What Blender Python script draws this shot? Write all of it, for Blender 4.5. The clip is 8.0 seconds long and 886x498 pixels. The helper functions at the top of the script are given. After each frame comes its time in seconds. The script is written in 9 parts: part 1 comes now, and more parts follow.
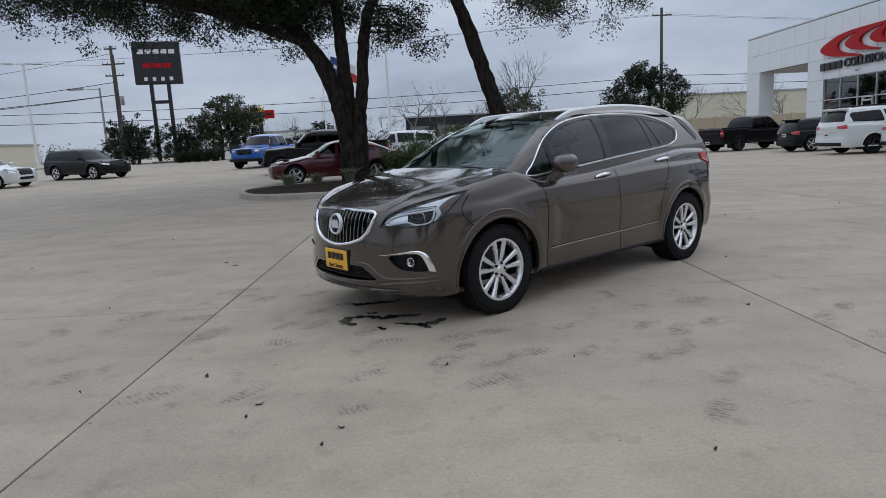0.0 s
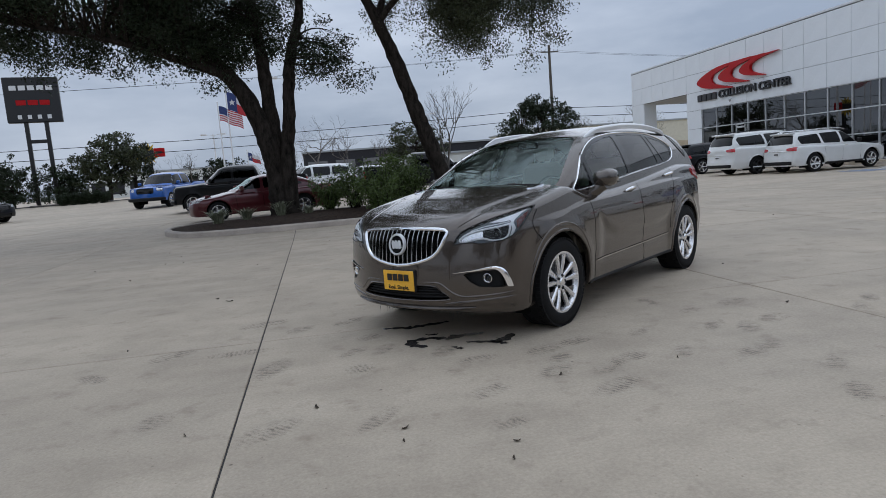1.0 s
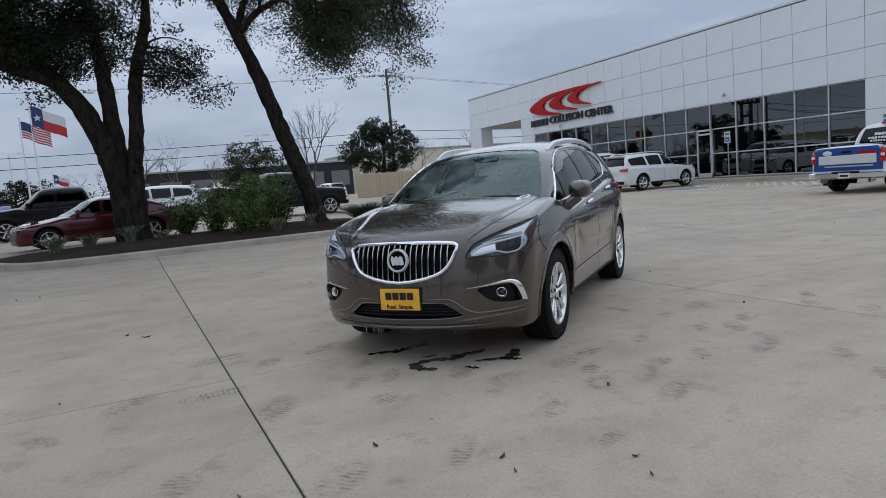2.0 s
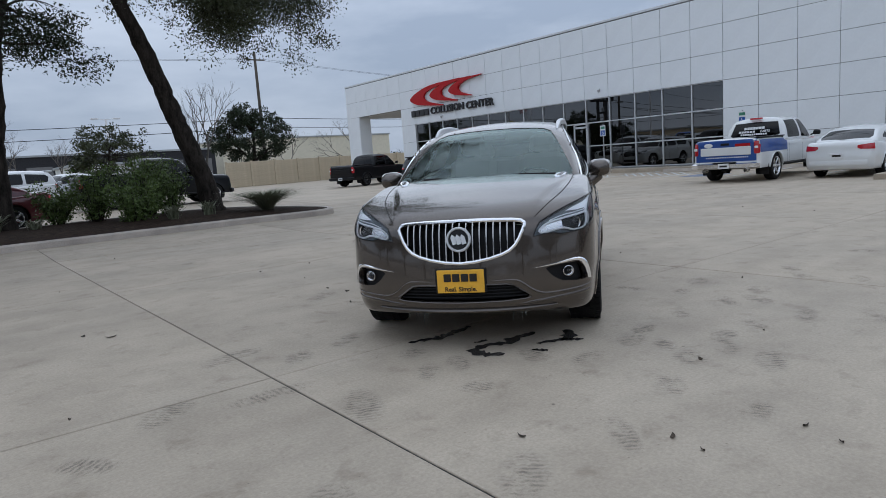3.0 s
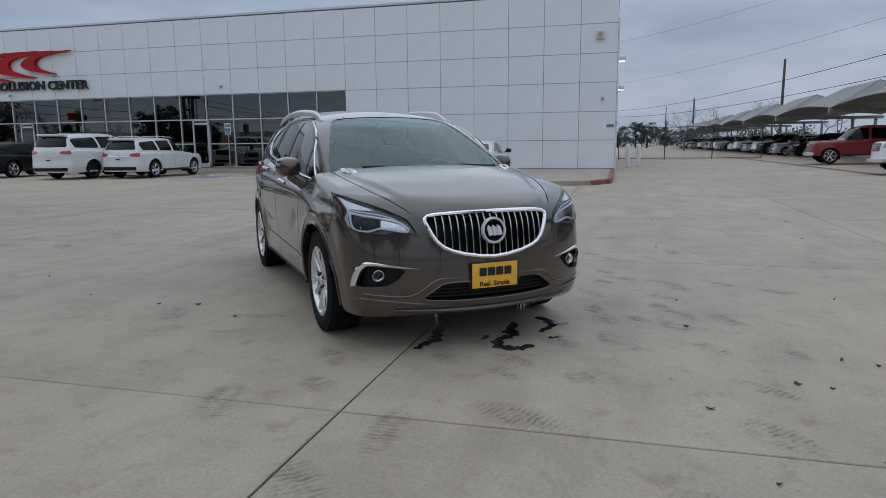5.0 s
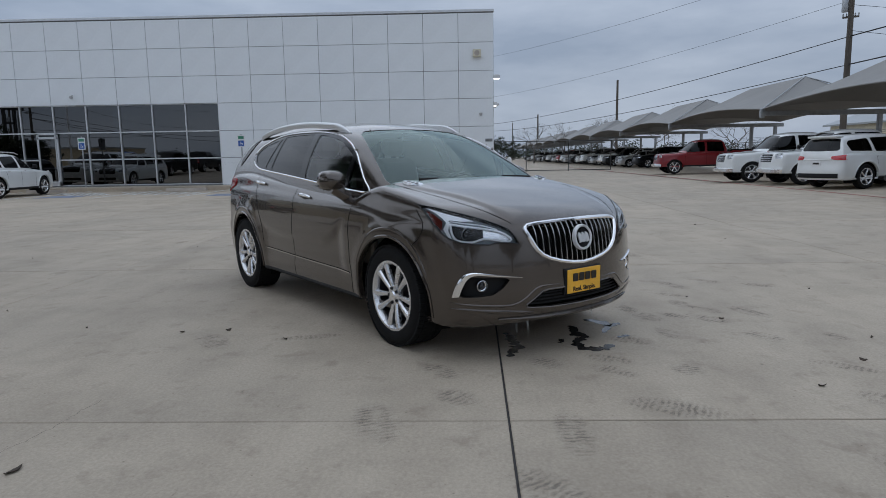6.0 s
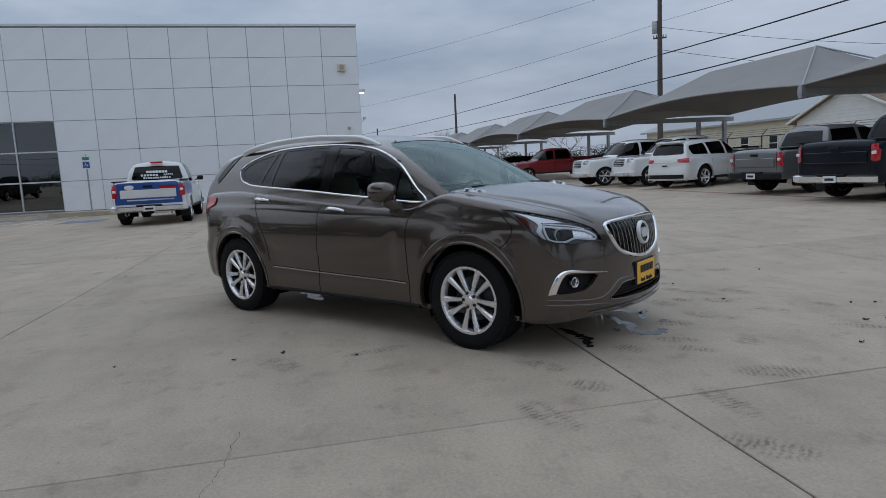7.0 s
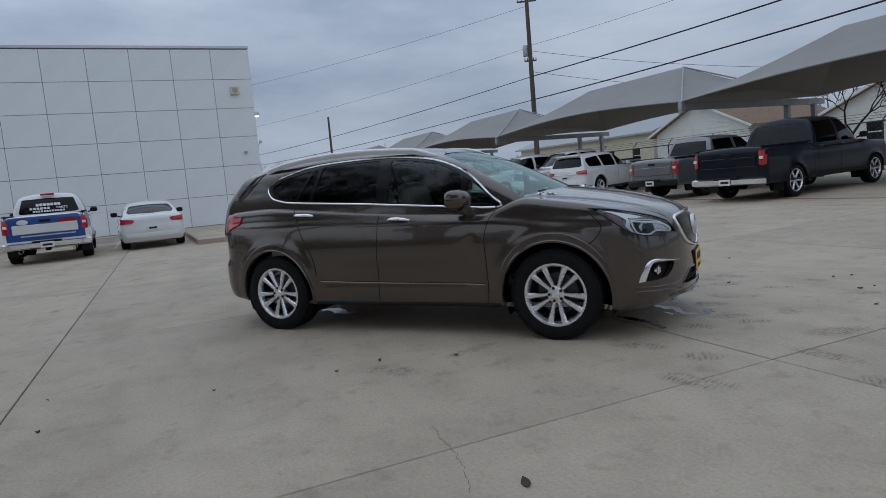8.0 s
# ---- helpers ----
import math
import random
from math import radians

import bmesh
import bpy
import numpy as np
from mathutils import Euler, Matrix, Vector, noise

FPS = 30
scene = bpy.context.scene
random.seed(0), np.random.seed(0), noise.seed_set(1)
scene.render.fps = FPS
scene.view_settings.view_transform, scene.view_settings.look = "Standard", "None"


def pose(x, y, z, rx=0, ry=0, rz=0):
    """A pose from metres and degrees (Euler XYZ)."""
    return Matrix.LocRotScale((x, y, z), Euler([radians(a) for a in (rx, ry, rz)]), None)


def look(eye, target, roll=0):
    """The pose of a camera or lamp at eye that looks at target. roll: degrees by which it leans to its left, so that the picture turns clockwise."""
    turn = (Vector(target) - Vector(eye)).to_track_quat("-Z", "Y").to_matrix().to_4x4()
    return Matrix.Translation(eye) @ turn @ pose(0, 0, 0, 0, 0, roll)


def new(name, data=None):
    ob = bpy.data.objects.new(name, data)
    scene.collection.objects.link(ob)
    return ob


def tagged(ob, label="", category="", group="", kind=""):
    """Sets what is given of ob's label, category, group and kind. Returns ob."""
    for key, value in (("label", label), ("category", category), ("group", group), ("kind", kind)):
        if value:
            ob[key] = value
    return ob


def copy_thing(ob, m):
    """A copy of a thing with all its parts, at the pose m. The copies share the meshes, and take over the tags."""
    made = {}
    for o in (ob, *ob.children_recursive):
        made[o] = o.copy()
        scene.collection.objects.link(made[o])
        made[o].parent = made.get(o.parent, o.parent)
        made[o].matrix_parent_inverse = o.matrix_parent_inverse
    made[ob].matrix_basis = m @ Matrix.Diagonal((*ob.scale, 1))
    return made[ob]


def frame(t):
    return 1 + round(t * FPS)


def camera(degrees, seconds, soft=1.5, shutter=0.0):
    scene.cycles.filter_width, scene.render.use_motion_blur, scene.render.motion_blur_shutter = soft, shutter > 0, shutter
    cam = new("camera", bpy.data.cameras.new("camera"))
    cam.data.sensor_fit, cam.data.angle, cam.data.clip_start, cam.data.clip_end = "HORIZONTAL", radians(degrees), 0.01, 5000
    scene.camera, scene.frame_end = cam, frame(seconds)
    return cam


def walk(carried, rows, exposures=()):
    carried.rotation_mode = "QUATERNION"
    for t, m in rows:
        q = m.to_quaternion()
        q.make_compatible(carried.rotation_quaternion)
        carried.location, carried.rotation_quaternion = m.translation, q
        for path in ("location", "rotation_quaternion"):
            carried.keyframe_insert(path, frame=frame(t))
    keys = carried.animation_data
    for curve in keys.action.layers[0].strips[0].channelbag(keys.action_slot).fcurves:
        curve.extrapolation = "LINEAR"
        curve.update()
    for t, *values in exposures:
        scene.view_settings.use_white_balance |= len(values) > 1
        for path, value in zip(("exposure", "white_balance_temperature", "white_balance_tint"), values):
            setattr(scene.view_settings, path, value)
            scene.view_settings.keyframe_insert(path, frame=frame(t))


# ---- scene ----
cam = camera(69.3, 8.0, soft=0.8)
PATH = [
    (0, (0.349, 0.032, 1.363), (0.393, 2.004, 1.033), -3.0),
    (0.5, (-0.336, 0.035, 1.327), (-0.136, 1.995, 0.983), -3.7),
    (1, (-0.959, 0.191, 1.319), (-0.584, 2.14, 1.071), -4.5),
    (1.5, (-1.53, 0.433, 1.324), (-0.834, 2.291, 1.069), -4.9),
    (2, (-2.067, 0.856, 1.328), (-1.196, 2.642, 1.108), -4.7),
    (2.2, (-2.288, 1.036, 1.301), (-1.306, 2.762, 1.066), -4.7),
    (3.3, (-3.291, 2.167, 1.309), (-1.925, 3.598, 1.018), -3.1),
    (3.5, (-3.437, 2.406, 1.33), (-1.947, 3.706, 1.029), -2.3),
    (4, (-3.806, 3.065, 1.345), (-2.2, 4.217, 1.039), -2.7),
    (4.5, (-4.098, 3.709, 1.32), (-2.299, 4.518, 0.989), -1.2),
    (4.7, (-4.178, 3.97, 1.311), (-2.325, 4.648, 0.984), -0.9),
    (5.8, (-4.524, 5.567, 1.285), (-2.551, 5.696, 0.986), -0.4),
    (6, (-4.55, 5.875, 1.298), (-2.571, 5.93, 1.014), -0.9),
    (6.5, (-4.595, 6.66, 1.305), (-2.628, 6.417, 1.043), -1.8),
    (7, (-4.528, 7.49, 1.308), (-2.592, 7.056, 1.051), -2.8),
    (7.5, (-4.432, 8.267, 1.304), (-2.559, 7.605, 1.073), -3.8),
    (8, (-4.278, 9.085, 1.307), (-2.464, 8.272, 1.09), -5.0),
]
walk(cam, [(t, look(eye, target, roll)) for t, eye, target, roll in PATH],
     exposures=[(0.0, 0.0, 6220, 9), (2.0, 0.03, 6120, 9), (3.5, 0.06, 6060, 8), (4.5, -0.11, 6100, 8), (6.0, -0.16, 6110, 8), (7.0, -0.22, 6090, 8), (8.0, -0.27, 6030, 7)])

# ---- world and light: a bright overcast winter sky ----
SUN_UP, SUN_ROUND = radians(48), radians(200)
world = bpy.data.worlds.new("overcast_sky")
scene.world = world
world.use_nodes = True
wn, wl = world.node_tree.nodes, world.node_tree.links
wn.clear()
w_out = wn.new("ShaderNodeOutputWorld")
w_bg = wn.new("ShaderNodeBackground")
w_sky = wn.new("ShaderNodeTexSky")
w_sky.sky_type = "NISHITA"
w_sky.sun_disc = False
w_sky.sun_elevation, w_sky.sun_rotation = SUN_UP, SUN_ROUND
w_sky.air_density, w_sky.dust_density, w_sky.ozone_density = 1.0, 2.0, 1.0
w_dim = wn.new("ShaderNodeVectorMath")
w_dim.operation = "SCALE"
w_dim.inputs["Scale"].default_value = 0.10
w_tc = wn.new("ShaderNodeTexCoord")
w_map = wn.new("ShaderNodeMapping")
w_map.inputs["Scale"].default_value = (1.0, 1.0, 3.6)
w_no = wn.new("ShaderNodeTexNoise")
w_no.inputs["Scale"].default_value = 2.4
w_no.inputs["Detail"].default_value = 7.0
w_no.inputs["Roughness"].default_value = 0.55
w_ramp = wn.new("ShaderNodeValToRGB")
w_ramp.color_ramp.elements[0].position = 0.34
w_ramp.color_ramp.elements[0].color = (0.345, 0.398, 0.495, 1)
w_ramp.color_ramp.elements[1].position = 0.70
w_ramp.color_ramp.elements[1].color = (0.595, 0.64, 0.73, 1)
w_sep = wn.new("ShaderNodeSeparateXYZ")
w_up = wn.new("ShaderNodeMapRange")
w_up.inputs["From Min"].default_value = 0.0
w_up.inputs["From Max"].default_value = 0.65
w_up.inputs["To Min"].default_value = 0.97
w_up.inputs["To Max"].default_value = 1.65
w_up.interpolation_type = "SMOOTHSTEP"
w_mul = wn.new("ShaderNodeVectorMath")
w_mul.operation = "SCALE"
w_mix = wn.new("ShaderNodeMix")
w_mix.data_type = "RGBA"
w_mix.inputs["Factor"].default_value = 0.94
wl.new(w_tc.outputs["Generated"], w_map.inputs["Vector"])
wl.new(w_map.outputs["Vector"], w_no.inputs["Vector"])
wl.new(w_no.outputs["Fac"], w_ramp.inputs["Fac"])
wl.new(w_tc.outputs["Generated"], w_sep.inputs["Vector"])
wl.new(w_sep.outputs["Z"], w_up.inputs["Value"])
wl.new(w_ramp.outputs["Color"], w_mul.inputs[0])
wl.new(w_up.outputs["Result"], w_mul.inputs["Scale"])
wl.new(w_sky.outputs["Color"], w_dim.inputs[0])
wl.new(w_dim.outputs["Vector"], w_mix.inputs["A"])
wl.new(w_mul.outputs["Vector"], w_mix.inputs["B"])
wl.new(w_mix.outputs["Result"], w_bg.inputs["Color"])
wl.new(w_bg.outputs["Background"], w_out.inputs["Surface"])
w_bg.inputs["Strength"].default_value = 0.95
sun_data = bpy.data.lights.new("sun", "SUN")
sun_data.energy, sun_data.angle, sun_data.color = 0.6, radians(120), (1.0, 0.96, 0.9)
sun = new("sun", sun_data)
sun.rotation_euler = Euler((radians(42), 0, radians(160)))
scene.view_settings.exposure = 0.0

# ---- shape helpers ----
class Shape:
    """Collects vertices and faces of one mesh."""

    def __init__(self):
        self.v, self.f = [], []

    def add(self, verts, faces):
        n = len(self.v)
        self.v.extend([tuple(map(float, p)) for p in verts])
        self.f.extend([tuple(i + n for i in q) for q in faces])
        return self

    def box(self, x0, x1, y0, y1, z0, z1, r=0.0, m=None):
        if r <= 0:
            pts = [(x, y, z) for x in (x0, x1) for y in (y0, y1) for z in (z0, z1)]
            faces = [(0, 1, 3, 2), (4, 6, 7, 5), (0, 4, 5, 1), (2, 3, 7, 6), (0, 2, 6, 4), (1, 5, 7, 3)]
        else:
            pts, faces, ids = [], [], {}
            for i, x in enumerate((x0, x1)):
                for j, y in enumerate((y0, y1)):
                    for k, z in enumerate((z0, z1)):
                        sx, sy, sz = r * (1 - 2 * i), r * (1 - 2 * j), r * (1 - 2 * k)
                        for a, q in enumerate(((x, y + sy, z + sz), (x + sx, y, z + sz), (x + sx, y + sy, z))):
                            ids[i, j, k, a] = len(pts)
                            pts.append(q)
            g = lambda i, j, k, a: ids[i, j, k, a]
            ring = ((0, 0), (1, 0), (1, 1), (0, 1))
            for s in (0, 1):
                o = 1 if s else -1
                faces.append([g(s, a, b, 0) for a, b in ring][::o])
                faces.append([g(a, s, b, 1) for a, b in ring][::-o])
                faces.append([g(a, b, s, 2) for a, b in ring][::o])
            for a in (0, 1):
                for b in (0, 1):
                    o = 1 if a == b else -1
                    faces.append([g(0, a, b, 1), g(1, a, b, 1), g(1, a, b, 2), g(0, a, b, 2)][::o])
                    faces.append([g(a, 0, b, 2), g(a, 1, b, 2), g(a, 1, b, 0), g(a, 0, b, 0)][::o])
                    faces.append([g(a, b, 0, 0), g(a, b, 1, 0), g(a, b, 1, 1), g(a, b, 0, 1)][::o])
                    for c in (0, 1):
                        o3 = 1 if (a + b + c) % 2 else -1
                        faces.append([g(a, b, c, 0), g(a, b, c, 1), g(a, b, c, 2)][::o3])
        if m is not None:
            pts = [m @ Vector(p) for p in pts]
        return self.add(pts, faces)

    def tube(self, pts, r, seg=8, closed=False, caps=True):
        """A tube along points; r is one radius or one for each point."""
        pts = [Vector(p) for p in pts]
        n = len(pts)
        rs = [r] * n if not hasattr(r, "__len__") else list(r)
        verts, faces = [], []
        side = None
        for i, p in enumerate(pts):
            a = pts[i - 1] if (i or closed) else p
            b = pts[(i + 1) % n] if (i < n - 1 or closed) else p
            d = (b - a).normalized() if (b - a).length > 1e-9 else Vector((0, 0, 1))
            if side is None:
                side = d.orthogonal().normalized()
            side = (side - d * side.dot(d))
            side = side.normalized() if side.length > 1e-6 else d.orthogonal().normalized()
            up = d.cross(side)
            for k in range(seg):
                t = 2 * math.pi * k / seg
                verts.append(p + (side * math.cos(t) + up * math.sin(t)) * rs[i])
        for i in range(n if closed else n - 1):
            j = (i + 1) % n
            for k in range(seg):
                l = (k + 1) % seg
                faces.append((i * seg + k, i * seg + l, j * seg + l, j * seg + k))
        if caps and not closed:
            faces.append(tuple(range(seg))[::-1])
            faces.append(tuple((n - 1) * seg + k for k in range(seg)))
        return self.add(verts, faces)

    def lathe(self, prof, seg=24, m=None, closed=False):
        """Turns (radius, height) pairs round the local z axis."""
        verts, faces, n = [], [], len(prof)
        for k in range(seg):
            t = 2 * math.pi * k / seg
            for r, h in prof:
                p = Vector((r * math.cos(t), r * math.sin(t), h))
                verts.append(m @ p if m is not None else p)
        for k in range(seg):
            l = (k + 1) % seg
            for i in range(n if closed else n - 1):
                j = (i + 1) % n
                faces.append((k * n + i, l * n + i, l * n + j, k * n + j))
        return self.add(verts, faces)

    def prism(self, poly, h0, h1, m=None, taper=1.0):
        """Raises an outline of (x, y) from h0 to h1."""
        n = len(poly)
        cx, cy = sum(p[0] for p in poly) / n, sum(p[1] for p in poly) / n
        pts = [Vector((x, y, h0)) for x, y in poly] + [Vector((cx + (x - cx) * taper, cy + (y - cy) * taper, h1)) for x, y in poly]
        if m is not None:
            pts = [m @ p for p in pts]
        faces = [tuple(range(n))[::-1], tuple(range(n, 2 * n))] + [(i, (i + 1) % n, n + (i + 1) % n, n + i) for i in range(n)]
        return self.add(pts, faces)

    def data(self, name, material, smooth=30):
        me = bpy.data.meshes.new(name)
        me.from_pydata(self.v, [], self.f)
        me.validate()
        if smooth:
            me.polygons.foreach_set("use_smooth", np.ones(len(me.polygons), bool))
            me.set_sharp_from_angle(angle=radians(smooth))
        if material:
            me.materials.append(material)
        return me


def part(name, shape, material, parent=None, label="", smooth=30, m=None):
    """One mesh object, under a thing or a part when a parent is given."""
    ob = new(name, shape.data(name, material, smooth))
    if m is not None:
        ob.matrix_basis = m
    if parent is not None:
        ob.parent = parent
    if label:
        tagged(ob, label)
    return ob


def part_data(name, me, parent, m):
    ob = new(name, me)
    ob.matrix_basis = m
    ob.parent = parent
    return ob


def thing(name, label, category, m=None, group="", kind=""):
    ob = new(name)
    ob.empty_display_size = 0.2
    if m is not None:
        ob.matrix_basis = m
    return tagged(ob, label, category, group, kind)


def curve_fn(pts):
    """A smooth, non-overshooting curve through (x, value) points."""
    xs, ys = [np.array(c, float) for c in zip(*sorted(pts))]
    h, d = np.diff(xs), np.diff(ys) / np.diff(xs)
    m = np.zeros(len(xs))
    m[0], m[-1] = d[0], d[-1]
    for i in range(1, len(xs) - 1):
        if d[i - 1] * d[i] > 0:
            w1, w2 = 2 * h[i] + h[i - 1], h[i] + 2 * h[i - 1]
            m[i] = (w1 + w2) / (w1 / d[i - 1] + w2 / d[i])

    def fn(x):
        x = np.clip(np.asarray(x, float), xs[0], xs[-1])
        i = np.clip(np.searchsorted(xs, x) - 1, 0, len(xs) - 2)
        t = (x - xs[i]) / h[i]
        return ((1 + 2 * t) * (1 - t) ** 2 * ys[i] + t * (1 - t) ** 2 * h[i] * m[i]
                + t * t * (3 - 2 * t) * ys[i + 1] + t * t * (t - 1) * h[i] * m[i + 1])
    return fn


def smax(a, b, k):
    return np.maximum(a, b) + np.maximum(k - np.abs(a - b), 0) ** 2 / (4 * k)


def soft_step(x, a, b):
    t = np.clip((x - a) / (b - a), 0, 1)
    return t * t * (3 - 2 * t)


def round_poly(poly, n=5, r=0.03):
    """Rounds an outline's corners."""
    out, k = [], len(poly)
    for i in range(k):
        a, p, b = (np.array(poly[j % k], float) for j in (i - 1, i, i + 1))
        ra, rb = min(r, np.linalg.norm(a - p) * 0.45), min(r, np.linalg.norm(b - p) * 0.45)
        s, e = p + (a - p) / np.linalg.norm(a - p) * ra, p + (b - p) / np.linalg.norm(b - p) * rb
        for t in np.linspace(0, 1, n):
            out.append(tuple((1 - t) ** 2 * s + 2 * t * (1 - t) * p + t * t * e))
    return out


def smooth_poly(pts, n=6, closed=True):
    """A Catmull-Rom line through the points."""
    P, k, out = [np.array(p, float) for p in pts], len(pts), []
    for i in range(k if closed else k - 1):
        g = (lambda j: P[j % k]) if closed else (lambda j: P[min(max(j, 0), k - 1)])
        a, b, c, d = g(i - 1), g(i), g(i + 1), g(i + 2)
        for t in np.arange(n) / n:
            out.append(tuple(0.5 * (2 * b + (c - a) * t + (2 * a - 5 * b + 4 * c - d) * t * t + (3 * b - a - 3 * c + d) * t ** 3)))
    if not closed:
        out.append(tuple(P[-1]))
    return out


# ---- materials ----
def material(name, color, rough=0.6, metal=0.0, vary=0.12, scale=6.0, fine=60.0, bump=0.0, coat=0.0, tint=None, per_object=0.0, per_island=0.0,
             trans=0.0, spec=0.5, ior=1.5, rough_vary=0.08, emit=0.0, stretch=(1, 1, 1)):
    """A surface with two scales of variation in colour and roughness, and fine relief."""
    ma = bpy.data.materials.new(name)
    ma.use_nodes = True
    nt = ma.node_tree
    n, l = nt.nodes, nt.links
    b = n["Principled BSDF"]
    b.inputs["Roughness"].default_value, b.inputs["Metallic"].default_value = rough, metal
    b.inputs["Coat Weight"].default_value, b.inputs["Coat Roughness"].default_value = coat, 0.03
    b.inputs["Transmission Weight"].default_value, b.inputs["IOR"].default_value = trans, ior
    b.inputs["Specular IOR Level"].default_value = spec
    b.inputs["Base Color"].default_value = (*color, 1)
    if emit:
        b.inputs["Emission Color"].default_value = (*color, 1)
        b.inputs["Emission Strength"].default_value = emit
    if not vary and not bump and not per_object:
        return ma
    tc, mp = n.new("ShaderNodeTexCoord"), n.new("ShaderNodeMapping")
    mp.inputs["Scale"].default_value = stretch
    l.new(tc.outputs["Object"], mp.inputs["Vector"])
    big, small = n.new("ShaderNodeTexNoise"), n.new("ShaderNodeTexNoise")
    for t, s, d in ((big, scale, 5), (small, fine, 4)):
        t.inputs["Scale"].default_value, t.inputs["Detail"].default_value = s, d
        l.new(mp.outputs["Vector"], t.inputs["Vector"])
    both = n.new("ShaderNodeMath")
    both.operation = "MULTIPLY_ADD"
    both.inputs[1].default_value = 0.35
    l.new(small.outputs["Fac"], both.inputs[0])
    half = n.new("ShaderNodeMath")
    half.operation = "MULTIPLY"
    half.inputs[1].default_value = 0.65
    l.new(big.outputs["Fac"], half.inputs[0])
    l.new(half.outputs[0], both.inputs[2])
    fac = both.outputs[0]
    if per_object or per_island:
        src = n.new("ShaderNodeObjectInfo") if per_object else n.new("ShaderNodeNewGeometry")
        rnd = src.outputs["Random"] if per_object else src.outputs["Random Per Island"]
        sh = n.new("ShaderNodeMath")
        sh.operation = "MULTIPLY_ADD"
        sh.inputs[1].default_value = per_object or per_island
        l.new(rnd, sh.inputs[0])
        l.new(fac, sh.inputs[2])
        fac = sh.outputs[0]
    ramp = n.new("ShaderNodeValToRGB")
    lo = tint or tuple(c * (1 - vary * 1.6) for c in color)
    hi = tuple(min(1, c * (1 + vary * 1.6)) for c in color)
    ramp.color_ramp.elements[0].position, ramp.color_ramp.elements[0].color = 0.3, (*lo, 1)
    ramp.color_ramp.elements[1].position, ramp.color_ramp.elements[1].color = 0.72 + (per_object or per_island), (*hi, 1)
    l.new(fac, ramp.inputs["Fac"])
    l.new(ramp.outputs["Color"], b.inputs["Base Color"])
    rr = n.new("ShaderNodeMapRange")
    rr.inputs["To Min"].default_value, rr.inputs["To Max"].default_value = max(0, rough - rough_vary), min(1, rough + rough_vary)
    l.new(big.outputs["Fac"], rr.inputs["Value"])
    l.new(rr.outputs["Result"], b.inputs["Roughness"])
    if bump:
        bp = n.new("ShaderNodeBump")
        bp.inputs["Strength"].default_value, bp.inputs["Distance"].default_value = bump, 0.01
        l.new(small.outputs["Fac"], bp.inputs["Height"])
        l.new(bp.outputs["Normal"], b.inputs["Normal"])
    return ma


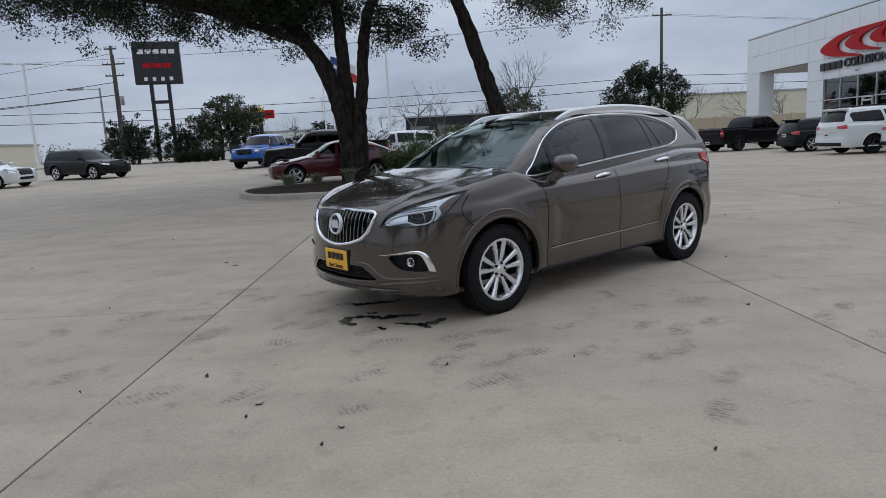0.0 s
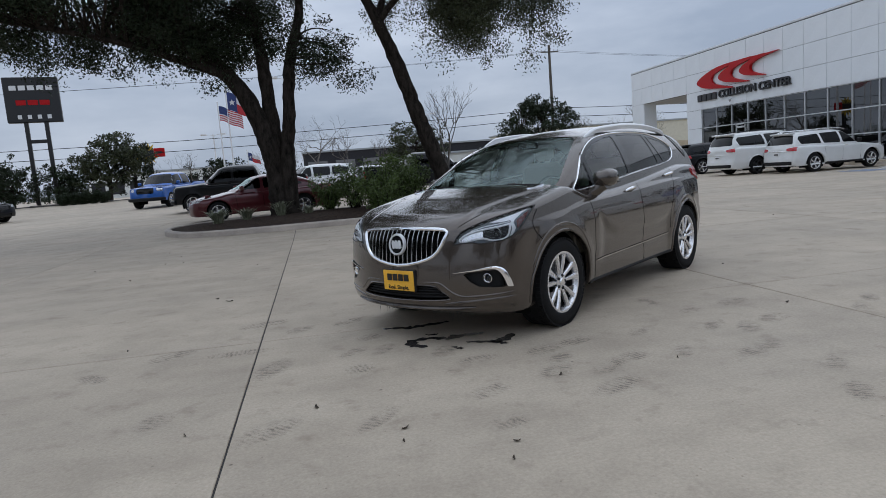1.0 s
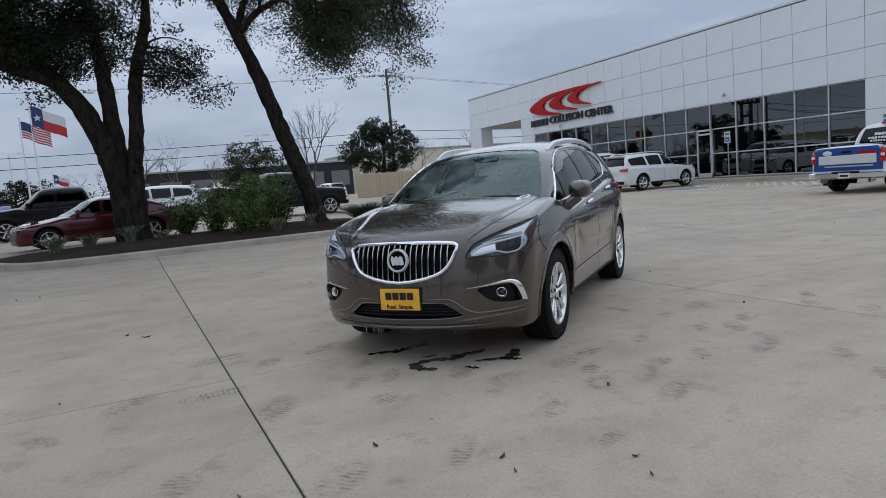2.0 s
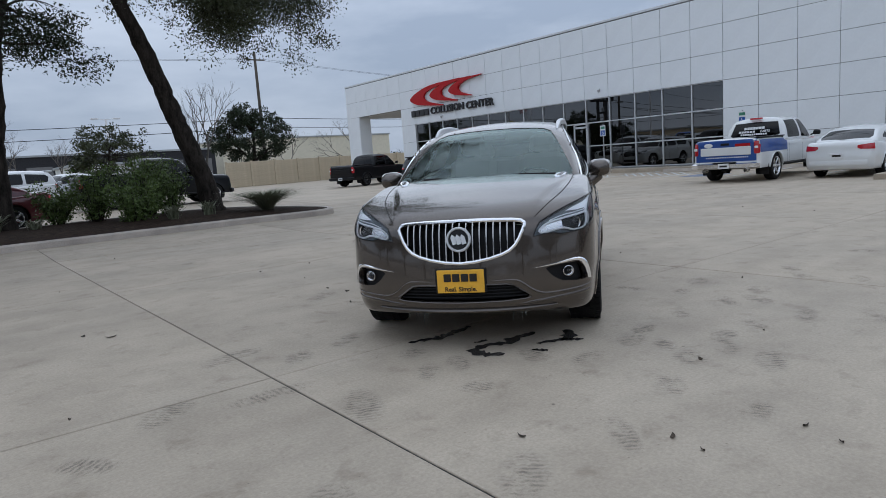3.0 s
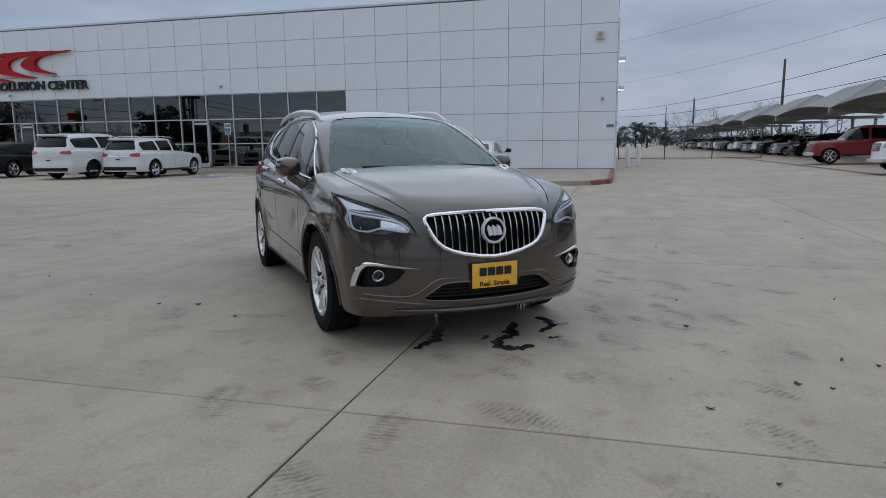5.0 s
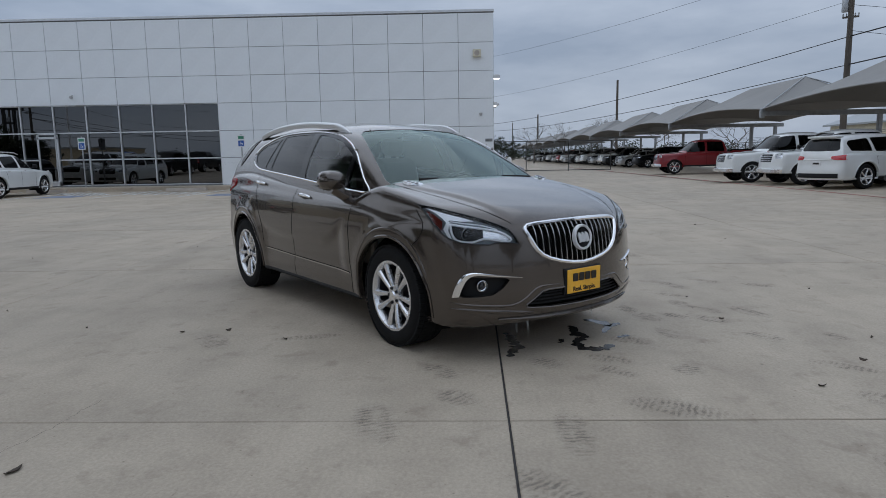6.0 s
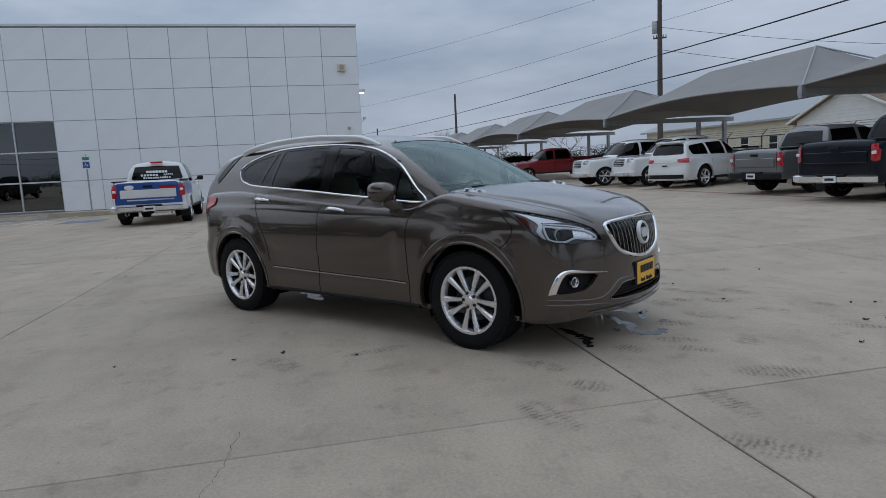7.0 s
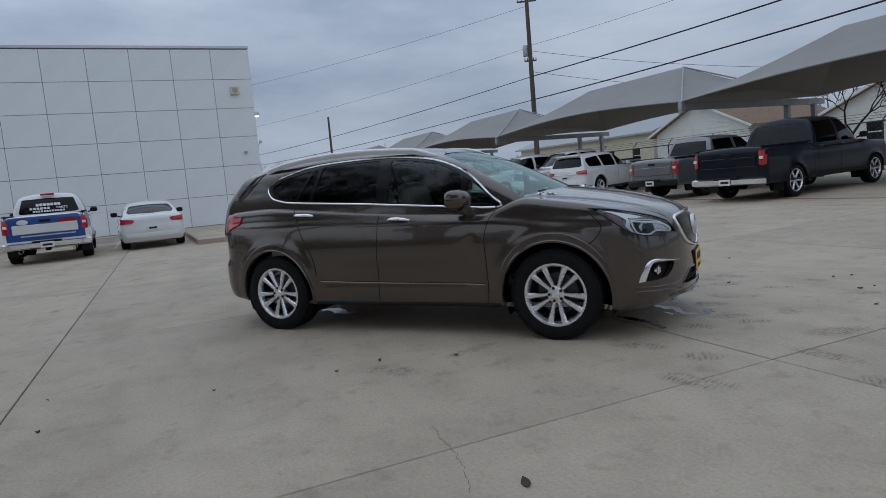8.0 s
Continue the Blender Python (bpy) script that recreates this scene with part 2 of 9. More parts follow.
def concrete_material():
    """Broom-finished lot concrete: large blotches, tyre grime, small specks."""
    ma = material("lot_concrete", (0.428, 0.363, 0.280), 0.72, vary=0.14, scale=0.35, fine=70, bump=0.3, per_object=0.10, rough_vary=0.12)
    nt = ma.node_tree
    n, l = nt.nodes, nt.links
    b = n["Principled BSDF"]
    src = b.inputs["Base Color"].links[0].from_socket
    geo = n.new("ShaderNodeNewGeometry")
    no = n.new("ShaderNodeTexNoise")
    no.inputs["Scale"].default_value, no.inputs["Detail"].default_value, no.inputs["Roughness"].default_value = 1.7, 9, 0.68
    l.new(geo.outputs["Position"], no.inputs["Vector"])
    r1 = n.new("ShaderNodeValToRGB")
    r1.color_ramp.elements[0].position, r1.color_ramp.elements[0].color = 0.34, (0.76, 0.75, 0.74, 1)
    r1.color_ramp.elements[1].position, r1.color_ramp.elements[1].color = 0.56, (1.05, 1.05, 1.05, 1)
    l.new(no.outputs["Fac"], r1.inputs["Fac"])
    vo = n.new("ShaderNodeTexVoronoi")
    vo.inputs["Scale"].default_value = 2.3
    l.new(geo.outputs["Position"], vo.inputs["Vector"])
    r2 = n.new("ShaderNodeValToRGB")
    r2.color_ramp.elements[0].position, r2.color_ramp.elements[0].color = 0.012, (0.25, 0.22, 0.2, 1)
    r2.color_ramp.elements[1].position, r2.color_ramp.elements[1].color = 0.03, (1, 1, 1, 1)
    l.new(vo.outputs["Distance"], r2.inputs["Fac"])
    mps = n.new("ShaderNodeMapping")
    mps.inputs["Scale"].default_value = (0.5, 2.2, 1)
    mps.inputs["Rotation"].default_value = (0, 0, 0.5)
    l.new(geo.outputs["Position"], mps.inputs["Vector"])
    st = n.new("ShaderNodeTexNoise")
    st.inputs["Scale"].default_value, st.inputs["Detail"].default_value = 0.9, 6
    l.new(mps.outputs["Vector"], st.inputs["Vector"])
    r3 = n.new("ShaderNodeValToRGB")
    r3.color_ramp.elements[0].position, r3.color_ramp.elements[0].color = 0.3, (0.90, 0.89, 0.88, 1)
    r3.color_ramp.elements[1].position, r3.color_ramp.elements[1].color = 0.6, (1.04, 1.04, 1.04, 1)
    l.new(st.outputs["Fac"], r3.inputs["Fac"])
    vf = n.new("ShaderNodeTexVoronoi")
    vf.inputs["Scale"].default_value = 11.0
    l.new(geo.outputs["Position"], vf.inputs["Vector"])
    r4 = n.new("ShaderNodeValToRGB")
    r4.color_ramp.elements[0].position, r4.color_ramp.elements[0].color = 0.03, (0.55, 0.52, 0.49, 1)
    r4.color_ramp.elements[1].position, r4.color_ramp.elements[1].color = 0.07, (1, 1, 1, 1)
    l.new(vf.outputs["Distance"], r4.inputs["Fac"])
    smudge = n.new("ShaderNodeTexNoise")
    smudge.inputs["Scale"].default_value, smudge.inputs["Detail"].default_value, smudge.inputs["Roughness"].default_value = 4.2, 8, 0.6
    l.new(geo.outputs["Position"], smudge.inputs["Vector"])
    r5 = n.new("ShaderNodeValToRGB")
    r5.color_ramp.elements[0].position, r5.color_ramp.elements[0].color = 0.30, (0.74, 0.72, 0.70, 1)
    r5.color_ramp.elements[1].position, r5.color_ramp.elements[1].color = 0.43, (1, 1, 1, 1)
    l.new(smudge.outputs["Fac"], r5.inputs["Fac"])
    grit = n.new("ShaderNodeTexNoise")
    grit.inputs["Scale"].default_value, grit.inputs["Detail"].default_value, grit.inputs["Roughness"].default_value = 46.0, 5, 0.7
    l.new(geo.outputs["Position"], grit.inputs["Vector"])
    r6 = n.new("ShaderNodeValToRGB")
    r6.color_ramp.elements[0].position, r6.color_ramp.elements[0].color = 0.34, (0.86, 0.855, 0.85, 1)
    r6.color_ramp.elements[1].position, r6.color_ramp.elements[1].color = 0.62, (1.07, 1.07, 1.07, 1)
    l.new(grit.outputs["Fac"], r6.inputs["Fac"])
    mpd = n.new("ShaderNodeMapping")
    mpd.inputs["Scale"].default_value = (1.0, 2.6, 1)
    mpd.inputs["Rotation"].default_value = (0, 0, -0.55)
    l.new(geo.outputs["Position"], mpd.inputs["Vector"])
    dash = n.new("ShaderNodeTexNoise")
    dash.inputs["Scale"].default_value, dash.inputs["Detail"].default_value, dash.inputs["Roughness"].default_value = 7.5, 7, 0.72
    l.new(mpd.outputs["Vector"], dash.inputs["Vector"])
    r7 = n.new("ShaderNodeValToRGB")
    r7.color_ramp.elements[0].position, r7.color_ramp.elements[0].color = 0.28, (0.62, 0.60, 0.58, 1)
    r7.color_ramp.elements[1].position, r7.color_ramp.elements[1].color = 0.37, (1.0, 1.0, 1.0, 1)
    l.new(dash.outputs["Fac"], r7.inputs["Fac"])
    last = src
    for r in (r1, r2, r3, r4, r5, r6, r7):
        mx = n.new("ShaderNodeMix")
        mx.data_type, mx.blend_type = "RGBA", "MULTIPLY"
        mx.inputs["Factor"].default_value = 0.55 if r is r1 else 0.8
        l.new(last, mx.inputs["A"])
        l.new(r.outputs["Color"], mx.inputs["B"])
        last = mx.outputs["Result"]
    l.new(last, b.inputs["Base Color"])
    return ma


def glass_material(name, color, rough=0.0, dark=0.0, coating=(1, 1, 1)):
    """Thin glazing: a clear tinted sheet with a real reflection."""
    ma = bpy.data.materials.new(name)
    ma.use_nodes = True
    n, l = ma.node_tree.nodes, ma.node_tree.links
    n.remove(n["Principled BSDF"])
    tr, gl, mix, fr = n.new("ShaderNodeBsdfTransparent"), n.new("ShaderNodeBsdfGlossy"), n.new("ShaderNodeMixShader"), n.new("ShaderNodeFresnel")
    tr.inputs["Color"].default_value = (*color, 1)
    gl.inputs["Roughness"].default_value = rough
    gl.inputs["Color"].default_value = (*coating, 1)
    fr.inputs["IOR"].default_value = 1.55 + dark
    l.new(fr.outputs["Fac"], mix.inputs["Fac"])
    l.new(tr.outputs["BSDF"], mix.inputs[1])
    l.new(gl.outputs["BSDF"], mix.inputs[2])
    l.new(mix.outputs["Shader"], n["Material Output"].inputs["Surface"])
    return ma


def paint(name, color, metal=0.0, rough=0.32, vary=0.05):
    return material(name, color, rough, metal, vary=vary, scale=1.3, fine=420, coat=0.3 if max(color) < 0.03 else 1.0, rough_vary=0.04, spec=0.12 if max(color) < 0.03 else 0.5)


CONCRETE = concrete_material()
KERB = material("kerb_concrete", (0.42, 0.37, 0.32), 0.8, vary=0.2, scale=2.0, fine=40, bump=0.3)
RED_KERB = material("red_kerb_paint", (0.27, 0.095, 0.08), 0.7, vary=0.35, scale=4, fine=50, bump=0.2)
PANEL = material("white_wall_panel", (0.78, 0.805, 0.82), 0.38, vary=0.03, scale=0.7, fine=9, per_object=0.05, rough_vary=0.05)
WALL_BACK = material("panel_joint_grey", (0.17, 0.17, 0.17), 0.8, vary=0.1)
SOFFIT = material("soffit_grey", (0.42, 0.42, 0.42), 0.7, vary=0.08)
ALU = material("anodised_mullion", (0.62, 0.63, 0.64), 0.35, 0.6, vary=0.06)
STORE_GLASS = glass_material("store_glass", (0.12, 0.15, 0.16), 0.0, 0.55)
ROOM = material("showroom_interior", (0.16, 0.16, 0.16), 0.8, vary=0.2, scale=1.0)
RED_SIGN = material("red_sign_enamel", (0.42, 0.008, 0.011), 0.5, vary=0.06, spec=0.2)
BLACK_SIGN = material("black_sign_face", (0.012, 0.012, 0.014), 0.4, vary=0.1)
WHITE_SIGN = material("white_sign_letter", (0.75, 0.75, 0.75), 0.5, vary=0.03)
RUBBER = material("tyre_rubber", (0.009, 0.009, 0.0095), 0.8, vary=0.3, scale=9, fine=120, bump=0.2, spec=0.22)
ALLOY = material("machined_alloy", (0.80, 0.80, 0.81), 0.26, 0.8, vary=0.05, scale=8, fine=90)
DARK_ALLOY = material("dark_alloy", (0.06, 0.06, 0.065), 0.35, 0.6, vary=0.1)
CHROME = material("chrome", (0.90, 0.90, 0.91), 0.14, 1.0, vary=0.02, rough_vary=0.03)
BLACK_PLASTIC = material("black_plastic", (0.010, 0.010, 0.011), 0.55, vary=0.15, scale=10, fine=200, bump=0.05, spec=0.25)
GLOSS_BLACK = material("gloss_black_trim", (0.006, 0.006, 0.007), 0.12, vary=0.05, spec=0.4)
UNDER = material("underbody_black", (0.006, 0.006, 0.006), 0.9, vary=0.2, spec=0.1)
CAR_GLASS = glass_material("windscreen_glass", (0.72, 0.91, 0.88), 0.0, 0.22, (0.84, 1.0, 0.97))
SIDE_GLASS = glass_material("door_glass", (0.50, 0.62, 0.58), 0.0, -0.05)
TINT_GLASS = glass_material("privacy_glass", (0.03, 0.033, 0.036), 0.0, -0.18)
LENS = glass_material("lamp_lens", (0.97, 0.98, 0.99), 0.0, -0.2)
RED_LENS = material("red_tail_lens", (0.44, 0.012, 0.018), 0.12, vary=0.08, coat=1.0)
AMBER = material("amber_reflector", (0.13, 0.02, 0.014), 0.15, vary=0.05, coat=0.8)
HEADLINING = material("pale_headlining", (0.60, 0.60, 0.57), 0.8, vary=0.04)
SEAT = material("light_leather_seat", (0.52, 0.47, 0.40), 0.55, vary=0.08, scale=5, fine=60)
DASH = material("dark_dashboard", (0.05, 0.048, 0.045), 0.6, vary=0.1)
BARK = material("oak_bark", (0.030, 0.025, 0.021), 0.9, vary=0.6, scale=9, fine=45, bump=1.0, spec=0.1, stretch=(1, 1, 0.35))
LEAF = material("oak_leaf", (0.046, 0.054, 0.026), 0.5, vary=0.3, scale=0.8, fine=12, spec=0.25, per_island=0.35)
LEAF_DARK = material("dark_leaf", (0.016, 0.025, 0.010), 0.55, vary=0.3, scale=0.8, fine=12, spec=0.25, per_island=0.35)
LEAF_SHRUB = material("shrub_leaf", (0.072, 0.105, 0.028), 0.5, vary=0.35, scale=1.5, fine=12, spec=0.25, per_island=0.4)
TWIG = material("bare_twig", (0.13, 0.115, 0.10), 0.9, vary=0.2, scale=3)
MULCH = material("bark_mulch", (0.038, 0.026, 0.019), 0.95, vary=0.5, scale=9, fine=70, bump=1.0, spec=0.08)
GRASS_BLADE = material("grey_green_grass", (0.20, 0.21, 0.145), 0.8, spec=0.15, vary=0.3, scale=6, per_island=0.4)
WOOD_POLE = material("weathered_pole", (0.10, 0.085, 0.07), 0.9, vary=0.25, scale=2, fine=30, stretch=(1, 1, 0.1))
STEEL = material("galvanised_steel", (0.36, 0.37, 0.38), 0.45, 0.7, vary=0.12, scale=5)
CABLE = material("black_cable", (0.012, 0.012, 0.012), 0.7, vary=0.0)
FABRIC = material("grey_shade_fabric", (0.26, 0.252, 0.24), 0.85, vary=0.07, scale=0.7, fine=30)
WALL_BLOCK = material("tan_block_wall", (0.50, 0.42, 0.30), 0.85, vary=0.1, scale=3, fine=40, bump=0.3, per_object=0.08)
SIDING = material("cream_siding", (0.62, 0.58, 0.46), 0.7, vary=0.06, scale=2)
WHITE_SIDING = material("white_siding", (0.68, 0.69, 0.66), 0.6, vary=0.05, scale=2)
SHINGLE = material("brown_shingle", (0.20, 0.135, 0.09), 0.9, vary=0.25, scale=5, fine=40, bump=0.4)
METAL_ROOF = material("grey_metal_roof", (0.36, 0.38, 0.39), 0.5, 0.3, vary=0.08)
FAR_BLDG = material("far_dark_building", (0.04, 0.04, 0.044), 0.8, vary=0.2, spec=0.1)

BROWN = paint("bronze_brown_paint", (0.082, 0.066, 0.054), 0.62, 0.20)
WHITE = paint("white_paint", (0.72, 0.73, 0.72))
BLACK = paint("black_paint", (0.008, 0.008, 0.009))
CHARCOAL = paint("charcoal_paint", (0.009, 0.010, 0.012), 0.3)
NAVY = paint("navy_black_paint", (0.010, 0.012, 0.020), 0.3)
GREY = paint("grey_paint", (0.16, 0.165, 0.17), 0.4)
RED = paint("deep_red_paint", (0.080, 0.004, 0.009), 0.3)
BRIGHT_RED = paint("red_truck_paint", (0.24, 0.012, 0.018), 0.2)
BLUE = paint("blue_paint", (0.02, 0.11, 0.42), 0.4)
SILVER = paint("silver_paint", (0.45, 0.46, 0.47), 0.6)
WRAP_BLUE = material("blue_vinyl_wrap", (0.012, 0.06, 0.26), 0.35, vary=0.12, scale=2, fine=20, coat=0.3)


# ---- ground and lot ----
SLAB, SLAB_X, SLAB_Y, SKEW = 4.52, -1.52, 5.645, -0.020
RISE_Y, RISE_END, FLAT_X, LANE_Y = 14.665, 57.0, 2.96, 1.165


def gz(x, y):
    """Height of the ground: the lot is a shallow dish that rises towards the street and the shaded stalls."""
    v = y - SKEW * (x - SLAB_X)
    far = min(max(v - RISE_Y, 0.0), RISE_END - RISE_Y) * (1 - min(max((x - FLAT_X) / 9.0, 0.0), 1.0))
    return 0.018 * (far + min(max(LANE_Y - v, 0.0), 2 * SLAB))


def on_lot(x, y, turn):
    """A pose that stands on the sloping lot and leans with it."""
    e = 1.2
    n = Vector((gz(x - e, y) - gz(x + e, y), gz(x, y - e) - gz(x, y + e), 2 * e)).normalized()
    return Matrix.Translation((x, y, gz(x, y))) @ Vector((0, 0, 1)).rotation_difference(n).to_matrix().to_4x4() @ Matrix.Rotation(math.radians(turn), 4, "Z")


def sheet(xs, vs, dz):
    P = [(x, v + SKEW * (x - SLAB_X), gz(x, v + SKEW * (x - SLAB_X)) + dz) for v in vs for x in xs]
    n = len(xs)
    return Shape().add(P, [(j * n + i, j * n + i + 1, (j + 1) * n + i + 1, (j + 1) * n + i) for j in range(len(vs) - 1) for i in range(n - 1)])


GRID_X = [SLAB_X + SLAB * i for i in range(-7, 7)]
GRID_Y = [SLAB_Y + SLAB * j for j in range(-4, 13)]
ground = tagged(part("ground", sheet([-700, -120] + GRID_X[:-1] + [120, 700], [-700, -90] + GRID_Y[:-2] + [RISE_END, 120, 700], -0.032), CONCRETE, smooth=0),
                "wide pale grey concrete ground of the lot", "ground", kind="structure")


def build_slabs():
    lot = tagged(part("pavement", sheet(GRID_X[:-1], GRID_Y[:-2], -0.008), JOINT, smooth=0),
                 "pale concrete lot of large square slabs with dark joints", "pavement", kind="structure")
    b, h = 0.004, SLAB / 2 - 0.006
    quads = [(0, 1, 5, 4), (1, 2, 6, 5), (2, 3, 7, 6), (3, 0, 4, 7), (4, 5, 9, 8), (5, 6, 10, 9), (6, 7, 11, 10), (7, 4, 8, 11), (8, 9, 10, 11)]

    def slab(cx, cy, flat):
        ring = lambda r, z: [(x, y + SKEW * x, z + (0 if flat else gz(cx + x, cy + y + SKEW * x))) for x, y in ((-r, -r), (r, -r), (r, r), (-r, r))]
        return Shape().add(ring(h, -0.03) + ring(h, -b) + ring(h - b, 0.0), quads).data("concrete_slab", CONCRETE, 0)

    level = slab(0, 0, True)
    for i in range(-7, 5):
        for j in range(-4, 11):
            x = SLAB_X + (i + 0.5) * SLAB
            y = SLAB_Y + (j + 0.5) * SLAB + SKEW * (x - SLAB_X)
            part_data("concrete_slab", level if -2 < j < 2 or j > 1 and i > 2 else slab(x, y, False), lot, pose(x, y, random.uniform(-0.001, 0.001), 0, 0, 0))
    return lot


JOINT = material("joint_sealant", (0.045, 0.042, 0.04), 0.9, vary=0.2)
build_slabs()


def kerb_loop(name, outline, height, width, mat, label, inner_mat=None, inner_name="", inner_label=""):
    """A raised kerb round an outline, and the bed inside it."""
    P = [np.array(p) for p in outline]
    n = len(P)
    prof = ((0.0, -0.02), (0.0, height - 0.03), (0.03, height), (width, height), (width, 0.0))
    verts, faces, inner = [], [], []
    for i, p in enumerate(P):
        d = P[(i + 1) % n] - P[i - 1]
        d = d / np.linalg.norm(d)
        nn = np.array([-d[1], d[0]])
        for o, z in prof:
            q = p + nn * o
            verts.append((q[0], q[1], z + gz(q[0], q[1])))
        q = p + nn * width * 0.95
        inner.append((q[0], q[1]))
    k = len(prof)
    for i in range(n):
        for j in range(k - 1):
            a, b = i * k + j, ((i + 1) % n) * k + j
            faces.append((a, b, b + 1, a + 1))
    tagged(part(name, Shape().add(verts, faces), mat, smooth=35), label, "kerb", kind="structure")
    if inner_mat:
        c = np.mean(inner, 0)
        sh = Shape()
        rings = []
        for t, hz in ((1.0, -0.03), (0.8, 0.02), (0.5, 0.05), (0.2, 0.07)):
            rings.append([(c[0] + (x - c[0]) * t, c[1] + (y - c[1]) * t, height + hz + gz(c[0] + (x - c[0]) * t, c[1] + (y - c[1]) * t) + 0.02 * noise.noise((x * t, y * t, 0))) for x, y in inner])
        vs = [p for r in rings for p in r] + [(c[0], c[1], height + 0.08 + gz(c[0], c[1]))]
        fs = [(r * n + i, r * n + (i + 1) % n, (r + 1) * n + (i + 1) % n, (r + 1) * n + i) for r in range(3) for i in range(n)] + [(3 * n + i, 3 * n + (i + 1) % n, 4 * n) for i in range(n)]
        tagged(part(inner_name, sh.add(vs, fs), inner_mat, smooth=60), inner_label, "planting bed", kind="structure")


ISLAND = smooth_poly([(-5.1, 19.0), (-4.4, 17.75), (-3.2, 17.3), (0.0, 17.25), (3.0, 17.25), (4.8, 17.25), (5.55, 17.6), (5.75, 18.4), (5.5, 19.6), (4.9, 21.4), (3.4, 22.4), (0.0, 22.2), (-2.6, 21.9), (-4.3, 21.1), (-5.1, 20.1)], 6)
kerb_loop("island_kerb", ISLAND, 0.15, 0.16, KERB, "worn concrete kerb round a planted island", MULCH, "mulch_bed", "dark brown bark mulch in the planted island")

# ---- the white panelled building ----
FX, Y0, Y1 = 25.80, 4.27, 50.65
ROWS_Z = (0.15, 1.43, 2.69, 3.96, 5.21, 6.47, 7.76)
TOP_Z = 7.90
WIN_Y0, WIN_Y1, PORCH_Y0, PORCH_Y1 = 17.15, 40.92, 42.65, 48.75


def build_building():
    t = 0.30
    wall = Shape()
    x0, x1 = FX + 0.035, FX + t
    wall.box(x0, x1, Y0, WIN_Y0, 0, TOP_Z).box(x0, x1, WIN_Y0, WIN_Y1, ROWS_Z[3], TOP_Z).box(x0, x1, WIN_Y1, PORCH_Y0, 0, TOP_Z)
    wall.box(x0, x1, PORCH_Y0, Y1, ROWS_Z[4], TOP_Z).box(x0, x1, WIN_Y0, WIN_Y1, 0, 0.2)
    front = tagged(part("wall_front", wall, WALL_BACK, smooth=0), "white metal-panel front wall with dark joints", "wall", kind="structure")
    side = tagged(part("wall_side", Shape().box(FX + t, 62, Y0 + 0.05, Y0 + 0.3, 0, TOP_Z - 0.25), PANEL, smooth=0), "long white panelled side wall", "wall", kind="structure")
    tagged(part("wall_back", Shape().box(61.7, 62, Y0 + 0.3, PORCH_Y0 - 0.3, 0, TOP_Z - 0.3), PANEL, smooth=0), "plain white rear wall", "wall", kind="structure")
    tagged(part("wall_porch", Shape().box(FX + t, 61.7, PORCH_Y0 - 0.3, PORCH_Y0 - 0.02, 0, TOP_Z - 0.3), PANEL, smooth=0), "plain white wall beside the porch", "wall", kind="structure")
    tagged(part("roof", Shape().box(FX + t, 61.7, Y0 + 0.3, PORCH_Y0 - 0.3, TOP_Z - 0.75, TOP_Z - 0.55), METAL_ROOF, smooth=0), "flat grey roof behind a parapet", "roof", kind="structure")
    tagged(part("porch_roof", Shape().box(FX + t, 35, PORCH_Y0, Y1 - 0.04, ROWS_Z[4] + 0.02, TOP_Z - 0.2), SOFFIT, smooth=0), "grey porch roof and soffit", "roof", kind="structure")
    for xa, xb in ((x0, FX + 1.1), (34.0, 35.0)):
        tagged(part("porch_column", Shape().box(xa, xb, PORCH_Y1, Y1 - 0.04, 0, ROWS_Z[4] + 0.02, 0.01), PANEL, smooth=0), "square white panelled porch column", "column", kind="structure")
    cap = Shape().box(FX - 0.02, FX + t + 0.04, Y0 - 0.03, Y1 + 0.03, TOP_Z - 0.10, TOP_Z + 0.02, 0.01)
    tagged(part("parapet_cap", cap, ALU, front, smooth=0), "pale metal parapet cap")
    pitch = (WIN_Y0 - Y0) / 8
    cols = [Y0 + pitch * k for k in range(9)]
    n2 = 15
    cols2 = [WIN_Y0 + (WIN_Y1 - WIN_Y0) / n2 * k for k in range(n2 + 1)]
    meshes = {}

    def panel(ya, yb, za, zb):
        g = 0.009
        key = (round(yb - ya, 3), round(zb - za, 3))
        if key not in meshes:
            w, h = yb - ya - 2 * g, zb - za - 2 * g
            meshes[key] = Shape().box(0, 0.034, -w / 2, w / 2, -h / 2, h / 2, 0.006).data("wall_panel", PANEL, 0)
        part_data("wall_panel", meshes[key], front, pose(FX + random.uniform(-0.001, 0.001), (ya + yb) / 2, (za + zb) / 2, random.uniform(-0.04, 0.04), 0, random.uniform(-0.05, 0.05)))

    for a, b in zip(cols, cols[1:]):
        for za, zb in zip(ROWS_Z, ROWS_Z[1:]):
            panel(a, b, za, zb)
    for a, b in zip(cols2, cols2[1:]):
        for za, zb in zip(ROWS_Z[3:], ROWS_Z[4:]):
            panel(a, b, za, zb)
    for za, zb in zip(ROWS_Z, ROWS_Z[1:]):
        panel(WIN_Y1, PORCH_Y0, za, zb)
    cols3 = [PORCH_Y0 + (Y1 - PORCH_Y0) / 5 * k for k in range(6)]
    for a, b in zip(cols3, cols3[1:]):
        for za, zb in zip(ROWS_Z[4:], ROWS_Z[5:]):
            panel(a, b, za, zb)
    for za, zb in zip(ROWS_Z[:4], ROWS_Z[1:5]):
        panel(PORCH_Y1 + 0.02, Y1, za, zb)
